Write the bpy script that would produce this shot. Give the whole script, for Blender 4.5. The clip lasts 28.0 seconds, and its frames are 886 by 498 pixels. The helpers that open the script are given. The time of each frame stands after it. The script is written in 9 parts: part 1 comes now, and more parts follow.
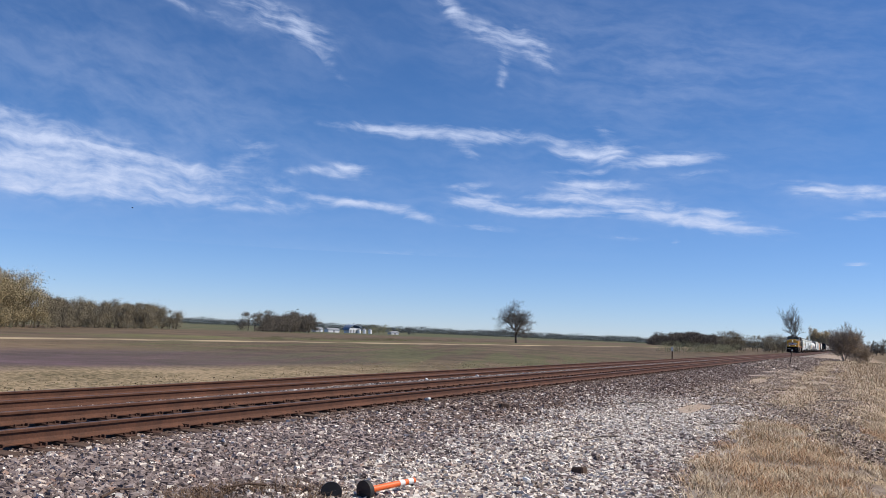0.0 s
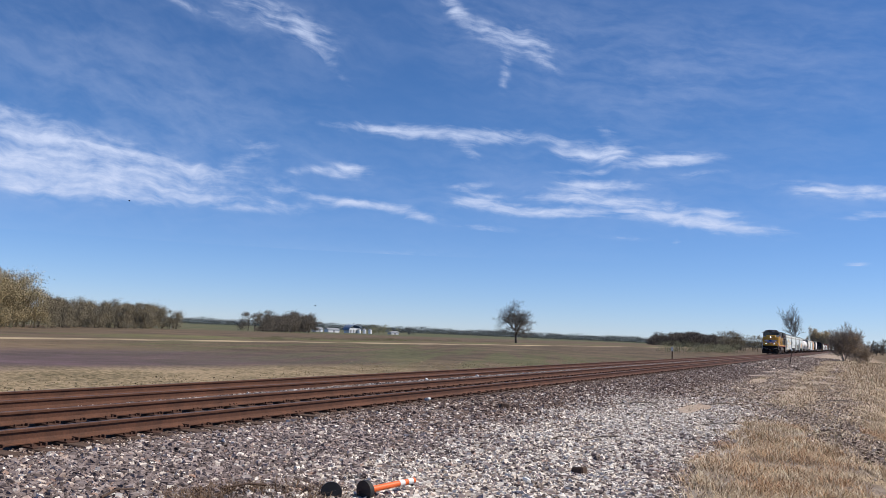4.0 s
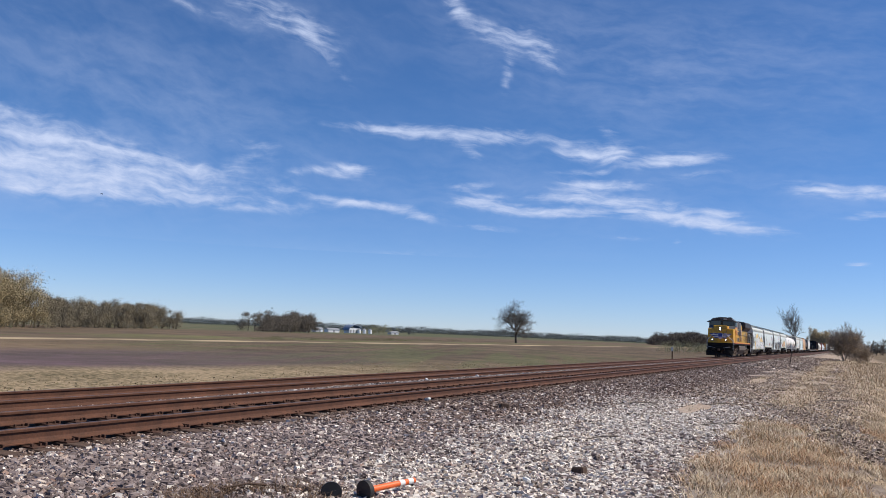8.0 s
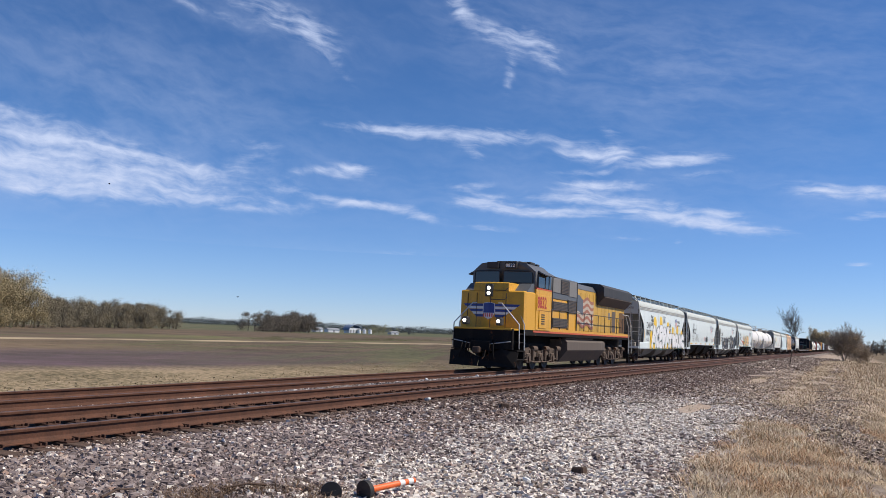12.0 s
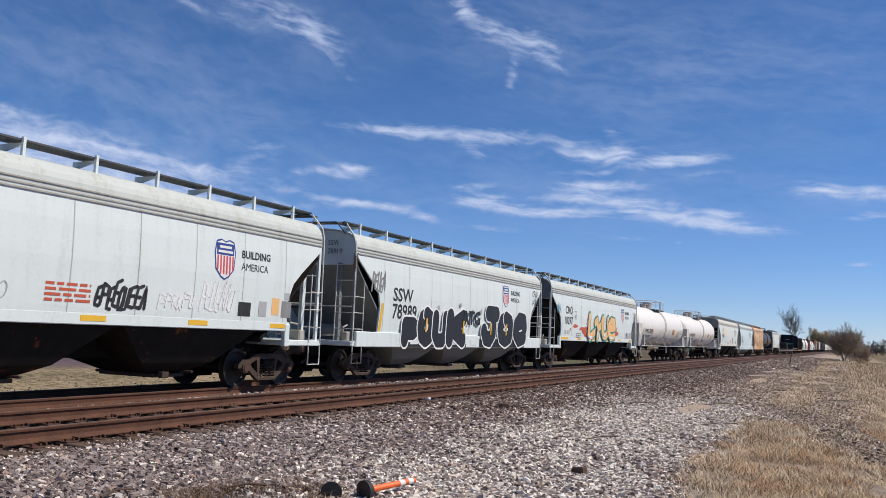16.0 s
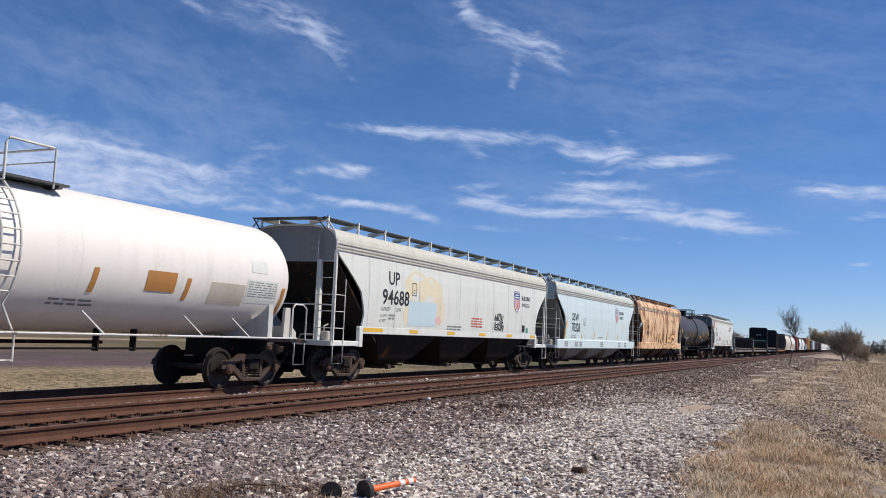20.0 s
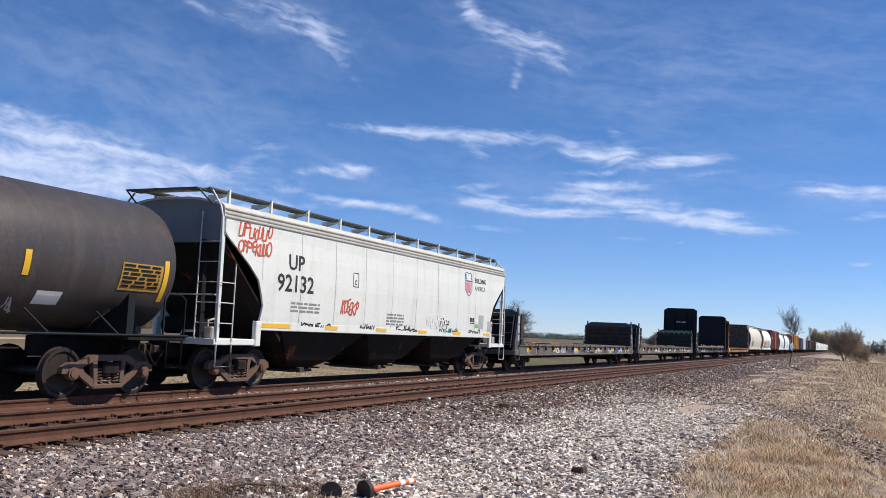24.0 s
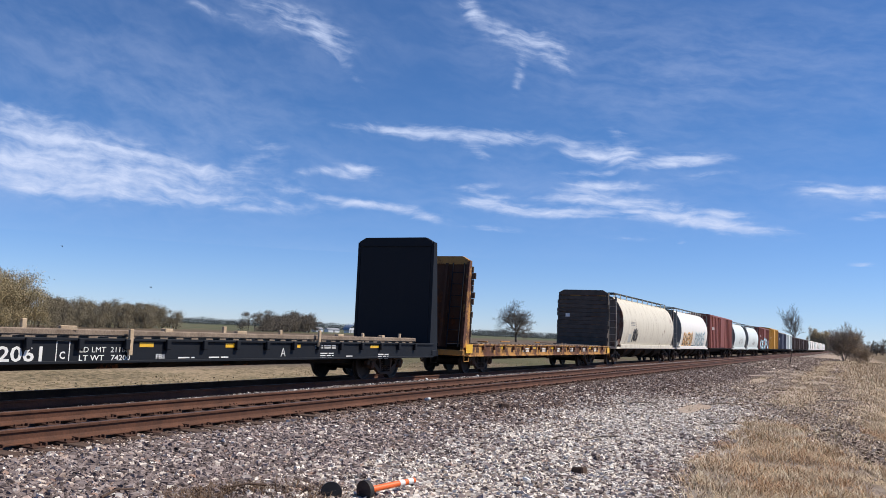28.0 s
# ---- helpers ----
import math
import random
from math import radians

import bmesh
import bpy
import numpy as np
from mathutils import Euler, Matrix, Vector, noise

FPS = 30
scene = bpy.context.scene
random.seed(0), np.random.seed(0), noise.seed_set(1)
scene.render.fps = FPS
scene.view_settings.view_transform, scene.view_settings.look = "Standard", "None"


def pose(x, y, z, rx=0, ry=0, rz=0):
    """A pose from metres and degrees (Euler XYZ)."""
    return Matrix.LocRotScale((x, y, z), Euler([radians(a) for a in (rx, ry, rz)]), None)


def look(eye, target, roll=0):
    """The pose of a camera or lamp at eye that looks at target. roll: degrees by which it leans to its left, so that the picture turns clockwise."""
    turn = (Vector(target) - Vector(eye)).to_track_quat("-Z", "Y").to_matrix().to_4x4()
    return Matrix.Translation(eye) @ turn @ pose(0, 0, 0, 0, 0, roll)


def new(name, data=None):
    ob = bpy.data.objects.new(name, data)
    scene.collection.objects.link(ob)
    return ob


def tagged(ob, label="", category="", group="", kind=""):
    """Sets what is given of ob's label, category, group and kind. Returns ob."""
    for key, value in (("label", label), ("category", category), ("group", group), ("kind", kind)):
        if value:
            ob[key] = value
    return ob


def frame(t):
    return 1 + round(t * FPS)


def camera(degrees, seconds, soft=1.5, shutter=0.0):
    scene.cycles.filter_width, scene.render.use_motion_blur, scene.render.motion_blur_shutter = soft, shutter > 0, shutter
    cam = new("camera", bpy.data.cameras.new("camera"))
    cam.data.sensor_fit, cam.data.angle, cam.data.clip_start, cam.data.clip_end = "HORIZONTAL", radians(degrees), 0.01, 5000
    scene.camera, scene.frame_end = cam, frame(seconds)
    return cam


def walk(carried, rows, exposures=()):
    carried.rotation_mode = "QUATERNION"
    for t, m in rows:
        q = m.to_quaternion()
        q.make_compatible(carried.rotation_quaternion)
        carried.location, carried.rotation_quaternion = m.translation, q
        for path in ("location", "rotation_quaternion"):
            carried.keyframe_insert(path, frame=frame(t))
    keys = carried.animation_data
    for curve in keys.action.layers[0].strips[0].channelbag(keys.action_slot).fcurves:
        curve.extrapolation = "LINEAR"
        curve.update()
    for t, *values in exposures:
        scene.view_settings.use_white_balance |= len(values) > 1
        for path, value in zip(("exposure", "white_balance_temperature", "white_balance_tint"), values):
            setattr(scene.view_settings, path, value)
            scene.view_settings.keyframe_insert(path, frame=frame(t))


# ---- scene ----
cam = camera(53.94, 28.0, soft=0.8)
EYE = (0.0, 0.0, 1.368)
YAW, PITCH = radians(25.118), radians(5.481)
AIM = (math.cos(PITCH) * math.cos(YAW), math.cos(PITCH) * math.sin(YAW), 1.368 + math.sin(PITCH))
STAND = look(EYE, AIM, 2.458)
# the camera closes a little for the white cars and opens for the black ones
walk(cam, [(0.0, STAND), (28.0, STAND)], [(0, 0.0), (12.5, 0.0), (14.5, -0.2), (15.0, -0.2), (16.0, -0.1), (18.0, -0.11), (21.0, -0.08), (22.5, 0.0), (23.5, 0.06), (24.0, 0.13), (25.0, 0.04), (26.0, 0.07), (28.0, 0.06)])

# ---- sky, sun, exposure ----
SUN_EL, SUN_AZ = radians(50), radians(-64)
world = bpy.data.worlds.new("daylight")
scene.world = world
world.use_nodes = True
wn = world.node_tree
sky = wn.nodes.new("ShaderNodeTexSky")
sky.sky_type, sky.sun_disc = "NISHITA", False
sky.sun_elevation, sky.sun_rotation = SUN_EL, radians(90) - SUN_AZ
sky.air_density, sky.dust_density, sky.ozone_density, sky.altitude = 0.75, 0.0, 5.0, 100
wn.nodes["Background"].inputs[1].default_value = 0.094
tint = wn.nodes.new("ShaderNodeMix")
tint.data_type, tint.blend_type = "RGBA", "MULTIPLY"
tint.inputs["Factor"].default_value = 1.0
up = wn.nodes.new("ShaderNodeTexCoord")
height = wn.nodes.new("ShaderNodeSeparateXYZ")
wn.links.new(up.outputs["Generated"], height.inputs[0])
hue = wn.nodes.new("ShaderNodeValToRGB")
hue.color_ramp.elements[0].position, hue.color_ramp.elements[0].color = 0.0, (0.92, 0.99, 1.27, 1)
hue.color_ramp.elements[1].position, hue.color_ramp.elements[1].color = 0.22, (0.67, 0.945, 1.22, 1)
wn.links.new(height.outputs[2], hue.inputs[0])
wn.links.new(hue.outputs[0], tint.inputs[7])
wn.links.new(sky.outputs[0], tint.inputs[6])
wn.links.new(tint.outputs[2], wn.nodes["Background"].inputs[0])
sun = new("sun", bpy.data.lights.new("sun", "SUN"))
sun.data.energy, sun.data.angle, sun.data.color = 5.0, radians(0.53), (1.0, 0.91, 0.78)
sun.matrix_world = look((math.cos(SUN_EL) * math.cos(SUN_AZ), math.cos(SUN_EL) * math.sin(SUN_AZ), math.sin(SUN_EL)), (0, 0, 0))

# ---- plan ----
Y1, Y2 = 9.963, 14.065          # centre lines of the near and the far track
Z1, Z2 = 0.0, -0.136           # their rail tops
FIELD = -1.2                   # level of the fields


# ---- materials ----
def ramp_node(nt, stops):
    n = nt.nodes.new("ShaderNodeValToRGB")
    while len(n.color_ramp.elements) < len(stops):
        n.color_ramp.elements.new(0.5)
    for e, (p, c) in zip(n.color_ramp.elements, stops):
        e.position, e.color = p, (*c, 1)
    return n


class Nodes:
    """Short names for building a node material."""

    def __init__(self, name, rough=0.8, metal=0.0, spec=0.5):
        self.m = bpy.data.materials.new(name)
        self.m.use_nodes = True
        self.t = self.m.node_tree
        self.b = self.t.nodes["Principled BSDF"]
        self.b.inputs["Roughness"].default_value = rough
        self.b.inputs["Metallic"].default_value = metal
        self.b.inputs["Specular IOR Level"].default_value = spec
        tc = self.t.nodes.new("ShaderNodeTexCoord")
        self.co = tc.outputs["Object"]

    def link(self, a, b):
        self.t.links.new(a, b)

    def stretch(self, sx, sy, sz, co=None):
        n = self.t.nodes.new("ShaderNodeVectorMath")
        n.operation = "MULTIPLY"
        self.link(co or self.co, n.inputs[0])
        n.inputs[1].default_value = (sx, sy, sz)
        return n.outputs[0]

    def noise(self, scale, detail=4, co=None, rough=0.55, dist=0.0):
        n = self.t.nodes.new("ShaderNodeTexNoise")
        n.inputs["Scale"].default_value, n.inputs["Detail"].default_value = scale, detail
        n.inputs["Roughness"].default_value, n.inputs["Distortion"].default_value = rough, dist
        self.link(co or self.co, n.inputs["Vector"])
        return n.outputs[0]

    def math(self, op, a, b=0.5, clamp=False):
        n = self.t.nodes.new("ShaderNodeMath")
        n.operation, n.use_clamp = op, clamp
        for s, v in zip(n.inputs, (a, b)):
            if isinstance(v, (int, float)):
                s.default_value = v
            else:
                self.link(v, s)
        return n.outputs[0]

    def band(self, v, lo, hi):
        n = self.t.nodes.new("ShaderNodeMapRange")
        n.interpolation_type = "SMOOTHSTEP"
        self.link(v, n.inputs[0])
        n.inputs[1].default_value, n.inputs[2].default_value = lo, hi
        return n.outputs[0]

    def mix(self, f, a, b):
        n = self.t.nodes.new("ShaderNodeMix")
        n.data_type = "RGBA"
        for s, v in ((n.inputs["Factor"], f), (n.inputs[6], a), (n.inputs[7], b)):
            if isinstance(v, tuple):
                s.default_value = (*v, 1)
            elif isinstance(v, (int, float)):
                s.default_value = v
            else:
                self.link(v, s)
        return n.outputs[2]

    def axes(self):
        n = self.t.nodes.new("ShaderNodeSeparateXYZ")
        self.link(self.co, n.inputs[0])
        return n.outputs

    def ramp(self, v, stops):
        n = ramp_node(self.t, stops)
        self.link(v, n.inputs[0])
        return n.outputs[0]

    def bump(self, h, strength=0.3, dist=0.01):
        n = self.t.nodes.new("ShaderNodeBump")
        n.inputs["Strength"].default_value, n.inputs["Distance"].default_value = strength, dist
        self.link(h, n.inputs["Height"])
        self.link(n.outputs[0], self.b.inputs["Normal"])

    def done(self, colour):
        if isinstance(colour, tuple):
            self.b.inputs["Base Color"].default_value = (*colour, 1)
        else:
            self.link(colour, self.b.inputs["Base Color"])
        return self.m


def paint(name, col, rough=0.5, dirt=0.35, rust=0.0, metal=0.0, dirtcol=(0.13, 0.11, 0.09), rustcol=(0.2, 0.075, 0.03), fade=0.12, spec=0.5):
    """Weathered paint on steel: faded patches, streaks that run down, rust."""
    n = Nodes(name, rough, metal, spec)
    big, fine = n.noise(0.7, 5), n.noise(14, 6)
    streak = n.noise(1.0, 5, n.stretch(3.2, 3.2, 0.28))
    c = n.mix(n.math("MULTIPLY", big, fade * 2), col, tuple(min(1, v * 0.72 + 0.02) for v in col))
    d = n.math("MULTIPLY", n.band(n.math("ADD", n.math("MULTIPLY", streak, 0.6), n.math("MULTIPLY", fine, 0.4)), 0.46, 0.72), dirt)
    c = n.mix(d, c, dirtcol)
    if rust:
        r = n.band(n.math("ADD", n.math("MULTIPLY", n.noise(1.6, 8, n.stretch(1, 1, 0.5), 0.65), 0.8), n.math("MULTIPLY", fine, 0.2)), 0.62 - 0.3 * rust, 0.7 - 0.25 * rust)
        c = n.mix(r, c, n.ramp(n.noise(9, 5), [(0.3, tuple(v * 0.45 for v in rustcol)), (0.7, rustcol)]))
    n.link(n.math("ADD", n.math("MULTIPLY", fine, 0.25), rough - 0.1), n.b.inputs["Roughness"])
    n.bump(n.noise(5, 5), 0.12, 0.01)
    return n.done(c)


def rusty_steel(name, dark, light, rough=0.8, metal=0.3):
    n = Nodes(name, rough, metal)
    c = n.ramp(n.math("ADD", n.math("MULTIPLY", n.noise(3, 6), 0.5), n.math("MULTIPLY", n.noise(40, 5), 0.5)), [(0.32, dark), (0.68, light)])
    n.bump(n.noise(60, 4), 0.3, 0.004)
    return n.done(c)


def island_colour(name, stops, rough=0.9, grain=30, spec=0.3):
    n = Nodes(name, rough, 0, spec)
    g = n.t.nodes.new("ShaderNodeNewGeometry")
    c = n.ramp(g.outputs["Random Per Island"], stops)
    c = n.mix(n.math("MULTIPLY", n.noise(grain, 4), 0.36), c, (0.10, 0.085, 0.075))
    return n.done(c)


def make_ground_material():
    n = Nodes("earth_ballast_and_fields", 0.95, 0, 0.2)
    x, y, z = n.axes()
    w1, w2, fine = n.noise(0.35, 5), n.noise(0.02, 4), n.noise(6, 6)
    yy = n.math("ADD", y, n.math("MULTIPLY", n.math("SUBTRACT", w1, 0.5), 2.2))
    yf = n.math("ADD", y, n.math("MULTIPLY", n.math("SUBTRACT", w2, 0.5), 34.0))
    vor = n.t.nodes.new("ShaderNodeTexVoronoi")
    vor.inputs["Scale"].default_value = 16
    n.link(n.co, vor.inputs["Vector"])
    sep = n.t.nodes.new("ShaderNodeSeparateColor")
    n.link(vor.outputs["Color"], sep.inputs[0])
    ballast = n.ramp(sep.outputs[0], [(0.0, (0.06, 0.041, 0.036)), (0.45, (0.135, 0.1, 0.088)), (0.75, (0.25, 0.19, 0.165)), (0.86, (0.42, 0.36, 0.31)), (0.95, (0.75, 0.68, 0.6))])
    pale = n.ramp(sep.outputs[1], [(0.0, (0.14, 0.12, 0.105)), (0.5, (0.40, 0.36, 0.32)), (1.0, (0.72, 0.67, 0.6))])
    rusty = n.band(n.math("ABSOLUTE", n.math("SUBTRACT", y, Y1), 0), 1.6, 0.6)
    rusty2 = n.band(n.math("ABSOLUTE", n.math("SUBTRACT", y, Y2), 0), 1.6, 0.6)
    ballast = n.mix(n.math("MULTIPLY", n.math("MAXIMUM", rusty, rusty2), 0.75), ballast, (0.11, 0.06, 0.042))
    palemask = n.math("MULTIPLY", n.math("MULTIPLY", n.band(yy, 7.0, 4.8), n.band(x, 24, 17)), n.band(n.noise(0.22, 4), 0.36, 0.5))
    dust = n.ramp(n.noise(9, 6), [(0.3, (0.28, 0.21, 0.158)), (0.7, (0.54, 0.43, 0.335))])
    ballast = n.mix(n.math("MULTIPLY", n.math("MULTIPLY", n.band(x, 13, 24), n.band(y, 7.6, 4.6)), 0.85), ballast, dust)
    shoulder = n.mix(palemask, ballast, pale)
    straw = n.ramp(n.math("ADD", n.math("MULTIPLY", n.noise(30, 7), 0.75), n.math("MULTIPLY", w1, 0.25)), [(0.4, (0.12, 0.083, 0.052)), (0.5, (0.31, 0.23, 0.15)), (0.6, (0.56, 0.44, 0.3))])
    dirt = n.ramp(fine, [(0.3, (0.13, 0.10, 0.08)), (0.7, (0.32, 0.265, 0.22))])
    straw = n.mix(n.band(n.noise(0.55, 5), 0.47, 0.6), straw, dirt)
    # a tongue of dark fine gravel that runs down into the grass
    across = n.math("SUBTRACT", n.math("SUBTRACT", y, 0.2), n.math("MULTIPLY", n.math("SUBTRACT", x, 21.0), 0.22))
    bare = n.math("MULTIPLY", n.band(n.math("ABSOLUTE", n.math("ADD", across, n.math("MULTIPLY", n.math("SUBTRACT", w1, 0.5), 1.2)), 0), 0.85, 0.45), n.math("MULTIPLY", n.band(x, 14, 16.5), n.band(x, 29, 25)))
    fines = n.ramp(n.noise(22, 6), [(0.35, (0.17, 0.13, 0.1)), (0.65, (0.38, 0.305, 0.245))])
    edge = n.math("ADD", yy, n.math("MULTIPLY", n.band(x, 14, 24), 2.6))
    edge = n.math("ADD", edge, n.math("MULTIPLY", n.math("SUBTRACT", n.noise(0.16, 4), 0.5), 2.0))
    near = n.mix(n.math("MULTIPLY", bare, 0.9), n.mix(n.band(edge, 1.5, 2.6), straw, shoulder), fines)
    # fields behind the tracks, strip after strip
    row = n.noise(1.2, 6, n.stretch(0.5, 0.5, 1.0))
    stubble = n.ramp(n.math("ADD", n.math("MULTIPLY", n.noise(4.5, 7), 0.7), n.math("MULTIPLY", n.noise(0.16, 3), 0.3)), [(0.40, (0.085, 0.07, 0.036)), (0.48, (0.21, 0.165, 0.095)), (0.57, (0.36, 0.275, 0.175))])
    purple = n.ramp(n.math("ADD", n.math("MULTIPLY", row, 0.5), n.math("MULTIPLY", n.noise(0.1, 4), 0.5)), [(0.35, (0.075, 0.062, 0.05)), (0.6, (0.135, 0.092, 0.10)), (0.8, (0.17, 0.12, 0.14))])
    tan = n.ramp(n.noise(0.5, 6), [(0.3, (0.15, 0.105, 0.065)), (0.7, (0.25, 0.18, 0.115))])
    path = (0.47, 0.37, 0.24)
    green = n.ramp(n.noise(0.3, 6), [(0.35, (0.10, 0.115, 0.045)), (0.7, (0.19, 0.17, 0.085))])
    brown = n.ramp(n.noise(0.08, 6), [(0.35, (0.10, 0.075, 0.05)), (0.7, (0.17, 0.125, 0.085))])
    farg = n.ramp(n.noise(0.02, 5), [(0.35, (0.075, 0.095, 0.045)), (0.7, (0.15, 0.13, 0.08))])
    far_x = n.band(n.math("ADD", x, n.math("MULTIPLY", w2, 40)), 95, 150)
    f = n.mix(n.band(yf, 31, 39), stubble, n.mix(far_x, purple, tan))
    f = n.mix(n.band(yf, 50, 58), f, tan)
    loam = n.ramp(n.math("ADD", n.math("MULTIPLY", n.noise(4.0, 7), 0.6), n.math("MULTIPLY", n.noise(0.12, 4), 0.4)), [(0.41, (0.046, 0.04, 0.026)), (0.5, (0.104, 0.077, 0.052)), (0.6, (0.18, 0.134, 0.092))])
    # drilled rows, green with weeds towards the west
    turned = n.t.nodes.new("ShaderNodeVectorRotate")
    turned.rotation_type = "Z_AXIS"
    turned.inputs["Angle"].default_value = radians(-21)
    n.link(n.co, turned.inputs["Vector"])
    rows = n.band(n.noise(1.0, 5, n.stretch(0.015, 0.3, 0, turned.outputs[0])), 0.44, 0.56)
    weeds = n.ramp(n.noise(1.4, 6), [(0.38, (0.055, 0.068, 0.028)), (0.62, (0.14, 0.14, 0.066))])
    loam = n.mix(n.math("MULTIPLY", rows, n.math("MULTIPLY", n.band(n.math("ADD", x, n.math("MULTIPLY", w2, 60)), 215, 130), 0.75)), loam, weeds)
    f = n.mix(n.math("MULTIPLY", n.band(n.math("ADD", x, n.math("MULTIPLY", w2, 30)), 50, 95), 0.9), f, loam)
    pathy = n.math("ADD", y, n.math("MULTIPLY", n.math("SUBTRACT", n.noise(0.05, 4), 0.5), 6.0))
    f = n.mix(n.band(y, 84, 88), f, brown)
    f = n.mix(n.math("MULTIPLY", n.math("MULTIPLY", n.band(y, 87, 92), n.band(yf, 118, 104)), n.band(n.noise(0.03, 3), 0.4, 0.6)), f, green)
    f = n.mix(n.math("MULTIPLY", n.math("MULTIPLY", n.band(pathy, 78.5, 81), n.band(pathy, 87, 84)), n.band(n.noise(0.09, 5), 0.3, 0.62)), f, path)
    f = n.mix(n.band(yf, 170, 230), f, farg)
    c = n.mix(n.band(yy, 16.2, 17.2), near, f)
    # rough land on the other side
    c = n.mix(n.band(y, -7, -9), c, n.ramp(n.noise(0.3, 6), [(0.35, (0.10, 0.075, 0.045)), (0.65, (0.24, 0.18, 0.115))]))
    n.bump(n.math("ADD", n.math("MULTIPLY", vor.outputs["Distance"], 0.6), fine), 0.7, 0.04)
    return n.done(c)


M = {}
M["ground"] = make_ground_material()
M["stone"] = island_colour("ballast_stone", [(0.0, (0.08, 0.06, 0.056)), (0.35, (0.215, 0.168, 0.16)), (0.7, (0.345, 0.28, 0.265)), (0.84, (0.47, 0.39, 0.36)), (0.88, (0.34, 0.2, 0.145)), (0.93, (0.72, 0.63, 0.55)), (1.0, (0.95, 0.88, 0.8))])
M["pale_stone"] = island_colour("limestone_chip", [(0.0, (0.11, 0.08, 0.064)), (0.2, (0.4, 0.33, 0.275)), (0.4, (0.82, 0.73, 0.635)), (1.0, (0.96, 0.9, 0.82))])
M["brown_stone"] = island_colour("brown_grey_ballast", [(0.0, (0.11, 0.076, 0.056)), (0.4, (0.31, 0.232, 0.18)), (0.72, (0.45, 0.35, 0.28)), (0.86, (0.58, 0.47, 0.385)), (0.92, (0.76, 0.66, 0.55)), (1.0, (0.92, 0.83, 0.73))])
M["dark_ballast"] = island_colour("dark_red_brown_ballast", [(0.0, (0.08, 0.05, 0.04)), (0.45, (0.21, 0.145, 0.118)), (0.8, (0.34, 0.25, 0.205)), (0.9, (0.56, 0.46, 0.39)), (1.0, (0.9, 0.82, 0.73))])
M["mixed_stone"] = island_colour("mixed_pale_stone", [(0.0, (0.09, 0.065, 0.055)), (0.45, (0.24, 0.19, 0.165)), (0.7, (0.55, 0.49, 0.44)), (1.0, (0.88, 0.82, 0.75))])
M["willow"] = island_colour("olive_brown_willow", [(0.0, (0.5, 0.4, 0.245)), (1.0, (0.8, 0.66, 0.42))])
M["pale_twig"] = island_colour("pale_bare_twigs", [(0.0, (0.29, 0.235, 0.175)), (1.0, (0.56, 0.47, 0.365))])
M["green_weed"] = island_colour("green_weeds", [(0.0, (0.06, 0.075, 0.025)), (1.0, (0.17, 0.19, 0.07))])
M["weed"] = island_colour("dead_brown_weed", [(0.0, (0.07, 0.04, 0.025)), (1.0, (0.24, 0.15, 0.085))])
M["rusty_stone"] = island_colour("rust_stained_stone", [(0.0, (0.05, 0.03, 0.025)), (0.6, (0.14, 0.085, 0.065)), (0.9, (0.26, 0.2, 0.17)), (1.0, (0.55, 0.5, 0.45))])
M["straw"] = island_colour("dry_grass_blade", [(0.0, (0.2, 0.13, 0.075)), (0.22, (0.46, 0.335, 0.205)), (0.55, (0.68, 0.535, 0.365)), (0.93, (0.88, 0.77, 0.59)), (1.0, (0.24, 0.24, 0.1))])
M["red_straw"] = island_colour("rust_tan_grass_blade", [(0.0, (0.22, 0.105, 0.05)), (0.4, (0.56, 0.33, 0.17)), (1.0, (0.82, 0.58, 0.36))])
M["fine_gravel"] = island_colour("dark_fine_gravel", [(0.0, (0.2, 0.15, 0.115)), (0.6, (0.42, 0.335, 0.265)), (0.93, (0.56, 0.46, 0.375)), (1.0, (0.88, 0.79, 0.68))])
M["clod"] = island_colour("field_clods_and_weeds", [(0.0, (0.17, 0.15, 0.075)), (0.35, (0.24, 0.2, 0.11)), (0.5, (0.31, 0.24, 0.145)), (1.0, (0.46, 0.37, 0.235))])
M["rail"] = rusty_steel("rusted_rail_side", (0.055, 0.024, 0.014), (0.15, 0.062, 0.034), 0.75, 0.25)
M["rail_head"] = rusty_steel("worn_rail_head", (0.10, 0.06, 0.045), (0.22, 0.15, 0.12), 0.5, 0.5)
M["tie"] = rusty_steel("creosoted_wood", (0.035, 0.022, 0.016), (0.13, 0.078, 0.052), 0.9, 0.0)
M["plate"] = rusty_steel("rusted_tie_plate", (0.04, 0.02, 0.014), (0.10, 0.045, 0.027), 0.8, 0.2)
M["bark"] = rusty_steel("grey_bark", (0.05, 0.04, 0.032), (0.13, 0.105, 0.085), 0.95, 0.0)
M["twig"] = island_colour("bare_twigs", [(0.0, (0.11, 0.09, 0.075)), (1.0, (0.27, 0.22, 0.175))])
M["wood_crown"] = island_colour("early_spring_crown", [(0.0, (0.13, 0.11, 0.08)), (0.6, (0.28, 0.24, 0.165)), (1.0, (0.42, 0.37, 0.24))])
M["olive_crown"] = island_colour("olive_spring_crown", [(0.0, (0.24, 0.195, 0.11)), (1.0, (0.56, 0.46, 0.26))])
M["green_crown"] = island_colour("green_spring_crown", [(0.0, (0.16, 0.165, 0.09)), (0.6, (0.33, 0.33, 0.19)), (1.0, (0.55, 0.52, 0.36))])
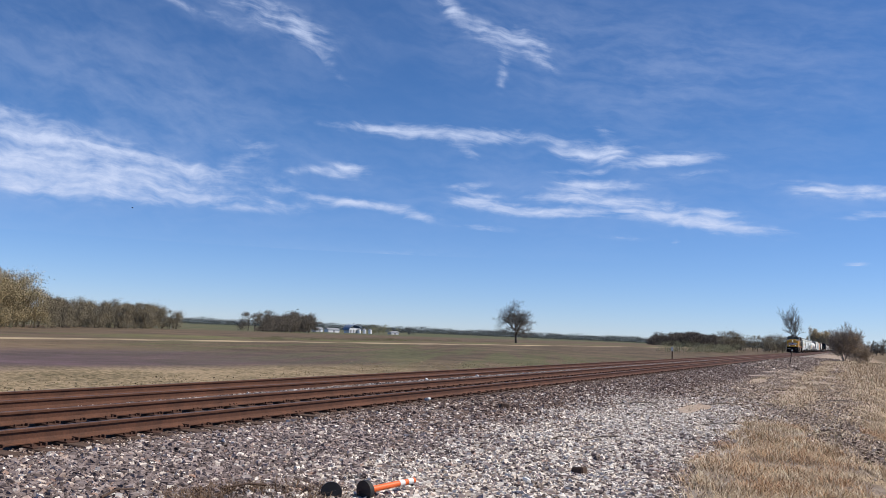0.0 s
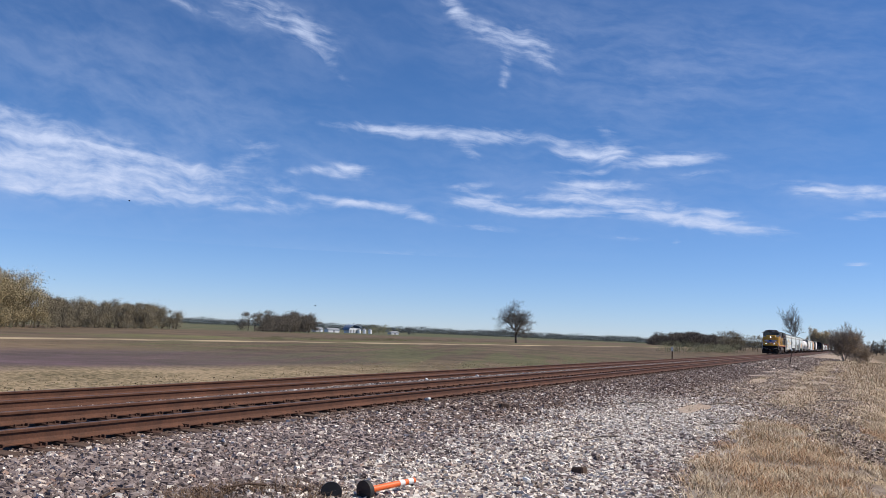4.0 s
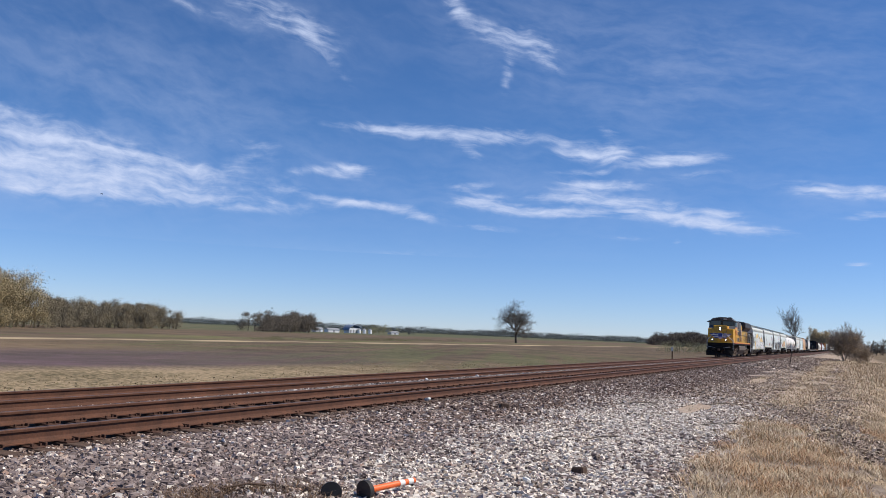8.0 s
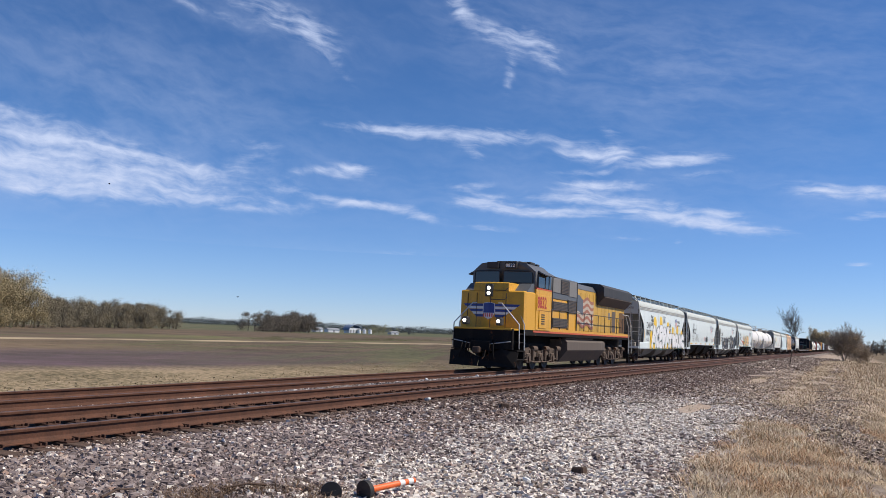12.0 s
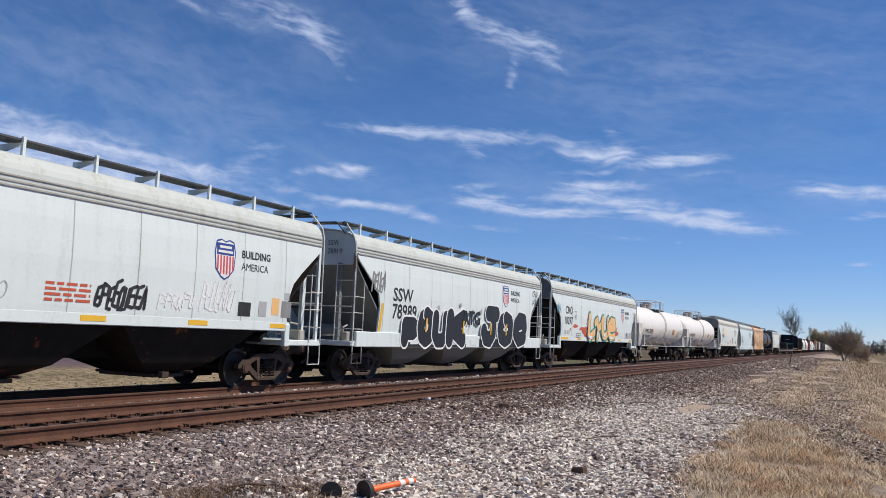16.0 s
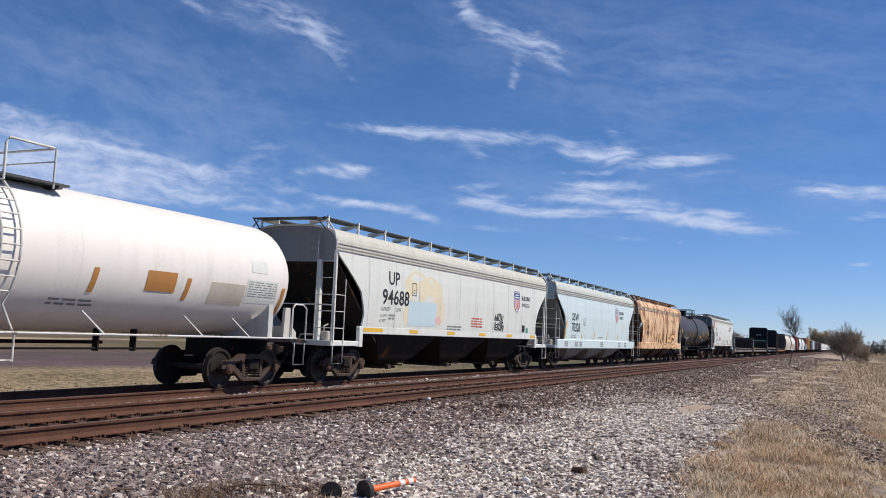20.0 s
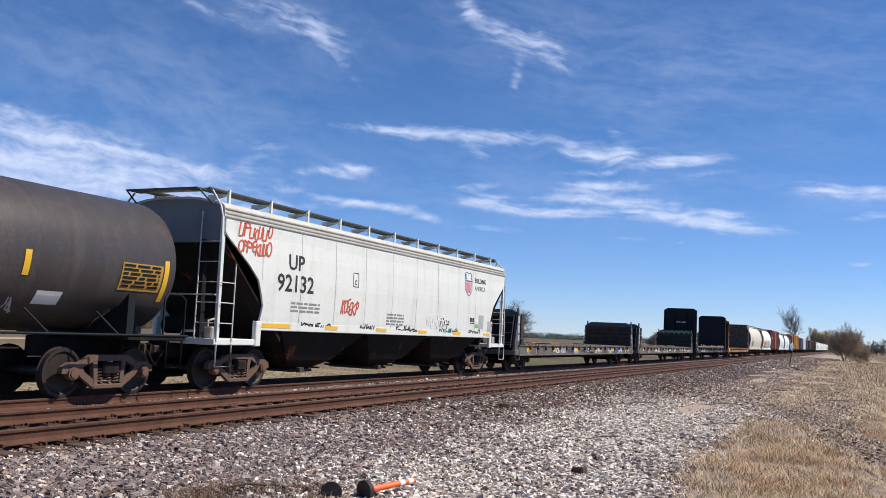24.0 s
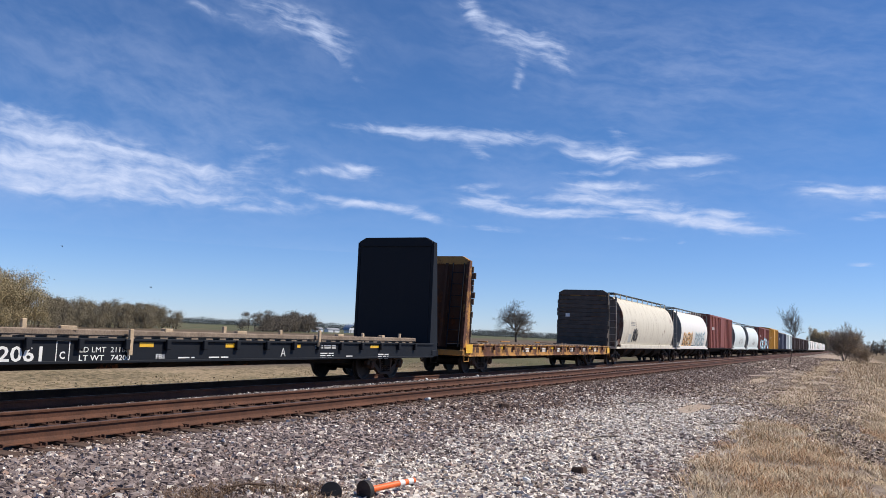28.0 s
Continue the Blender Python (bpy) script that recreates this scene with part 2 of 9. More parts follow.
M["dark_wood"] = island_colour("leafless_wood", [(0.0, (0.075, 0.065, 0.055)), (1.0, (0.19, 0.158, 0.128))])
M["copse"] = island_colour("grey_brown_copse", [(0.0, (0.1, 0.088, 0.072)), (1.0, (0.24, 0.205, 0.16))])
# bluish tint puts the haze of distance into the tree colour
M["far_wood"] = island_colour("haze_tinted_woods", [(0.0, (0.055, 0.075, 0.08)), (1.0, (0.12, 0.14, 0.135))])


# ---- mesh building ----
class Mesh:
    """Collects vertices and faces of one part."""

    def __init__(self):
        self.v, self.f, self.s = [], [], []

    def add(self, verts, faces, smooth=False):
        k = len(self.v)
        self.v.extend(verts)
        self.f.extend(tuple(i + k for i in f) for f in faces)
        self.s.extend([smooth] * len(faces))
        return self

    def box(self, x0, x1, y0, y1, z0, z1, c=0.0):
        if c <= 0:
            v = [(x, y, z) for x in (x0, x1) for y in (y0, y1) for z in (z0, z1)]
            return self.add(v, [(0, 1, 3, 2), (4, 6, 7, 5), (0, 4, 5, 1), (2, 3, 7, 6), (0, 2, 6, 4), (1, 5, 7, 3)])
        lo, hi, v = (x0, y0, z0), (x1, y1, z1), []
        for k in range(8):
            side = [(k >> a) & 1 for a in range(3)]
            for ax in range(3):
                v.append(tuple((hi[a] if side[a] else lo[a]) + (0 if a == ax else (-c if side[a] else c)) for a in range(3)))
        mid, faces = [(a + b) / 2 for a, b in zip(lo, hi)], []
        for ax in range(3):
            b, d = (ax + 1) % 3, (ax + 2) % 3
            for s in (0, 1):
                faces.append([3 * ((s << ax) | (p << b) | (q << d)) + ax for p, q in ((0, 0), (1, 0), (1, 1), (0, 1))])
            for p in (0, 1):
                for q in (0, 1):
                    k0 = (p << b) | (q << d)
                    k1 = k0 | (1 << ax)
                    faces.append([3 * k0 + b, 3 * k1 + b, 3 * k1 + d, 3 * k0 + d])
        faces += [[3 * k, 3 * k + 1, 3 * k + 2] for k in range(8)]
        out = []
        for f in faces:
            p = [Vector(v[i]) for i in f]
            nor = (p[1] - p[0]).cross(p[2] - p[0])
            out.append(tuple(f) if nor.dot(sum(p, Vector()) / len(p) - Vector(mid)) > 0 else tuple(reversed(f)))
        return self.add(v, out)

    def tube(self, pts, r, n=6, r2=None, caps=True):
        pts = [Vector(p) for p in pts]
        v, f, up = [], [], None
        for i, p in enumerate(pts):
            d = (pts[min(i + 1, len(pts) - 1)] - pts[max(i - 1, 0)]).normalized()
            if up is None or abs(up.dot(d)) > 0.95:
                up = Vector((0, 0, 1)) if abs(d.z) < 0.9 else Vector((1, 0, 0))
            a = d.cross(up).normalized()
            b = a.cross(d)
            up = b
            rr = r if r2 is None else r + (r2 - r) * i / (len(pts) - 1)
            v += [tuple(p + rr * (math.cos(2 * math.pi * k / n) * a + math.sin(2 * math.pi * k / n) * b)) for k in range(n)]
        for i in range(len(pts) - 1):
            f += [(i * n + k, (i + 1) * n + k, (i + 1) * n + (k + 1) % n, i * n + (k + 1) % n) for k in range(n)]
        self.add(v, f, n > 4)
        if caps:
            m = (len(pts) - 1) * n
            self.add(v[:n], [tuple(range(n))])
            self.add(v[m:], [tuple(reversed(range(n)))])
        return self

    def prism(self, outline, axis, a, b):
        """Outline of points in the other two axes (in order), pushed from a to b along axis."""
        n = len(outline)

        def at(p, s):
            q = list(p)
            q.insert(axis, s)
            return tuple(q)
        v = [at(p, a) for p in outline] + [at(p, b) for p in outline]
        area = sum(outline[i][0] * outline[(i + 1) % n][1] - outline[(i + 1) % n][0] * outline[i][1] for i in range(n))
        ccw = (area > 0) == (axis != 1)
        f = [(i, (i + 1) % n, n + (i + 1) % n, n + i) for i in range(n)]
        caps = [tuple(reversed(range(n))), tuple(range(n, 2 * n))]
        if (not ccw) != (b < a):
            f, caps = [tuple(reversed(q)) for q in f], [tuple(reversed(q)) for q in caps]
        return self.add(v, f + caps)

    def loft(self, rings, close=True, smooth=True, caps=True):
        n, v, f = len(rings[0]), [p for q in rings for p in q], []
        for i in range(len(rings) - 1):
            for k in range(n if close else n - 1):
                j = (k + 1) % n
                f.append((i * n + k, i * n + j, (i + 1) * n + j, (i + 1) * n + k))
        self.add(v, f, smooth)
        if caps:
            self.add(rings[0], [tuple(reversed(range(n)))])
            self.add(rings[-1], [tuple(range(n))])
        return self

    def quad(self, a, b, c, d):
        return self.add([a, b, c, d], [(0, 1, 2, 3)])

    def data(self, name, mat):
        me = bpy.data.meshes.new(name)
        me.from_pydata(self.v, [], self.f)
        me.polygons.foreach_set("use_smooth", self.s)
        me.materials.append(mat)
        me.update()
        return me


def part(name, mesh, mat=None, parent=None, label="", at=None):
    """Links a Mesh, or mesh data, as one object under a thing or a part."""
    ob = new(name, mesh.data(name, mat) if isinstance(mesh, Mesh) else mesh)
    if parent is not None:
        ob.parent = parent
    if at is not None:
        ob.matrix_basis = at
    if label:
        ob["label"] = label
    return ob


def thing(name, label, category, group="", at=None, kind=""):
    ob = new(name)
    if at is not None:
        ob.matrix_basis = at
    return tagged(ob, label, category, group, kind)


def big_mesh(name, verts, tris, mat):
    """Mesh data from large arrays of vertices and triangles."""
    me = bpy.data.meshes.new(name)
    verts, tris = np.asarray(verts, np.float32), np.asarray(tris, np.int32)
    me.vertices.add(len(verts)), me.loops.add(tris.size), me.polygons.add(len(tris))
    me.vertices.foreach_set("co", verts.ravel())
    me.loops.foreach_set("vertex_index", tris.ravel())
    me.polygons.foreach_set("loop_start", np.arange(0, tris.size, 3, dtype=np.int32))
    me.polygons.foreach_set("use_smooth", np.zeros(len(tris), bool))
    me.update(calc_edges=True)
    me.materials.append(mat)
    return me


# ---- ground ----
PROFILE = np.array([(-5000, -1.4), (-9, -1.4), (-5, -1.38), (-3, -1.22), (-1.6, -0.86), (-0.7, -0.53), (0, -0.42), (2, -0.37), (5, -0.33), (7.9, -0.285), (8.5, -0.262), (8.8, -0.272), (9.5, -0.262), (11.3, -0.24),
                    (12.0, -0.2), (12.6, -0.33), (15.4, -0.36), (16.1, -0.46), (18.8, FIELD), (5000, FIELD)])


def ground_z(x, y):
    x, y = np.asarray(x, float), np.asarray(y, float)
    z = np.interp(y, PROFILE[:, 0], PROFILE[:, 1])
    lumpy = np.clip((8.0 - y) / 2.5, 0, 1) + np.clip((y - 19) / 6, 0, 1)
    wave = np.sin(x * 0.71 + 1.3 * np.sin(y * 0.5)) * np.sin(y * 0.83 + 0.6) * 0.035 + np.sin(x * 1.9 + y * 1.3) * np.sin(y * 2.3 - x * 0.7) * 0.018
    ridge = np.interp(y, [11.3, 11.9, 12.5, 12.9], [0, 0.05, 0.095, 0.0]) * np.clip((x - 7) / 14, 0, 1)
    return z + ridge + wave * np.minimum(lumpy, 1)


def build_ground():
    xs = np.concatenate([-np.geomspace(6, 4800, 24)[::-1], np.arange(-5, 46, 0.3), np.geomspace(46.5, 4800, 50)])
    ys = np.concatenate([-np.geomspace(9, 4800, 26)[::-1], np.arange(-8.5, 20, 0.25), np.geomspace(20.3, 4800, 45)])
    gx, gy = np.meshgrid(xs, ys, indexing="ij")
    v = np.stack([gx, gy, ground_z(gx, gy)], -1).reshape(-1, 3)
    m = len(ys)
    i = (np.arange(len(xs) - 1)[:, None] * m + np.arange(m - 1)[None]).ravel()
    t = np.concatenate([np.stack([i, i + m, i + m + 1], -1), np.stack([i, i + m + 1, i + 1], -1)])
    ob = part("ground", big_mesh("ground", v, t, M["ground"]))
    ob.data.polygons.foreach_set("use_smooth", np.ones(len(t), bool))
    tagged(ob, "gravelly railway embankment, dry verge and ploughed spring fields", "ground", kind="structure")


build_ground()


def stones(name, label, mat, count, box, size, seed, keep=None, sink=0.3, shard=True):
    """Loose broken stones strewn over the ground: one object that nobody could count."""
    rng = np.random.default_rng(seed)
    # broken block: six corners, or eight where the stones lie nearest
    bv = np.array([(1, 0, -0.7), (-0.6, 0.9, -0.7), (-0.6, -0.9, -0.7), (0.75, 0.1, 0.7), (-0.45, 0.65, 0.7), (-0.5, -0.65, 0.7)])
    bf = np.array([(0, 2, 1), (3, 4, 5), (0, 1, 4), (0, 4, 3), (1, 2, 5), (1, 5, 4), (2, 0, 3), (2, 3, 5)])
    if not shard:
        bv = np.array([(1, -0.8, -0.7), (0.9, 0.9, -0.7), (-0.9, 0.8, -0.7), (-1, -0.9, -0.7), (0.7, -0.6, 0.7), (0.6, 0.65, 0.75), (-0.6, 0.5, 0.65), (-0.7, -0.6, 0.7)])
        bf = np.array([(4, 5, 6), (4, 6, 7), (0, 1, 5), (0, 5, 4), (1, 2, 6), (1, 6, 5), (2, 3, 7), (2, 7, 6), (3, 0, 4), (3, 4, 7)])
    x, y = rng.uniform(box[0], box[1], count), rng.uniform(box[2], box[3], count)
    if keep is not None:
        k = keep(x, y, rng.random(count))
        x, y = x[k], y[k]
    n = len(x)
    s = size * np.minimum(rng.lognormal(0, 0.33, n), 1.7)[:, None] * rng.uniform(0.4, 1.45, (n, 3))
    turn, tip, way = rng.uniform(0, 2 * np.pi, n), rng.normal(0, 0.45, n), rng.uniform(0, 2 * np.pi, n)
    o, c, d = np.zeros(n), np.cos(tip), np.sin(tip)
    spin = np.stack([np.cos(turn), -np.sin(turn), o, np.sin(turn), np.cos(turn), o, o, o, o + 1], -1).reshape(n, 3, 3)
    lean = np.stack([c, o, d, o, o + 1, o, -d, o, c], -1).reshape(n, 3, 3)
    head = np.stack([np.cos(way), -np.sin(way), o, np.sin(way), np.cos(way), o, o, o, o + 1], -1).reshape(n, 3, 3)
    rot = head @ lean @ spin
    v = (bv[None] * rng.uniform(0.75, 1.25, (n, len(bv), 1)) + rng.uniform(-0.28, 0.28, (n, len(bv), 3))) * s[:, None]
    v = np.einsum("nij,nkj->nki", rot, v)
    v[..., 2] *= 0.8
    low = s.mean(1) * sink
    v += np.stack([x, y, ground_z(x, y) + low], -1)[:, None]
    f = bf[None] + (np.arange(n) * len(bv))[:, None, None]
    ob = part(name, big_mesh(name, v.reshape(-1, 3), f.reshape(-1, 3), mat))
    return tagged(ob, label, "gravel", kind="stuff")


def blades(name, label, mat, x, y, h, seed, lean=0.5, wide=0.006):
    rng = np.random.default_rng(seed)
    n = len(x)
    h = h * rng.uniform(0.5, 1.3, n)
    a, l = rng.uniform(0, 2 * np.pi, n), rng.uniform(0.1, lean, n) * h
    base = np.stack([x, y, ground_z(x, y) - 0.02], -1)
    side = np.stack([-np.sin(a), np.cos(a), np.zeros(n)], -1) * (wide * rng.uniform(0.6, 1.6, n))[:, None]
    bend = np.stack([np.cos(a) * l, np.sin(a) * l, np.zeros(n)], -1)
    up = np.stack([np.zeros(n), np.zeros(n), h], -1)
    v = np.stack([base - side, base + side, base + bend * 0.35 + up * 0.6 + side * 0.7, base + bend * 0.35 + up * 0.6 - side * 0.7, base + bend + up], 1)
    k = (np.arange(n) * 5)[:, None]
    t = np.stack([k + np.array([0, 1, 2]), k + np.array([0, 2, 3]), k + np.array([3, 2, 4])], 1)
    ob = part(name, big_mesh(name, v.reshape(-1, 3), t.reshape(-1, 3), mat))
    return tagged(ob, label, "grass", kind="stuff")


def clumped(n, box, seed, clumps, spread):
    rng = np.random.default_rng(seed)
    cx, cy = rng.uniform(box[0], box[1], clumps), rng.uniform(box[2], box[3], clumps)
    k = rng.integers(0, clumps, n)
    return cx[k] + rng.normal(0, spread, n), cy[k] + rng.normal(0, spread, n)


# ---- tracks ----
RAIL_OUT = [(-0.07, 0), (0.07, 0), (0.07, 0.012), (0.02, 0.035), (0.011, 0.06), (0.011, 0.135), (0.035, 0.15), (0.037, 0.178), (0.028, 0.186),
            (-0.028, 0.186), (-0.037, 0.178), (-0.035, 0.15), (-0.011, 0.135), (-0.011, 0.06), (-0.02, 0.035), (-0.07, 0.012)]


def build_track(name, label, yc, ztop, x0, x1, near):
    tr = thing(name, label, "railway track", at=pose(0, yc, ztop - 0.186 - (0.012 if near else 0), 0.95 if near else 0), kind="structure")
    rng = random.Random(5 if near else 6)
    for s in (-1, 1):
        rail = Mesh().prism([(s * 0.7525 + py, pz) for py, pz in RAIL_OUT], 0, x0, x1)
        r = part("rail", rail, M["rail"], tr, "rust-brown steel rail")
        part("running_surface", Mesh().box(x0, x1, s * 0.7525 - 0.026, s * 0.7525 + 0.026, 0.1862, 0.1885), M["rail_head"], r, "dull worn rail head")
    tie = Mesh().box(-0.115, 0.115, -1.37, 1.3, -0.19, -0.02, 0.012).data("tie", M["tie"])
    plate = Mesh().box(-0.1, 0.1, -0.17, 0.17, -0.021, -0.002, 0.004)
    for a, b in ((-0.06, -0.1), (0.06, 0.1), (-0.06, 0.1), (0.06, -0.1)):
        plate.box(a - 0.012, a + 0.012, b - 0.02, b + 0.012, -0.002, 0.03)
    pdata = plate.data("tie_plate", M["plate"])
    rest = Mesh()
    x, k = x0 + 0.3, 0
    while x < x1:
        xx = x + rng.uniform(-0.03, 0.03)
        if near and 2 < x < 62:
            t = part("tie", tie, None, tr, at=pose(xx, rng.uniform(-0.09, 0.06), rng.uniform(-0.015, 0.008), 0, 0, rng.uniform(-1.2, 1.2)))
            for s in (-1, 1):
                part("tie_plate", pdata, None, t, at=pose(0, s * 0.7525, 0))
            for s in (-1, 1):
                part("rail_anchor", RAIL_ANCHOR, None, t, at=pose(0.16, s * 0.7525, 0))
        elif x < 400:
            rest.box(xx - 0.115, xx + 0.115, -1.3, 1.3, -0.19, -0.02)
            for s in (-1, 1):
                rest.box(xx - 0.1, xx + 0.1, s * 0.7525 - 0.17, s * 0.7525 + 0.17, -0.021, 0.01)
        x += 0.53
    tagged(part("more_ties", rest, M["tie"], tr), "weathered wooden ties running on along the track", kind="stuff")
    return tr


RAIL_ANCHOR = Mesh().box(-0.015, 0.015, -0.1, 0.1, -0.016, 0.03, 0.004).data("rail_anchor", M["plate"])
build_track("railway_track", "rust-brown railway track on ballast and wooden ties", Y1, Z1, -80, 1900, True)
build_track("railway_track", "railway track on ballast that carries the freight train", Y2, Z2, -700, 1900, False)
# ---- paints of the train ----
M["grey_hopper"] = paint("light_grey_car_paint", (0.70, 0.765, 0.755), 0.5, 0.16)
M["cool_hopper"] = paint("pale_blue_grey_car_paint", (0.66, 0.785, 0.805), 0.45, 0.12)
M["cream_hopper"] = paint("aged_off_white_car_paint", (0.73, 0.755, 0.71), 0.5, 0.22)
# roof copies of the side paints: dusty, and darkened to hold down the sun
M["dimmed_grey_roof"] = paint("dusty_dimmed_grey_roof_paint", (0.52, 0.56, 0.54), 0.7, 0.45, dirtcol=(0.34, 0.29, 0.22), spec=0.3)
M["dimmed_cream_roof"] = paint("dusty_dimmed_cream_roof_paint", (0.55, 0.55, 0.50), 0.7, 0.5, dirtcol=(0.36, 0.29, 0.2), spec=0.3)
M["white_tank"] = paint("white_tank_enamel", (0.845, 0.81, 0.755), 0.42, 0.14)
M["tan_hopper"] = paint("weathered_cream_car_paint", (0.66, 0.62, 0.52), 0.6, 0.6, 0.12, dirtcol=(0.3, 0.24, 0.17))
M["rust_hopper"] = paint("rusted_peach_car_paint", (0.80, 0.55, 0.33), 0.7, 0.75, 0.5, rustcol=(0.4, 0.16, 0.065), dirtcol=(0.36, 0.15, 0.06))
M["black_tank"] = paint("dusty_black_tank_paint", (0.05, 0.044, 0.043), 0.45, 0.5, dirtcol=(0.115, 0.09, 0.08), spec=0.4)
M["black_car"] = paint("black_car_paint", (0.008, 0.0105, 0.016), 0.6, 0.15, dirtcol=(0.03, 0.026, 0.022), spec=0.22)
# black underframe paint; on hopper ends and undersides it stands in for shade
M["black_frame_and_shade"] = paint("grimy_black_underframe_and_shade", (0.014, 0.0125, 0.012), 0.8, 0.35, 0.15, dirtcol=(0.05, 0.038, 0.03), spec=0.1)
M["bogie"] = paint("grimy_brown_bogie", (0.06, 0.041, 0.032), 0.78, 0.5, 0.35, dirtcol=(0.12, 0.085, 0.065), rustcol=(0.13, 0.06, 0.04), spec=0.25)
M["wheel"] = rusty_steel("oily_wheel_steel", (0.02, 0.017, 0.016), (0.06, 0.045, 0.038), 0.6, 0.5)
M["tread"] = rusty_steel("bright_wheel_tread", (0.25, 0.24, 0.23), (0.42, 0.4, 0.38), 0.35, 0.9)
M["white"] = paint("white_lettering", (0.78, 0.78, 0.76), 0.55, 0.2)
M["ladder_white"] = paint("off_white_steel", (0.62, 0.62, 0.59), 0.5, 0.35, 0.2)
M["grate"] = paint("dark_galvanised_grating", (0.09, 0.095, 0.095), 0.6, 0.3, metal=0.4)
M["text"] = paint("black_lettering", (0.02, 0.02, 0.022), 0.6, 0.12, dirtcol=(0.2, 0.2, 0.2))
M["small_text"] = paint("grey_stencil", (0.23, 0.23, 0.23), 0.6, 0.3, dirtcol=(0.4, 0.4, 0.4))
M["yellow"] = paint("yellow_reflective_strip", (0.80, 0.46, 0.03), 0.4, 0.15)
M["orange_strip"] = paint("faded_orange_strip", (0.50, 0.23, 0.06), 0.5, 0.2)
M["shield_blue"] = paint("dark_blue_emblem", (0.03, 0.06, 0.26), 0.45, 0.1)
M["shield_grey_blue"] = paint("faded_slate_blue_spray", (0.2, 0.25, 0.3), 0.6, 0.3)
M["shield_red"] = paint("red_emblem", (0.62, 0.07, 0.08), 0.45, 0.1)
M["soft_seam"] = paint("soft_weld_line", (0.46, 0.48, 0.47), 0.7, 0.5)
M["seam"] = paint("grimy_weld_seam", (0.37, 0.35, 0.32), 0.7, 0.5)
M["loco_yellow"] = paint("armour_yellow_loco_paint", (0.70, 0.355, 0.018), 0.4, 0.42, dirtcol=(0.22, 0.105, 0.03))
M["tired_yellow"] = paint("dirty_faded_yellow_hood_paint", (0.58, 0.34, 0.05), 0.55, 0.75, dirtcol=(0.17, 0.1, 0.045))
M["loco_grey"] = paint("harbour_grey_loco_paint", (0.105, 0.11, 0.115), 0.45, 0.2)
M["loco_dark"] = paint("dark_grille_grey", (0.03, 0.03, 0.032), 0.6, 0.25)
M["loco_red"] = paint("red_loco_lettering", (0.42, 0.035, 0.02), 0.5, 0.1)
M["red_stripe"] = paint("red_sill_stripe", (0.55, 0.09, 0.03), 0.5, 0.25)
M["chrome"] = paint("pale_handrail", (0.62, 0.62, 0.60), 0.35, 0.1, metal=0.3)
M["teal"] = paint("dark_teal_car_paint", (0.06, 0.1, 0.12), 0.65, 0.5, 0.35)
M["grimy"] = paint("grimy_brown_patch", (0.12, 0.09, 0.075), 0.8, 0.5)
M["post_blue"] = paint("pale_blue_post_paint", (0.33, 0.5, 0.6), 0.6, 0.4, 0.15)
M["leaf_green"] = paint("bright_green_label", (0.13, 0.62, 0.08), 0.5, 0.15)
M["dusk_teal"] = paint("dark_blue_cap", (0.045, 0.08, 0.11), 0.7, 0.5, 0.35)
M["slate"] = paint("grimy_slate_sill", (0.125, 0.12, 0.112), 0.75, 0.6, 0.4, rustcol=(0.13, 0.06, 0.04))
M["plank"] = rusty_steel("blackened_bulkhead_plank", (0.018, 0.011, 0.009), (0.075, 0.047, 0.036), 0.9, 0.0)
M["grey_plank"] = rusty_steel("weathered_grey_plank", (0.035, 0.029, 0.025), (0.12, 0.1, 0.085), 0.9, 0.0)
M["deck"] = rusty_steel("weathered_timber_deck", (0.10, 0.07, 0.05), (0.32, 0.25, 0.19), 0.9, 0.0)
M["new_wood"] = rusty_steel("pale_sawn_timber", (0.34, 0.24, 0.15), (0.6, 0.47, 0.33), 0.9, 0.0)
M["rust_frame"] = paint("orange_rust_frame", (0.50, 0.25, 0.06), 0.75, 0.4, 0.6, rustcol=(0.14, 0.055, 0.03))
# dark rust; also paints the shade between the rusty flat car's stake pockets
M["rust_and_shade"] = paint("dark_rust_and_pocket_shade", (0.09, 0.045, 0.028), 0.85, 0.4, 0.3, spec=0.2)
M["box_red"] = paint("oxide_red_boxcar_paint", (0.22, 0.055, 0.04), 0.6, 0.35, 0.2)
M["box_yellow"] = paint("yellow_boxcar_paint", (0.52, 0.28, 0.03), 0.55, 0.35, 0.15)
M["box_blue"] = paint("navy_boxcar_paint", (0.06, 0.075, 0.13), 0.6, 0.35)
M["box_brown"] = paint("brown_boxcar_paint", (0.06, 0.035, 0.03), 0.65, 0.4)
for key, col in dict(g_black=(0.012, 0.012, 0.014), g_white=(0.82, 0.82, 0.82), g_yellow=(0.85, 0.55, 0.04), g_teal=(0.02, 0.22, 0.19), g_peach=(0.85, 0.5, 0.2),
                     g_red=(0.55, 0.10, 0.045), g_blue=(0.12, 0.4, 0.55), g_green=(0.02, 0.30, 0.18), g_grey=(0.42, 0.43, 0.43), g_pink=(0.75, 0.4, 0.35)).items():
    M[key] = paint("spray_paint_" + key[2:], col, 0.5, 0.08)


def glow(name, col, strength):
    n = Nodes(name, 0.3)
    n.b.inputs["Emission Color"].default_value = (*col, 1)
    n.b.inputs["Emission Strength"].default_value = strength
    return n.done(col)


M["headlight"] = glow("lit_headlight_lens", (1.0, 0.93, 0.78), 5.0)


def glass_material():
    n = Nodes("dark_cab_glass", 0.06, 0, 0.6)
    return n.done((0.02, 0.025, 0.03))


M["glass"] = glass_material()

# ---- lettering ----
FONT_CACHE = {}


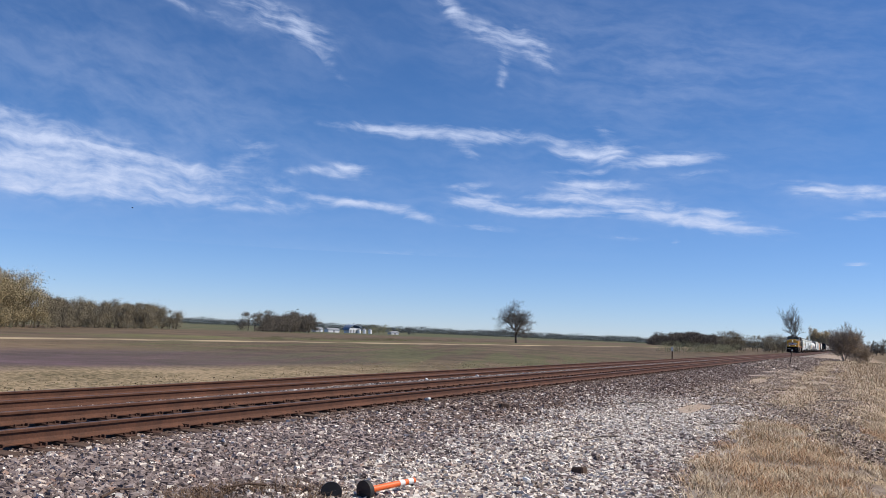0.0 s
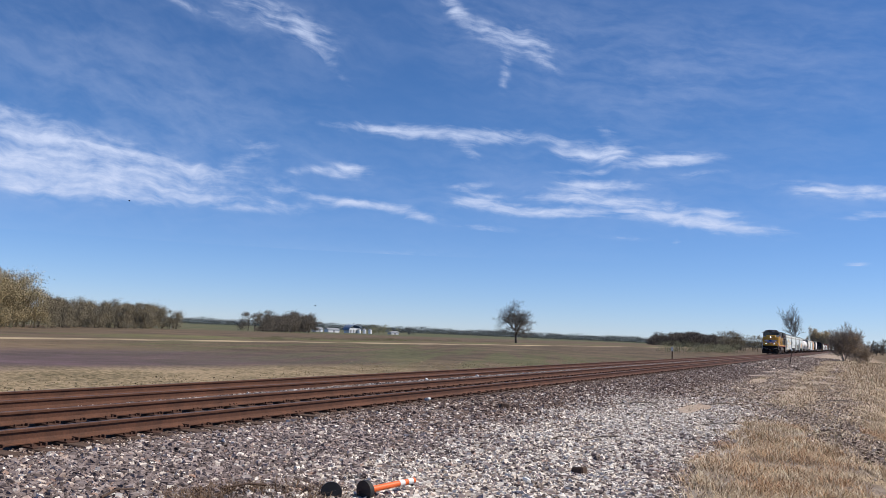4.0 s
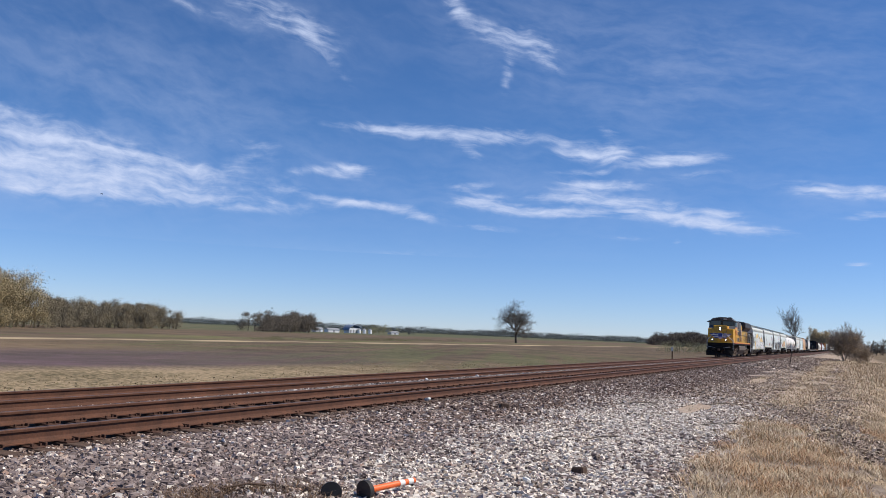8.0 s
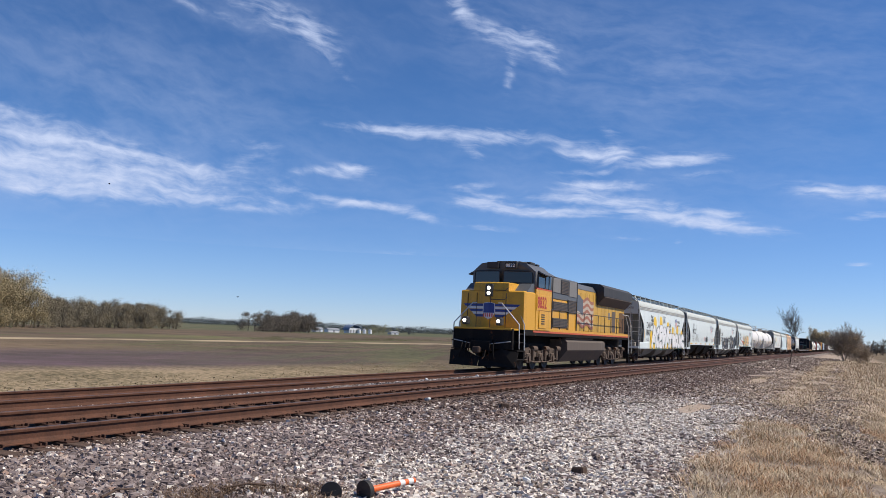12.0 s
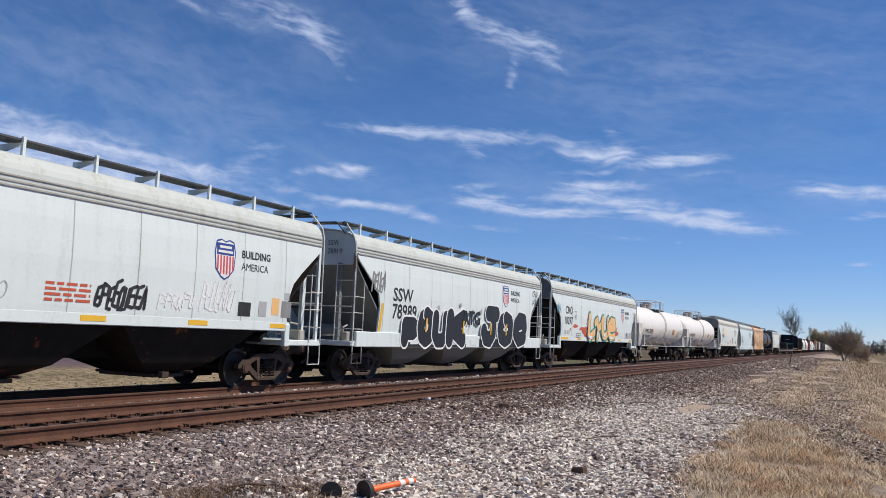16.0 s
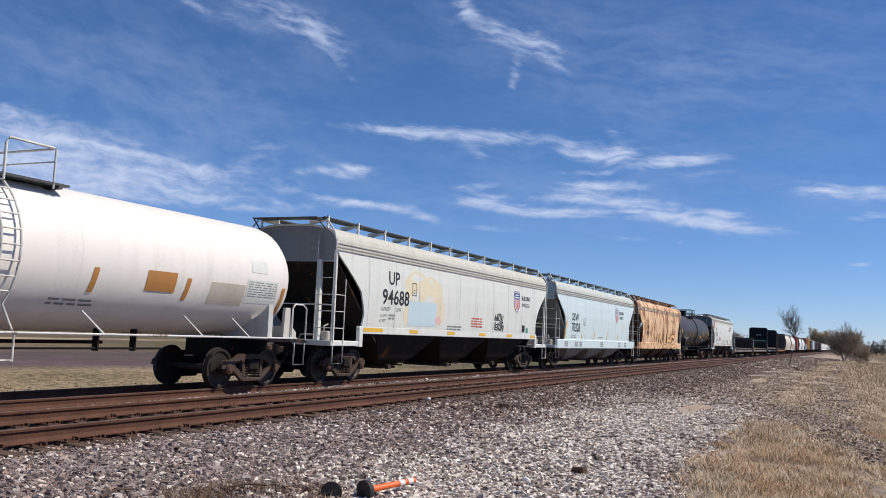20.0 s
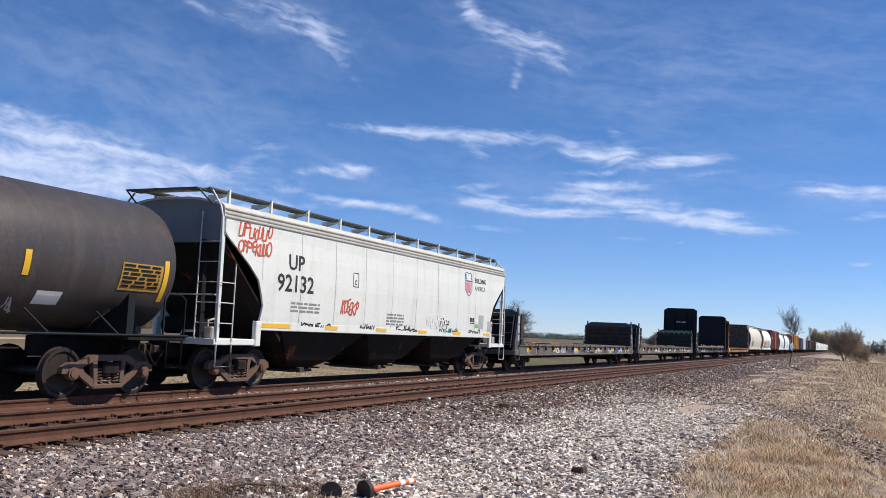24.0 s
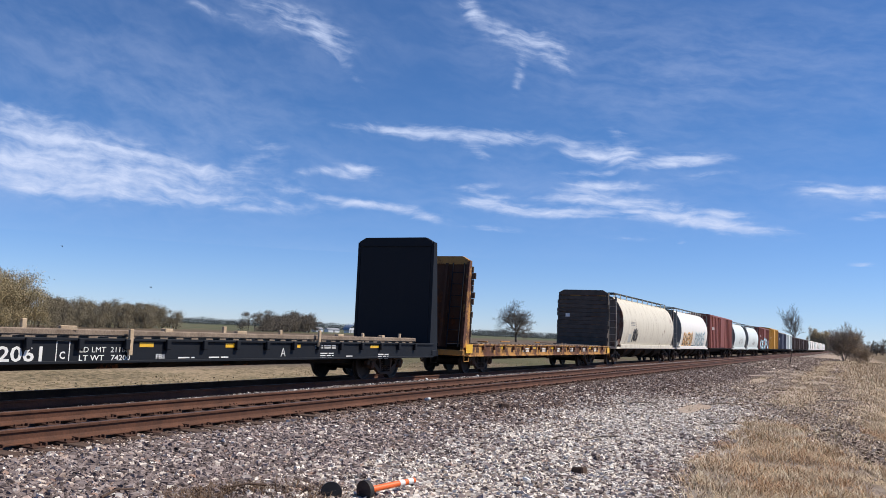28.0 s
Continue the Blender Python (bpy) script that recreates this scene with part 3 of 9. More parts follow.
def flat_text(words, size, bold=0.0, squeeze=1.0):
    """Outline letters of the built-in font as 2D vertices and faces."""
    bold = 0.0 if "M" in words else bold
    key = (words, size, bold, squeeze)
    if key not in FONT_CACHE:
        cu = bpy.data.curves.new("letters", "FONT")
        cu.body, cu.size, cu.offset, cu.resolution_u = words, size, bold, 2
        ob = bpy.data.objects.new("letters", cu)
        scene.collection.objects.link(ob)
        me = bpy.data.meshes.new_from_object(ob.evaluated_get(bpy.context.evaluated_depsgraph_get()))
        FONT_CACHE[key] = ([(v.co.x * squeeze, v.co.y) for v in me.vertices], [tuple(p.vertices) for p in me.polygons])
        bpy.data.objects.remove(ob), bpy.data.curves.remove(cu), bpy.data.meshes.remove(me)
    return FONT_CACHE[key]


class Skin:
    """The near side of a car body: lays flat shapes given in (x, z) onto its surface."""

    def __init__(self, depth):
        self.depth = depth

    def put(self, mesh, pts, faces, lift=0.006):
        if not faces:
            return
        area, f = 0, faces[0]
        for i in range(len(f)):
            a, b = pts[f[i]], pts[f[(i + 1) % len(f)]]
            area += a[0] * b[1] - b[0] * a[1]
        mesh.add([(x, -self.depth(z) - lift, z) for x, z in pts], faces if area > 0 else [tuple(reversed(q)) for q in faces])

    def text(self, mesh, words, x, z, size, bold=0.0, squeeze=1.0, lift=0.006):
        v, f = flat_text(words, size, bold, squeeze)
        self.put(mesh, [(x + a, z + b) for a, b in v], f, lift)

    def fitted(self, mesh, words, x0, x1, z0, z1, bold=0.0, lift=0.006):
        """Letters stretched to fill a rectangle."""
        base = flat_text(words, 1.0)[0]
        ax, bx, az, bz = min(p[0] for p in base), max(p[0] for p in base), min(p[1] for p in base), max(p[1] for p in base)
        v, f = flat_text(words, 1.0, bold)
        self.put(mesh, [(x0 + (a - ax) / (bx - ax) * (x1 - x0), z0 + (b - az) / (bz - az) * (z1 - z0)) for a, b in v], f, lift)

    def rect(self, mesh, x0, x1, z0, z1, lift=0.006, slant=0.0):
        n = max(1, int((z1 - z0) / 0.08))
        pts = []
        for k in range(n + 1):
            q = k / n
            pts += [(x0 + slant * q, z0 + (z1 - z0) * q), (x1 + slant * q, z0 + (z1 - z0) * q)]
        self.put(mesh, pts, [(2 * k, 2 * k + 1, 2 * k + 3, 2 * k + 2) for k in range(n)], lift)

    def bars(self, mesh, x, z, w, rows, h=0.05, gap=0.045, seed=0):
        rng = random.Random(seed)
        for k in range(rows):
            a = x
            while a < x + w:
                b = min(x + w, a + rng.uniform(0.12, 0.4))
                self.rect(mesh, a, b, z - k * (h + gap) - h, z - k * (h + gap))
                a = b + 0.06

    def stroke(self, mesh, pts, w, lift=0.006):
        """A thick rounded line."""
        out = []
        for (x0, z0), (x1, z1) in zip(pts, pts[1:]):
            n = max(1, int(math.hypot(x1 - x0, z1 - z0) / 0.06))
            out += [(x0 + (x1 - x0) * k / n, z0 + (z1 - z0) * k / n) for k in range(n)]
        out.append(pts[-1])
        left, right = [], []
        for i, (x, z) in enumerate(out):
            a, b = out[max(0, i - 1)], out[min(len(out) - 1, i + 1)]
            dx, dz = b[0] - a[0], b[1] - a[1]
            d = math.hypot(dx, dz) or 1
            left.append((x - dz / d * w, z + dx / d * w)), right.append((x + dz / d * w, z - dx / d * w))
        n = len(out)
        self.put(mesh, left + right, [(i, n + i, n + i + 1, i + 1) for i in range(n - 1)], lift)
        for x, z in (pts[0], pts[-1]):
            ring = [(x + w * math.cos(a * math.pi / 5), z + w * math.sin(a * math.pi / 5)) for a in range(10)]
            self.put(mesh, ring, [tuple(range(10))], lift)

    def brush(self, mesh, pts, w, lift, count):
        """Broad brush: a rounded band a segment, each a hair above the last."""
        for i, (x, z) in enumerate(pts):
            count += 1
            self.put(mesh, [(x, z)] + [(x + w * math.cos(a * math.pi / 8), z + w * math.sin(a * math.pi / 8)) for a in range(16)], [(0, k + 1, (k + 1) % 16 + 1) for k in range(16)], lift + 0.00012 * count)
            if i:
                px, pz = pts[i - 1]
                d = math.hypot(x - px, z - pz) or 1
                nx, nz = -(z - pz) / d * w, (x - px) / d * w
                count += 1
                self.put(mesh, [(px + nx, pz + nz), (px - nx, pz - nz), (x - nx, z - nz), (x + nx, z + nz)], [(0, 1, 2, 3)], lift + 0.00012 * count)
        return count

    def blob(self, mesh, x, z, rx, rz, lift=0.006, n=16, wob=0.0, seed=0):
        rng = random.Random(seed)
        pts = [(x, z)] + [(x + rx * math.cos(2 * math.pi * k / n) * (1 + rng.uniform(-wob, wob)), z + rz * math.sin(2 * math.pi * k / n) * (1 + rng.uniform(-wob, wob))) for k in range(n)]
        self.put(mesh, pts, [(0, k + 1, (k + 1) % n + 1) for k in range(n)], lift)


def glyph(rng, x, z, w, h, kind=None):
    """Strokes of one sprayed, unreadable letter form."""
    k = rng.randrange(6) if kind is None else kind
    top, mid = z + h, z + h * rng.uniform(0.4, 0.6)
    if k == 0:
        return [[(x, z), (x, top)], [(x, top), (x + w * 0.8, top - h * 0.15), (x + w * 0.8, mid), (x, mid)]]
    if k == 1:
        return [[(x + w * (0.5 - 0.5 * math.cos(a * 0.55)), mid + h * 0.5 * math.sin(a * 0.55)) for a in range(12)] + [(x, mid)]]
    if k == 2:
        return [[(x, z), (x + w * 0.35, top), (x + w * 0.8, z)], [(x + w * 0.15, mid), (x + w * 0.7, mid - 0.05)]]
    if k == 3:
        return [[(x, top), (x, z)], [(x, mid), (x + w * 0.8, top)], [(x, mid), (x + w * 0.85, z)]]
    if k == 6:
        return [[(x + w * 0.45, top + h * 0.15), (x + w * 0.55, z + h * 0.35), (x + w * 0.25, z), (x - w * 0.2, z + h * 0.25)]]
    if k == 4:
        return [[(x + w * 0.85, top), (x + w * 0.1, top - h * 0.1), (x, mid), (x + w * 0.1, z + h * 0.05), (x + w * 0.85, z)], [(x, mid), (x + w * 0.7, mid)]]
    return [[(x, top), (x + w * 0.05, z), (x + w * 0.75, z + h * 0.05), (x + w * 0.8, top)]]


def graffiti(car, skin, x0, x1, z0, h, count, layers, seed, tilt=0.0, kinds=None):
    """Sprayed letter forms in layers of (material, half width, lift), one mesh a colour."""
    rng = random.Random(seed)
    forms = []
    step = (x1 - x0) / count
    for k in range(count):
        forms.append(glyph(rng, x0 + k * step, z0 + rng.uniform(-0.04, 0.06) * h, step * 0.85, h * rng.uniform(0.8, 1.1), kinds[k] if kinds else None))
    for mat, w, lift in layers:
        me = Mesh()
        for i, form in enumerate(forms):
            for j, line in enumerate(form):
                skin.stroke(me, [(x + tilt * (z - z0), z) for x, z in line], w, lift + 0.0006 * j + 0.0003 * (i % 2))
        tagged(part("graffiti", me, M[mat], car, mat[2:] + " sprayed graffiti strokes"), kind="stuff")


def tag(car, skin, x, z, w, h, mat, seed, thick=0.02):
    """A thin scrawl."""
    rng = random.Random(seed)
    me = Mesh()
    for k in range(3):
        pts, a = [], x + w * k / 3
        for i in range(5):
            pts.append((a + rng.uniform(0, w / 2.5), z + rng.uniform(0, h)))
        skin.stroke(me, pts, thick, 0.007 + 0.001 * k)
    tagged(part("graffiti", me, M[mat], car, "thin sprayed scrawl"), kind="stuff")


def shield(car, skin, x, z, s, words=True):
    """Small emblem drawn as plain shapes, with the slogan beside it."""
    w, b, r = Mesh(), Mesh(), Mesh()
    edge = [(-0.42, 0.5), (-0.2, 0.56), (0, 0.5), (0.2, 0.56), (0.42, 0.5), (0.5, 0.2), (0.44, -0.3), (0.2, -0.52), (0, -0.6), (-0.2, -0.52), (-0.44, -0.3), (-0.5, 0.2)]
    skin.put(b, [(x, z)] + [(x + s * a * 1.06, z + s * 1.1 * c * 1.04) for a, c in edge], [(0, k + 1, (k + 1) % 12 + 1) for k in range(12)], 0.006)
    skin.put(w, [(x, z)] + [(x + s * a * 0.96, z + s * 1.1 * c * 0.96) for a, c in edge], [(0, k + 1, (k + 1) % 12 + 1) for k in range(12)], 0.008)
    skin.rect(b, x - 0.43 * s, x + 0.43 * s, z + 0.12 * s, z + 0.5 * s, 0.010)
    skin.rect(w, x - 0.3 * s, x + 0.3 * s, z + 0.34 * s, z + 0.42 * s, 0.012)
    skin.rect(w, x - 0.36 * s, x + 0.36 * s, z + 0.19 * s, z + 0.27 * s, 0.012)
    for k in range(6):
        a = x + s * (-0.40 + k * 0.15)
        skin.rect(r, a, a + 0.075 * s, z - (0.36 if k in (0, 5) else 0.5) * s, z + 0.1 * s, 0.010)
    part("emblem_field", w, M["white"], car)
    part("emblem_band", b, M["shield_blue"], car)
    part("emblem_stripe", r, M["shield_red"], car)
    if words:
        for word, dz in (("BUILDING", 0.08), ("AMERICA", -0.2)):
            t = Mesh()
            skin.text(t, word, x + 0.85 * s, z + dz, 0.24, 0.006)
            part("slogan", t, M["text"], car, "black slogan lettering")


# ---- running gear ----
WHEELSETS = []


def wheel_ring(mesh, y0, s, R):
    n = 28
    prof = [(0.0, 0.10), (0.03, 0.105), (0.035, 0.35), (0.0, R - 0.06), (0.0, R), (0.0, R), (0.10, R), (0.10, R), (0.105, R + 0.026), (0.13, R + 0.026), (0.13, R - 0.07), (0.1, 0.34), (0.12, 0.1)]
    rings = [[(r * math.cos(2 * math.pi * k / n), y0 + s * d, r * math.sin(2 * math.pi * k / n)) for k in range(n)] for d, r in prof]
    if s > 0:
        rings = [list(reversed(q)) for q in rings]
    mesh.loft(rings, True, False, True)


def wheelset_mesh(R):
    m, t = Mesh(), Mesh()
    for s in (-1, 1):
        wheel_ring(m, s * 0.80, -s, R)
    m.tube([(0, -0.95, 0), (0, 0.95, 0)], 0.085, 10)
    for s in (-1, 1):
        for k in range(3):
            a = 2.1 * k
            m.tube([(0.055 * math.cos(a), s * 0.9, 0.055 * math.sin(a)), (0.055 * math.cos(a), s * 0.975, 0.055 * math.sin(a))], 0.014, 6)
    n = 28
    for s in (-1, 1):
        for y in (-0.803, ):
            ring = [[(r * math.cos(2 * math.pi * k / n), s * -y, r * math.sin(2 * math.pi * k / n)) for k in range(n)] for r in (R - 0.022, R - 0.002)]
            t.loft(ring if s > 0 else [list(reversed(q)) for q in ring], True, False, False)
    return m.data("wheelset", M["wheel"]), t.data("tread", M["tread"])


R_WHEEL = 0.457
WHEEL_DATA, TREAD_DATA = wheelset_mesh(R_WHEEL)


def frame_data():
    """Cast side frame of a two-axle bogie, near and far side alike."""
    m = Mesh()
    top = [(-1.14, 0.46), (-1.12, 0.58), (-0.98, 0.66), (-0.72, 0.66), (-0.45, 0.80), (0.45, 0.80), (0.72, 0.66), (0.98, 0.66), (1.12, 0.58), (1.14, 0.46),
           (0.98, 0.46), (0.93, 0.54), (0.80, 0.54), (0.74, 0.42), (0.42, 0.22), (0.36, 0.16), (-0.36, 0.16), (-0.42, 0.22), (-0.74, 0.42), (-0.80, 0.54), (-0.93, 0.54), (-0.98, 0.46)]
    n = len(top)
    for y in (-0.06, ):
        # upper bar and the sloping lower bar, leaving the windows open
        m.prism([(-1.14, 0.46), (-0.98, 0.46), (-0.93, 0.54), (-0.80, 0.54), (-0.66, 0.56), (-0.40, 0.68), (0.40, 0.68), (0.66, 0.56), (0.80, 0.54), (0.93, 0.54), (0.98, 0.46), (1.14, 0.46),
                 (1.12, 0.58), (0.98, 0.66), (0.72, 0.66), (0.45, 0.80), (-0.45, 0.80), (-0.72, 0.66), (-0.98, 0.66), (-1.12, 0.58)], 1, y, y + 0.12)
        for s in (-1, 1):
            m.prism([(s * 0.82, 0.56), (s * 0.70, 0.40), (s * 0.36, 0.17), (s * 0.30, 0.29), (s * 0.60, 0.48), (s * 0.66, 0.58)], 1, y + 0.01, y + 0.11)
            m.prism([(s * 0.30, 0.70), (s * 0.42, 0.70), (s * 0.36, 0.26), (s * 0.28, 0.26)], 1, y + 0.005, y + 0.115)
        m.box(-0.38, 0.38, y, y + 0.12, 0.15, 0.24, 0.015)
    return m.data("side_frame", M["bogie"])


FRAME_DATA = frame_data()


def spring_data():
    m = Mesh()
    for y in (0.0, ):
        for k in range(3):
            pts = [(-0.2 + 0.2 * k + 0.075 * math.cos(a * 0.9), y + 0.06 * math.sin(a * 0.9), 0.25 + a * 0.0085) for a in range(0, 36)]
            m.tube(pts, 0.016, 4, caps=False)
    return m.data("spring", M["bogie"])


SPRING_DATA = spring_data()


def bearing_data():
    m = Mesh()
    m.tube([(0, -0.07, 0), (0, 0.07, 0)], 0.12, 12)
    for s in (-1, 1):
        m.tube([(0, s * 0.07, 0), (0, s * 0.09, 0)], 0.085, 8)
    return m.data("bearing", M["bogie"])


BEARING_DATA = bearing_data()


def bolster_data():
    m = Mesh().box(-0.2, 0.2, -1.12, 1.12, 0.42, 0.66, 0.03).box(-0.35, 0.35, -0.45, 0.45, 0.6, 0.82, 0.03)
    for s in (-1, 1):
        m.box(s * 0.5 - 0.06, s * 0.5 + 0.06, -0.9, 0.9, 0.28, 0.36, 0.01)
        m.tube([(s * 0.36, -0.8, 0.45), (s * 0.36, 0.8, 0.45)], 0.05, 6)
    return m.data("bolster", M["black_frame_and_shade"])


BOLSTER_DATA = bolster_data()


def rusted(data):
    """The same casting in rust-brown."""
    me = data.copy()
    me.materials[0] = M["rust_bogie"]
    return me


M["rust_bogie"] = paint("rust_brown_casting", (0.125, 0.08, 0.062), 0.8, 0.5, 0.4, dirtcol=(0.18, 0.12, 0.095), rustcol=(0.2, 0.1, 0.065), spec=0.25)
CASTINGS = {False: (FRAME_DATA, SPRING_DATA, BEARING_DATA), True: (rusted(FRAME_DATA), rusted(SPRING_DATA), rusted(BEARING_DATA))}


def bogie(car, x, rusty=False):
    side, spring, bearing = CASTINGS[rusty]
    b = part("bogie", BOLSTER_DATA, None, car, "rusty brown cast two-axle bogie" if rusty else "grimy cast two-axle bogie", pose(x, 0, 0))
    for s in (-1, 1):
        part("side_frame", side, None, b, "grimy cast side frame", pose(0, s * 1.0, 0))
        part("spring_pack", spring, None, b, "coil spring pack", pose(0, s * 1.0, 0))
        w = part("wheelset", WHEEL_DATA, None, b, "dark steel wheels with bright treads", pose(s * 0.889, 0, R_WHEEL))
        for q in (-1, 1):
            part("bearing", bearing, None, b, at=pose(s * 0.889, q * 1.03, R_WHEEL))
        WHEELSETS.append((w, s * 0.889, R_WHEEL))
    return b


def coupler(car, x, s):
    m = Mesh().box(min(x, x - s * 0.75), max(x, x - s * 0.75), -0.09, 0.09, 0.78, 0.95, 0.02)
    m.box(min(x + s * 0.03, x - s * 0.22), max(x + s * 0.03, x - s * 0.22), -0.16, 0.13, 0.72, 1.0, 0.04)
    part("coupler", m, M["bogie"], car, "rusty knuckle coupler")
    h = Mesh().tube([(x - s * 0.3, -0.35, 0.85), (x - s * 0.12, -0.36, 0.6), (x + s * 0.05, -0.34, 0.5)], 0.025, 6)
    part("brake_hose", h, M["black_frame_and_shade"], car)


def rail_ladder(car, posts, rungs, r=0.017, mat="ladder_white"):
    m = Mesh()
    for a, b in posts:
        m.tube([a, b], r, 5)
    for a, b in rungs:
        m.tube([a, b], r * 0.7, 5)
    part("ladder", m, M[mat], car, "thin steel grab ladder")


CARS = []       # (thing, place of its middle along the train)
GROUP = "cars of the freight train"
# ---- covered hoppers ----
SIDE = np.array([(1.0, 1.52), (1.8, 1.57), (2.6, 1.59), (3.2, 1.57), (3.6, 1.54)])


def roof_line(e):
    """Half outline of a hopper's roof above an eave at height e."""
    b = e + 0.17
    return [(1.52, e), (1.52, b)] + [(1.52 - 0.45 * (1 - math.cos(k * 0.262)), b + (4.24 - b) * math.sin(k * 0.262)) for k in range(1, 6)] + [(1.0, 4.265), (0.8, 4.31), (0.45, 4.34)]


def hopper_side(z):
    return float(np.interp(z, SIDE[:, 0], SIDE[:, 1]))


def hopper(label, L, mat, mid, deep=True, bays=3, dark="black_frame_and_shade", near=True, end_mat=None, sill_mat=None, strips=True, boards=True, e=3.62):
    ROOF = roof_line(e)
    roof_paint = dict(grey_hopper="dimmed_grey_roof", cool_hopper="dimmed_grey_roof", cream_hopper="dimmed_cream_roof").get(mat, mat)
    car = thing("covered_hopper_car", label, "freight car", GROUP)
    CARS.append((car, mid))
    skin = Skin(hopper_side)
    xe = L / 2 - 0.68
    cut = np.array([(1.0, 1.28), (2.2, 1.36), (2.55, 1.25), (2.85, 0.9), (3.2, 0.42), (3.4, 0.14), (3.5, 0.03), (3.6, 0.0)])
    if not deep:
        cut[1] = (2.0, 1.5)
    foot = 1.2 if deep else 1.44
    zs = [foot, 1.7, 1.95, 2.2, 2.4, 2.55, 2.7, 2.85, 3.0, 3.2, 3.3, 3.4, 3.46, 3.5, 3.56, e]
    for s in (-1, 1):
        rings = []
        for z in zs:
            x, y = xe - float(np.interp(z, cut[:, 0], cut[:, 1])), hopper_side(z)
            ring = [(-x, s * y, z), (x, s * y, z), (x, s * (y - 0.05), z), (-x, s * (y - 0.05), z)]
            rings.append(ring if s < 0 else list(reversed(ring)))
        part("side_sheet", Mesh().loft(rings, True, False), M[mat], car)
    out = [(-y, z) for y, z in ROOF] + [(y, z) for y, z in reversed(ROOF)]
    roof = Mesh()
    n = len(out)
    rr = [[(x, y, z) for y, z in out] + [(x, y * 0.97, z - 0.05) for y, z in reversed(out)] for x in (-xe - 0.03, xe + 0.03)]
    roof.loft([list(reversed(q)) for q in rr], True, False)
    part("roof", roof, M[roof_paint], car, "dusty roof sheet, darkened against the sun on grey and cream cars")
    eave = Mesh()
    for s in (-1, 1):
        for z, d in ((e - 0.005, 0.03), (e + 0.08, 0.018), (e + 0.175, 0.022)):
            y = s * (1.535 if z < e else 1.517)
            eave.box(-xe, xe, min(y, y + s * d), max(y, y + s * d), z - 0.014, z + 0.014)
    part("eave_moulding", eave, M["seam"], car, "dark grooved eave moulding")
    if near:
        seams = Mesh()
        k = int((2 * xe - 2.4) / 1.62)
        for i in range(k + 1):
            x = (i - k / 2) * 1.62
            for s in (-1, 1):
                for z0, z1 in zip(zs, zs[1:]):
                    a, b = hopper_side(z0), hopper_side(z1)
                    q = [(x - 0.011, s * (a + 0.004), z0), (x + 0.011, s * (a + 0.004), z0), (x + 0.011, s * (b + 0.004), z1), (x - 0.011, s * (b + 0.004), z1)]
                    if xe - float(np.interp(z0, cut[:, 0], cut[:, 1])) > abs(x) + 0.1:
                        seams.add(q if s < 0 else list(reversed(q)), [(0, 1, 2, 3)])
        tagged(part("panel_seam", seams, M["soft_seam"], car, "grimy vertical weld seams"), kind="stuff")
    # shade on the recessed ends, belly and bays is put into their dark paint
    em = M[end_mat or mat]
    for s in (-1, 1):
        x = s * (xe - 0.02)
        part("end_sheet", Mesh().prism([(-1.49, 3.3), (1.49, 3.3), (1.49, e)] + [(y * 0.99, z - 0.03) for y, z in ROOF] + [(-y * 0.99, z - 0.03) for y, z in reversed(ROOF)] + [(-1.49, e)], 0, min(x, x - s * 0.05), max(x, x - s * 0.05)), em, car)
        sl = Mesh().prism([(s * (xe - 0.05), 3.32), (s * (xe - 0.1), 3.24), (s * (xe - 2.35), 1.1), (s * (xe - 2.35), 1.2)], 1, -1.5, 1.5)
        part("slope_sheet", sl, M[dark], car, "sloping end sheet with its shade painted dark")
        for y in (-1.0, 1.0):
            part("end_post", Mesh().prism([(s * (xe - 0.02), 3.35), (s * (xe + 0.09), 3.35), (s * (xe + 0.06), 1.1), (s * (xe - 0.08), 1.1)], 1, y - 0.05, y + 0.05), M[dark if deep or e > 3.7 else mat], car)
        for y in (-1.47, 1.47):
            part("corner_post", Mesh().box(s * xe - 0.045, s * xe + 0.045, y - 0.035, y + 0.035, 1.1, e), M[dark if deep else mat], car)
        pl = Mesh().box(min(s * (xe + 0.16), s * (xe - (0.75 if deep else 1.35))), max(s * (xe + 0.16), s * (xe - (0.75 if deep else 1.35))), -1.55, 1.55, 1.02, 1.16, 0.015)
        part("end_platform", pl, M[sill_mat or mat], car)
        if near:
            part("end_rail", Mesh().tube([(s * (xe + 0.15), -1.5, 2.12), (s * (xe + 0.15), 1.5, 2.12)], 0.02, 6), M["ladder_white"], car, "thin pale rail across the end")
            gear = Mesh().box(min(s * (xe - 0.1), s * (xe - 0.4)), max(s * (xe - 0.1), s * (xe - 0.4)), -1.25, -0.85, 1.14, 1.42, 0.03).tube([(s * (xe - 0.25), -0.85, 1.3), (s * (xe - 0.25), -0.3, 1.3), (s * (xe - 0.3), -0.2, 1.16)], 0.03, 6).tube([(s * (xe - 0.15), -1.1, 1.4), (s * (xe - 0.15), -1.1, 1.55), (s * (xe - 0.5), -1.0, 1.6)], 0.025, 6)
            part("brake_valve", gear, M["seam"], car, "pale dusty brake valve")
            for yy, t in ((-1.56, 1), (1.56, -1)):
                a, b = s * (xe + 0.1), s * (xe - 0.42)
                rail_ladder(car, [((a, yy, 1.1), (a, yy * 0.985, 3.3)), ((b, yy, 1.1), (b, yy, 2.85))], [((a, yy, z), (b, yy, z)) for z in (1.5, 1.95, 2.4)])
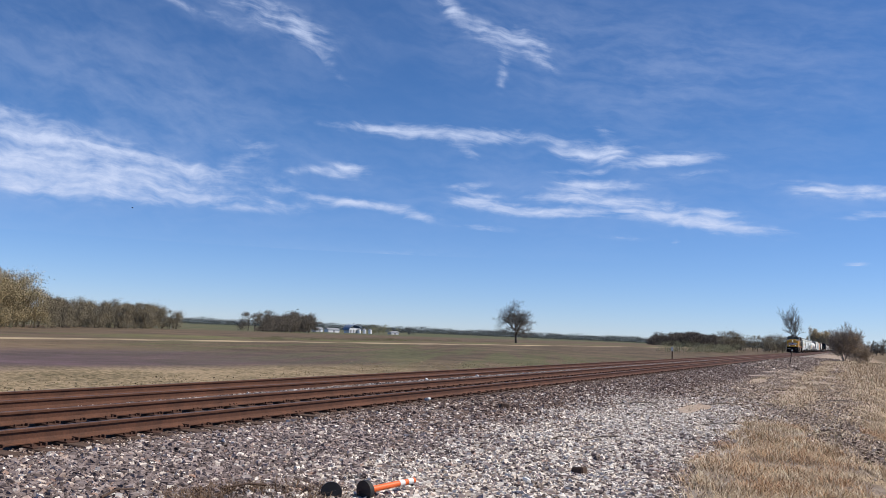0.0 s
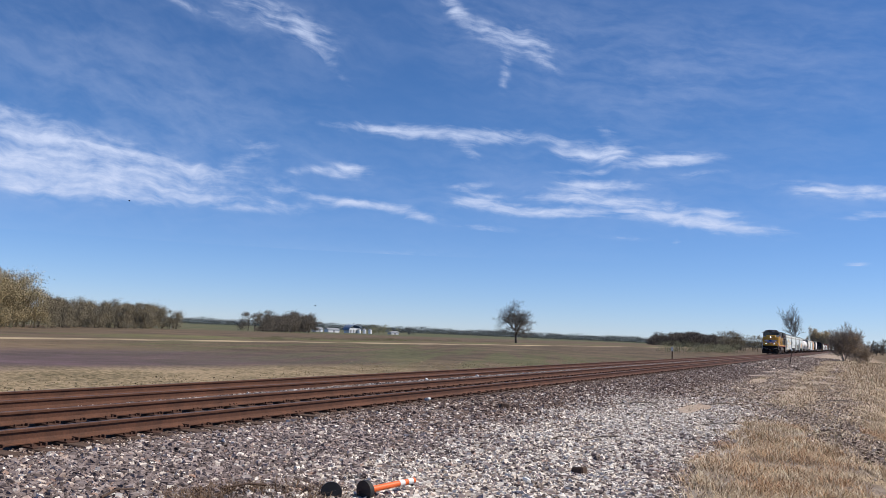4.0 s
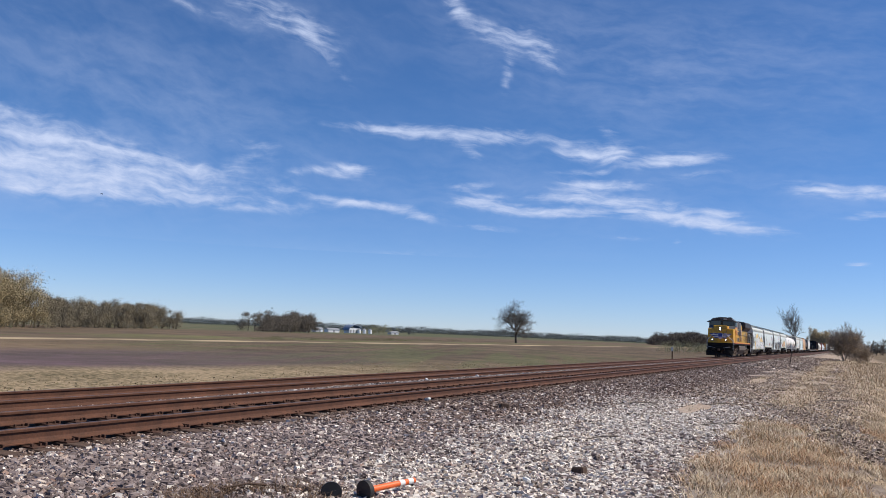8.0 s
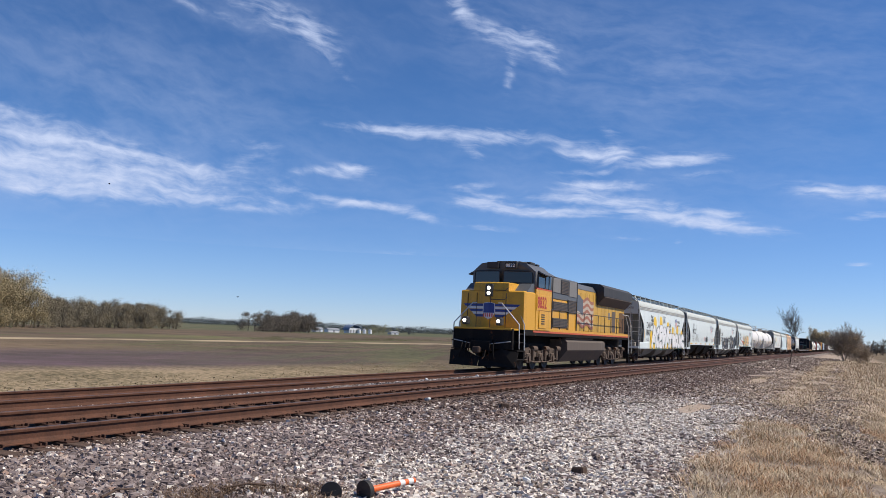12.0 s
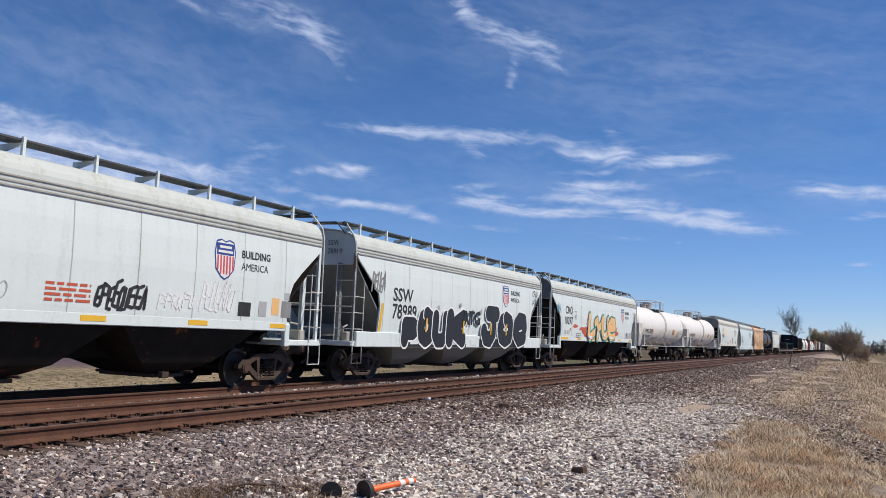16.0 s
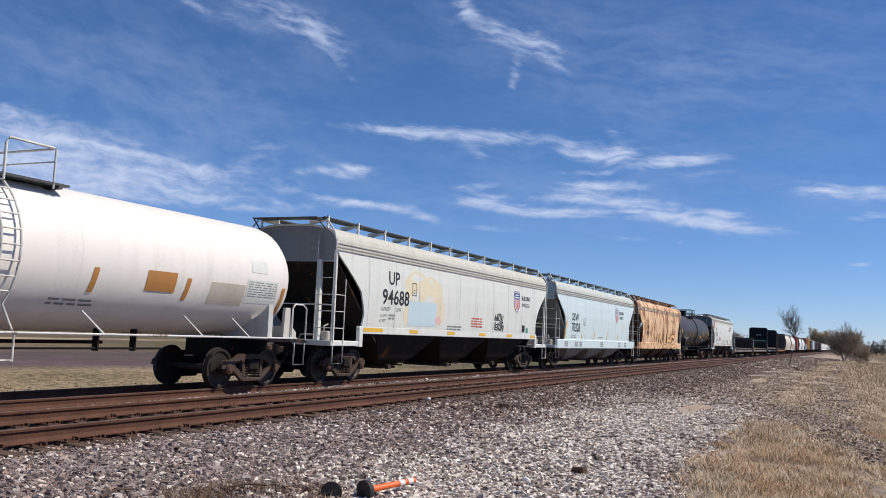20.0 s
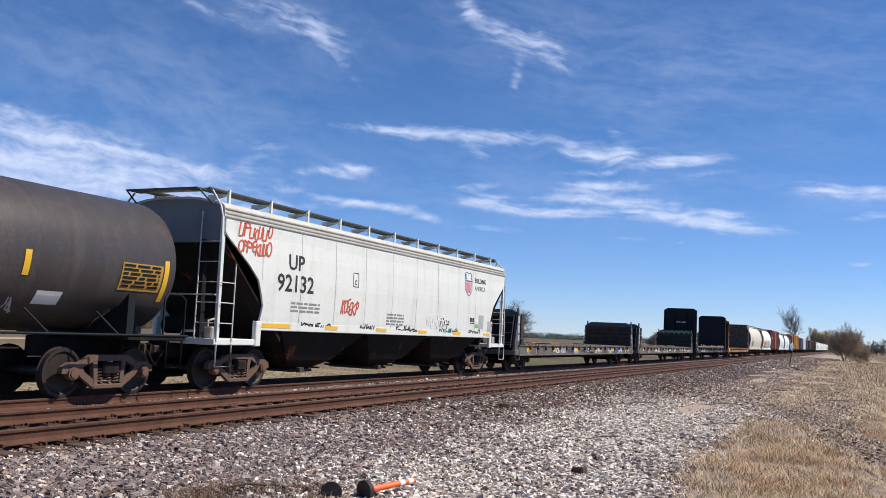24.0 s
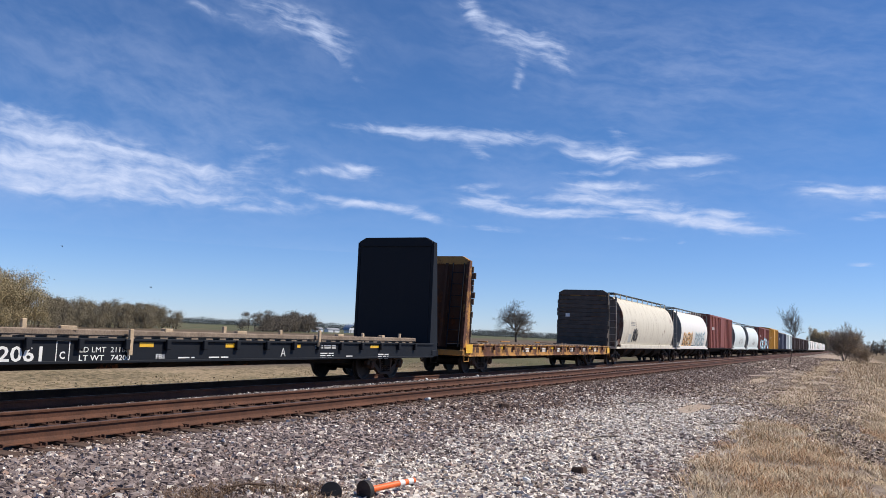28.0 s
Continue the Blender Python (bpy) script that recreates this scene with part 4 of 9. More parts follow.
                rail_ladder(car, [((s * (xe + 0.14), yy * 0.62, 1.1), (s * (xe + 0.12), yy * 0.62, 3.98))], [((s * (xe + 0.13), yy * 0.98, z), (s * (xe + 0.13), yy * 0.62, z)) for z in (1.5, 1.95, 2.4, 2.85, 3.3)])
                part("corner_rail", Mesh().tube([(a, yy * 0.985, 3.2), (a, yy * 0.975, 3.85), (a, yy * 0.93, 4.1), (a - s * 0.05, yy * 0.74, 4.46)], 0.026, 6), M["ladder_white"], car, "pale steel corner rail")
                st = Mesh().tube([(b, yy, 1.05), (b, yy, 0.55), (a, yy, 0.55), (a, yy, 1.05)], 0.02, 5)
                part("step", st, M["ladder_white"], car, "white wire foot step")
    if deep:
        for s in (-1, 1):
            y = s * 1.6
            part("side_sill", Mesh().box(-xe + 0.05, xe - 0.05, min(y, y - s * 0.1), max(y, y - s * 0.1), 1.0, 1.44, 0.02), M[sill_mat or mat], car)
    else:
        for s in (-1, 1):
            y = s * 1.56
            part("side_sill", Mesh().box(-xe + 1.3, xe - 1.3, min(y, y - s * 0.12), max(y, y - s * 0.12), 1.37, 1.59, 0.015), M[sill_mat or mat], car)
            for q in (-1, 1):
                x = q * (xe - 1.38)
                part("jacking_post", Mesh().box(x - 0.1, x + 0.1, min(y, y - s * 0.1) - 0.01, max(y, y - s * 0.1) + 0.01, 1.0, 1.55, 0.015), M[sill_mat or mat], car)
    part("centre_sill", Mesh().box(-L / 2 + 0.5, L / 2 - 0.5, -0.3, 0.3, 0.7, 1.08, 0.02), M["black_frame_and_shade"], car)
    part("belly", Mesh().box(-xe + 2.2, xe - 2.2, -1.46, 1.46, foot - 0.1, foot + 0.01), M[dark], car)
    span = 2 * (xe - 2.35)
    for k in range(bays):
        c = (k - (bays - 1) / 2) * span / bays
        hx = span / bays / 2 - 0.02
        rings = [[(c - a, -b, z), (c + a, -b, z), (c + a, b, z), (c - a, b, z)] for z, a, b in ((0.36, 0.42, 0.62), (0.62, hx * 0.5, 1.0), (foot - 0.02, hx, 1.5))]
        bay = part("discharge_bay", Mesh().loft(rings, True, False), M[dark], car, "grimy sloping discharge bay with shade painted in")
        if near:
            g = Mesh().box(c - 0.5, c + 0.5, -0.75, 0.75, 0.3, 0.38, 0.012)
            g.tube([(c - 0.35, -0.98, 0.36), (c - 0.35, 0.98, 0.36)], 0.035, 6).tube([(c + 0.4, -1.05, 0.42), (c + 0.4, 1.05, 0.42)], 0.03, 6)
            g.box(c - 0.45, c - 0.25, -1.0, -0.88, 0.3, 0.43, 0.01)
            part("outlet_gate", g, M["bogie"], bay, "rusty outlet gate with capstans")
    if boards:
        for s in (-1, 1):
            rb = part("running_board", Mesh().box(-xe - 0.1, xe + 0.1, min(s * 0.66, s * 1.08), max(s * 0.66, s * 1.08), 4.49, 4.515), M["grate"], car, "dark grating walkway")
            rail = Mesh().box(-xe - 0.1, xe + 0.1, min(s * 1.07, s * 1.1), max(s * 1.07, s * 1.1), 4.50, 4.535)
            part("board_edge", rail, M["grate"], rb)
            k = int(2 * xe / 1.62)
            for i in range(k + 1):
                x = (i - k / 2) * 1.62
                post = Mesh().box(x - 0.03, x + 0.03, min(s * 1.08, s * 1.14), max(s * 1.08, s * 1.13), 4.16, 4.57)
                post.prism([(s * 0.5, 4.47), (s * 1.08, 4.47), (s * 1.08, 4.43), (s * 0.6, 4.32), (s * 0.5, 4.32)], 0, x - 0.012, x + 0.012)
                part("board_bracket", post, M[mat], car)
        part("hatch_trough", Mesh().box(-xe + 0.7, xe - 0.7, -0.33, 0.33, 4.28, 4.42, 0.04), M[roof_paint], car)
        for s in (-1, 1):
            x = s * xe
            c = Mesh().box(min(x, x + s * 0.45), max(x, x + s * 0.45), -1.05, 1.05, 4.45, 4.48)
            c.tube([(x, -1.1, 4.18), (x + s * 0.4, -1.05, 4.45)], 0.02, 5).tube([(x, 1.1, 4.18), (x + s * 0.4, 1.05, 4.45)], 0.02, 5)
            part("crossover_board", c, M["grate"], car)
    for s in (-1, 1):
        bogie(car, s * (xe - 1.42), e > 3.7)
        coupler(car, s * L / 2, s)
    if near:
        air = Mesh().tube([(-xe + 0.55, 0.45, 1.42), (-xe + 0.55, -0.75, 1.42)], 0.2, 12)
        part("air_reservoir", air, M[dark], car)
        bw = Mesh().tube([(-xe - 0.02, 0.5, 2.3), (-xe - 0.1, 0.5, 2.3)], 0.28, 14)
        part("hand_brake", bw, M["bogie"], car)
        if not deep and strips:
            for i in range(6):
                x = -xe + 1.5 + i * (2 * xe - 3.6) / 5
                part("reflector_strip", Mesh().box(x, x + (1.15 if i == 0 else 0.6), -1.566, -1.561, 1.44, 1.545), M["yellow"], car, "yellow reflective strip")
    return car, skin, xe


BARREL = np.array([(1.1, 1.3), (1.45, 1.44), (1.9, 1.545), (2.35, 1.6), (2.8, 1.59), (3.2, 1.5), (3.6, 1.34), (3.9, 1.14), (4.1, 0.9), (4.22, 0.55), (4.26, 0.0)])


def barrel_side(z):
    return float(np.interp(z, BARREL[:, 0], BARREL[:, 1]))


def barrel_hopper(label, L, mat, mid, dark="black_frame_and_shade", bays=4):
    """A covered hopper with round bulging sides, cut off flat at dark framed ends."""
    car = thing("covered_hopper_car", label, "freight car", GROUP)
    CARS.append((car, mid))
    xb, xe = L / 2 - 1.85, L / 2 - 0.75
    half = [(barrel_side(z), z) for z in np.concatenate([np.linspace(1.1, 3.9, 15), [4.02, 4.12, 4.19, 4.235]])]
    ring = [(-y, z) for y, z in half] + [(0.0, 4.26)] + [(y, z) for y, z in reversed(half)]
    part("body", Mesh().loft([[(x, y, z) for y, z in ring] for x in (xb, -xb)], True, True, False), M[mat], car, "round bulging side sheets")
    for s in (-1, 1):
        sheet = part("end_sheet", Mesh().prism([(y * 0.995, z) for y, z in ring], 0, min(s * (xb - 0.04), s * (xb + 0.02)), max(s * (xb - 0.04), s * (xb + 0.02))), M[dark], car, "dark end sheet")
        for y in (-1.35, -0.5, 0.5, 1.35):
            part("end_post", Mesh().box(min(s * (xe - 0.12), s * xe), max(s * (xe - 0.12), s * xe), y - 0.05, y + 0.05, 1.1, 4.1 if abs(y) > 1 else 3.4, 0.01), M[dark], car)
            if abs(y) > 1:
                part("brace", Mesh().prism([(s * (xb + 0.02), 1.3), (s * (xe - 0.1), 1.1), (s * (xe - 0.1), 1.25), (s * (xb + 0.02), 1.6)], 1, y - 0.03, y + 0.03), M[dark], car)
        rail_ladder(car, [((s * (xe + 0.03), -1.45, 1.1), (s * (xe + 0.03), -1.35, 4.2)), ((s * (xe + 0.03), -1.0, 1.1), (s * (xe + 0.03), -0.95, 4.3))], [((s * (xe + 0.03), -1.44, z), (s * (xe + 0.03), -1.0, z)) for z in np.arange(1.4, 4.1, 0.42)], 0.02, "seam")
        part("end_platform", Mesh().box(min(s * (xb - 0.3), s * (xe + 0.1)), max(s * (xb - 0.3), s * (xe + 0.1)), -1.5, 1.5, 0.98, 1.1, 0.015), M[mat], car)
        part("crossover_board", Mesh().box(min(s * xb, s * xe), max(s * xb, s * xe), -1.3, 1.3, 4.26, 4.3), M["grate"], car)
        y = s * 1.52
        part("side_sill", Mesh().box(-xb - 0.2, xb + 0.2, min(y, y - s * 0.14), max(y, y - s * 0.14), 1.0, 1.26, 0.02), M[mat], car)
        rb = part("running_board", Mesh().box(-xb, xb, min(s * 0.55, s * 0.95), max(s * 0.55, s * 0.95), 4.38, 4.41), M["grate"], car, "dark grating walkway")
        legs = Mesh()
        for k in range(11):
            x = -xb + 0.2 + k * (2 * xb - 0.4) / 10
            legs.box(x - 0.03, x + 0.03, min(s * 0.9, s * 0.95), max(s * 0.9, s * 0.95), 4.0, 4.38)
        part("bracket", legs, M[mat], rb)
        bogie(car, s * (xe - 1.5))
        coupler(car, s * L / 2, s)
    part("centre_sill", Mesh().box(-L / 2 + 0.5, L / 2 - 0.5, -0.3, 0.3, 0.7, 1.05, 0.02), M["black_frame_and_shade"], car)
    for k in range(bays):
        run_of = 2 * (xb - 1.9)
        c, hx = (k - (bays - 1) / 2) * run_of / bays, run_of / bays / 2 - 0.02
        part("discharge_bay", Mesh().loft([[(c - a, -b, z), (c + a, -b, z), (c + a, b, z), (c - a, b, z)] for z, a, b in ((0.4, 0.4, 0.6), (0.65, hx * 0.5, 0.95), (1.12, hx, 1.3))], True, False), M["black_frame_and_shade"], car, "grimy sloping discharge bay with shade painted in")
    return car, Skin(barrel_side), xb


def marks(car, skin, x, lines, z, size, gap, mat="text", bold=0.012):
    m = Mesh()
    for k, (w, dx) in enumerate(lines):
        skin.text(m, w, x + dx, z - k * gap, size, bold)
    part("reporting_mark", m, M[mat], car, "bold reporting marks")


def lettering(car, skin, lines, mat="text", bold=0.018):
    """Reporting marks: each line is its words, left and right end, foot and head."""
    m = Mesh()
    for words, x0, x1, z0, z1 in lines:
        if "M" not in words:
            skin.fitted(m, words, x0, x1, z0, z1, bold)
            continue
        # the wide capital is drawn stroke by stroke
        step = (x1 - x0) / len(words)
        for k, ch in enumerate(words):
            a, b = x0 + step * (k + 0.06), x0 + step * (k + 0.94)
            if ch == "M":
                for j, line in enumerate((((0, 0), (0.08, 1)), ((0.08, 1), (0.5, 0.2)), ((0.5, 0.2), (0.92, 1)), ((0.92, 1), (1, 0)))):
                    skin.stroke(m, [(a + 0.03 + (b - a - 0.06) * p, z0 + 0.03 + (z1 - z0 - 0.06) * q) for p, q in line], 0.03, 0.006 + 0.0004 * j)
            else:
                skin.fitted(m, ch, a, b, z0, z1, bold)
    part("reporting_mark", m, M[mat], car, "bold reporting marks")


STROKES = {
    "L": [[(0.15, 1), (0.1, 0.15), (0.3, 0), (1, 0.25)]], "Y": [[(0, 0.85), (0.25, 1), (0.45, 0.55)], [(0.45, 0.55), (0.8, 0.7), (1, 1)], [(0.45, 0.55), (0.35, 0)]], "H": [[(0, 0), (0, 1)], [(1, 0), (1, 1)], [(0, 0.5), (1, 0.5)]],
    "A": [[(0, 0), (0.42, 1), (0.58, 1), (1, 0)], [(0.2, 0.36), (0.8, 0.36)]], "U": [[(0, 1), (0, 0.25), (0.25, 0), (0.75, 0), (1, 0.25), (1, 1)]],
    "T": [[(0, 1), (1, 1)], [(0.5, 1), (0.45, 0)]], "B": [[(0, 0), (0, 1), (0.7, 1), (0.95, 0.78), (0.7, 0.53), (0, 0.53)], [(0.7, 0.53), (1, 0.27), (0.7, 0), (0, 0)]],
    "R": [[(0, 0), (0, 1), (0.7, 1), (1, 0.75), (0.7, 0.5), (0, 0.5)], [(0.45, 0.5), (1, 0)]], "I": [[(0.5, 0), (0.5, 1)]], "K": [[(0, 0), (0, 1)], [(1, 1), (0.1, 0.5), (1, 0)]],
    "O": [[(0.5, 1), (0.12, 0.85), (0, 0.5), (0.12, 0.15), (0.5, 0), (0.88, 0.15), (1, 0.5), (0.88, 0.85), (0.5, 1)]], "N": [[(0, 0), (0, 1), (1, 0), (1, 1)]],
    "C": [[(1, 0.85), (0.7, 1), (0.25, 1), (0, 0.7), (0, 0.3), (0.25, 0), (0.7, 0), (1, 0.15)]], "P": [[(0, 0), (0, 1), (0.7, 1), (1, 0.75), (0.7, 0.48), (0, 0.48)]],
    "J": [[(0.3, 1), (1, 1)], [(0.75, 1), (0.75, 0.25), (0.5, 0), (0.15, 0.05), (0, 0.3)]], "E": [[(1, 0.6), (0.1, 0.52)], [(1, 0.6), (0.9, 0.95), (0.4, 1), (0.05, 0.7), (0.05, 0.3), (0.4, 0), (0.95, 0.12)]]}


def throw_up(car, skin, letters, fill, rim, wide=0.19, edge=0.045, shade=None, lift=0.008):
    """Fat overlapping letters, each (form, left, right, foot, head), rimmed and filled one over another."""
    under, outer, inner = Mesh(), Mesh(), Mesh()
    for k, (ch, x0, x1, z0, z1) in enumerate(letters):
        w = min(wide, (x1 - x0) * 0.19)
        a, b, c, d = x0 + w, x1 - w, z0 + w, z1 - w
        lines = [[(a + (b - a) * p + 0.08 * (c + (d - c) * q - c), c + (d - c) * q) for p, q in line] for line in STROKES[ch]]
        n = 0
        for line in lines:
            if shade:
                skin.brush(under, [(p + 0.09, q - 0.05) for p, q in line], w + edge, lift - 0.003, 0)
            skin.brush(outer, line, w + edge, lift + 0.004 * k, n)
            n = skin.brush(inner, line, w, lift + 0.0015 + 0.004 * k, n)
    for m, mat in ((under, shade), (outer, rim), (inner, fill)):
        if mat:
            tagged(part("graffiti", m, M[mat], car, mat[2:] + " sprayed graffiti letters"), kind="stuff")


def scrawl(car, skin, x0, x1, z0, z1, mat, seed, rows=2, thick=0.016):
    """A handstyle: rows of quick looped letter forms that nobody can read."""
    rng = random.Random(seed)
    m, n, h = Mesh(), 0, (z1 - z0) / rows
    for k in range(rows):
        x, foot = x0 + rng.uniform(0, 0.1) * (x1 - x0), z1 - (k + 0.9) * h
        while x < x1 - 0.12:
            w = rng.uniform(0.11, 0.2)
            for line in glyph(rng, x, foot + rng.uniform(-0.05, 0.05), w, h * rng.uniform(0.65, 0.95)):
                n += 1
                skin.stroke(m, [(p + 0.2 * (q - foot), q) for p, q in line], thick, 0.007 + 0.00015 * n)
            x += w * 1.05
    tagged(part("graffiti", m, M[mat], car, "thin sprayed handstyle scrawl"), kind="stuff")


def small_print(car, skin, lines, mat="small_text"):
    """Readable data lines: words, left, right, foot, head."""
    m = Mesh()
    for words, x0, x1, z0, z1 in lines:
        skin.fitted(m, words, x0, x1, z0, z1, 0.01)
    tagged(part("data_line", m, M[mat], car, "small stencilled data lines"), kind="stuff")


def stencils(car, skin, x, z, w, rows, seed, mat="small_text"):
    m = Mesh()
    skin.bars(m, x, z, w, rows, seed=seed)
    tagged(part("stencil_line", m, M[mat], car, "rows of small stencilled lettering"), kind="stuff")


def patch(car, skin, x0, x1, z0, z1, mat, name="paint_patch", lift=0.0045, slant=0.0):
    m = Mesh()
    skin.rect(m, x0, x1, z0, z1, lift, slant)
    part(name, m, M[mat], car)


def span(a, b):
    """Length and middle of a car between two couplings."""
    return b - a, (a + b) / 2


def end_mark(car, xe, words):
    m = Mesh()
    for k, w in enumerate(words):
        v, f = flat_text(w, 0.2, 0.004, 1.0)
        m.add([(-xe - 0.034, -(0.55 + x), 3.86 - 0.24 * k + z) for x, z in v], [tuple(q) for q in f])
    part("end_mark", m, M["small_text"], car)


# grey darkened to paint the shade on hopper ends and slope sheets
M["slope_shade_grey"] = paint("shaded_grey_end_paint", (0.19, 0.205, 0.21), 0.6, 0.4)


def plate(car, skin, x, z, mat="text"):
    m = Mesh()
    for a, b, c, d in ((0, 0.3, 0, 0.02), (0, 0.3, 0.38, 0.4), (0, 0.02, 0, 0.4), (0.28, 0.3, 0, 0.4)):
        skin.rect(m, x + a, x + b, z + c, z + d)
    skin.text(m, "C", x + 0.08, z + 0.07, 0.18, 0.005)
    part("clearance_plate", m, M[mat], car)


def build_hoppers():
    # first car: white and yellow bubble graffiti low on its side
    L, mid = span(281.07, 299.63)
    car, sk, xe = hopper("light grey covered hopper with white and yellow graffiti", L, "grey_hopper", mid, True, 3, "slope_shade_grey")
    flat = Skin(lambda z: 1.605)
    lettering(car, sk, [("CNW", -6.54, -5.20, 2.40, 2.81), ("180470", -6.58, -4.99, 1.90, 2.31)])
    small_print(car, sk, [("LD LMT", -6.6, -6.25, 1.62, 1.7), ("LT WT", -6.6, -6.3, 1.52, 1.6)])
    stencils(car, sk, -6.2, 1.7, 0.6, 2, 1)
    shield(car, sk, 4.63, 2.97, 0.66)
    patch(car, sk, -7.25, -7.12, 1.46, 2.34, "yellow", "reflector_strip", slant=0.12)
    m = Mesh()
    for k, (x, z, r) in enumerate(((-3.65, 2.84, 0.52), (-1.5, 2.9, 0.55), (1.2, 2.62, 0.5), (3.2, 2.42, 0.38), (5.15, 2.44, 0.45), (7.1, 2.15, 0.45), (-4.95, 1.9, 0.42), (1.9, 2.0, 0.5), (4.1, 1.9, 0.4), (6.1, 1.85, 0.4))):
        sk.blob(m, x, z, r, r * 0.85, 0.0045 + 0.0004 * k, 26, 0.02, k)
    flat.rect(m, -5.5, 7.9, 1.02, 1.42, 0.003)
    flat.rect(m, -5.4, -4.7, 1.42, 1.95, 0.0035, 0.4)
    part("graffiti", m, M["g_yellow"], car, "yellow sprayed discs behind the letters")
    throw_up(car, flat, [("A", -5.0, -3.25, 1.02, 2.66), ("O", -3.5, -2.05, 1.02, 2.58), ("B", -2.3, -0.8, 1.03, 2.72), ("R", -1.0, 0.3, 1.03, 2.6), ("A", 0.05, 1.66, 1.05, 2.7), ("T", 1.35, 2.5, 1.05, 2.18), ("I", 2.3, 3.1, 1.05, 2.18),
                         ("K", 2.95, 4.15, 1.05, 2.18), ("O", 3.95, 5.05, 1.06, 2.22), ("U", 4.9, 5.85, 1.06, 2.2), ("N", 5.72, 6.65, 1.07, 2.2), ("C", 6.55, 7.75, 1.07, 2.2)], "g_white", "g_black", 0.24, 0.035, "g_teal", 0.012)
    sweep = Mesh()
    for k, x in enumerate((-3.95, -2.75, -1.5, -0.2, 1.0)):
        flat.stroke(sweep, [(x, 1.3), (x + 0.06, 1.6), (x + 0.02, 1.85)], 0.035, 0.075)
    tagged(part("graffiti", sweep, M["g_teal"], car, "dark teal strokes inside the letters"), kind="stuff")
    scrawl(car, sk, -5.1, -4.2, 2.62, 3.35, "text", 4, 3, 0.015), scrawl(car, sk, -0.65, 0.2, 2.87, 3.38, "text", 5, 3, 0.013), scrawl(car, sk, 1.6, 2.5, 2.34, 2.95, "text", 6, 3, 0.014)
    end_mark(car, xe, ["CNW", "180470"])

    L, mid = span(299.92, 319.08)
    car, sk, xe = hopper("clean light grey covered hopper with yellow sill reflectors", L, "grey_hopper", mid, False, 3, "black_frame_and_shade", end_mat="slope_shade_grey")
    lettering(car, sk, [("UP", -6.09, -5.42, 2.87, 3.25), ("98722", -6.37, -4.66, 2.37, 2.81)])
    small_print(car, sk, [("CAPACITY 5250 CU FT", -6.5, -5.22, 2.06, 2.17), ("LD LIMIT", -6.55, -5.95, 1.88, 1.98), ("LT WT", -6.53, -6.2, 1.72, 1.81)])
    stencils(car, sk, -5.9, 1.98, 0.4, 1, 2), stencils(car, sk, -6.0, 1.81, 0.4, 1, 12), stencils(car, sk, -4.37, 2.32, 1.26, 6, 3)
    plate(car, sk, -4.4, 2.7)
    stencils(car, sk, 0.3, 2.1, 1.0, 4, 4, "g_red")
    scrawl(car, sk, 1.35, 2.75, 1.66, 2.2, "text", 7, 1, 0.035)
    scrawl(car, sk, 3.0, 4.1, 1.75, 2.1, "g_white", 8, 1, 0.02), scrawl(car, sk, 4.2, 5.4, 1.72, 2.4, "g_white", 9, 1, 0.024)
    scrawl(car, sk, -5.1, -4.3, 1.72, 2.1, "g_grey", 10, 1, 0.014), scrawl(car, sk, -3.2, -2.4, 1.64, 1.95, "g_grey", 11, 1, 0.014), scrawl(car, sk, -1.2, -0.4, 1.7, 2.0, "g_grey", 13, 1, 0.012)
    shield(car, sk, 4.98, 2.92, 0.68)
    patch(car, sk, 5.55, 6.0, 1.68, 2.0, "text", "placard")
    patch(car, sk, 6.3, 6.6, 1.7, 2.05, "g_grey"), patch(car, sk, 6.8, 7.1, 1.75, 2.15, "g_peach"), patch(car, sk, 7.2, 7.6, 1.7, 2.1, "small_text"), patch(car, sk, 7.3, 7.5, 2.12, 2.3, "g_grey")
    end_mark(car, xe, ["UP", "98722"])

    L, mid = span(319.57, 337.03)
    car, sk, xe = hopper("light grey covered hopper with black bubble graffiti", L, "grey_hopper", mid, True, 3, "slope_shade_grey")
    flat = Skin(lambda z: 1.605)
    lettering(car, sk, [("SSW", -5.90, -4.61, 2.40, 2.80), ("78989", -5.91, -4.31, 1.87, 2.31)])
    shield(car, sk, 3.64, 3.07, 0.66)
    patch(car, sk, -6.72, -6.58, 1.46, 2.29, "yellow", "reflector_strip", slant=0.1)
    m = Mesh()
    flat.rect(m, -5.25, -0.3, 1.02, 1.36, 0.004), flat.rect(m, 0.95, 5.9, 1.02, 1.34, 0.004)
    part("graffiti", m, M["g_black"], car, "black graffiti that runs down onto the sill")
    m = Mesh()
    for k in range(7):
        x = -4.7 + k * 1.6
        flat.rect(m, x, x + 0.55, 1.1, 1.3, 0.0065)
    part("graffiti", m, M["grey_hopper"], car, "grey boxes left bare of spray")
    throw_up(car, flat, [("P", -5.35, -4.1, 1.0, 1.95), ("O", -4.3, -3.0, 1.0, 2.32), ("U", -3.2, -1.95, 1.0, 2.25), ("K", -2.1, -0.4, 1.0, 2.35), ("J", 1.0, 2.8, 1.02, 2.6), ("O", 2.65, 4.45, 1.02, 2.46), ("E", 4.35, 6.05, 1.04, 2.48)], "g_black", "g_white", 0.3, 0.06)
    t = Mesh()
    sk.fitted(t, "ATG", -0.72, 0.86, 1.84, 2.3, 0.045, 0.06)
    part("graffiti", t, M["g_black"], car, "black sprayed letters")
    for x in (-3.75, -0.75, 1.9, 3.55):
        patch(car, flat, x, x + 0.1, 1.5, 1.95, "yellow", "reflector_strip", 0.045, 0.06)
    m = Mesh()
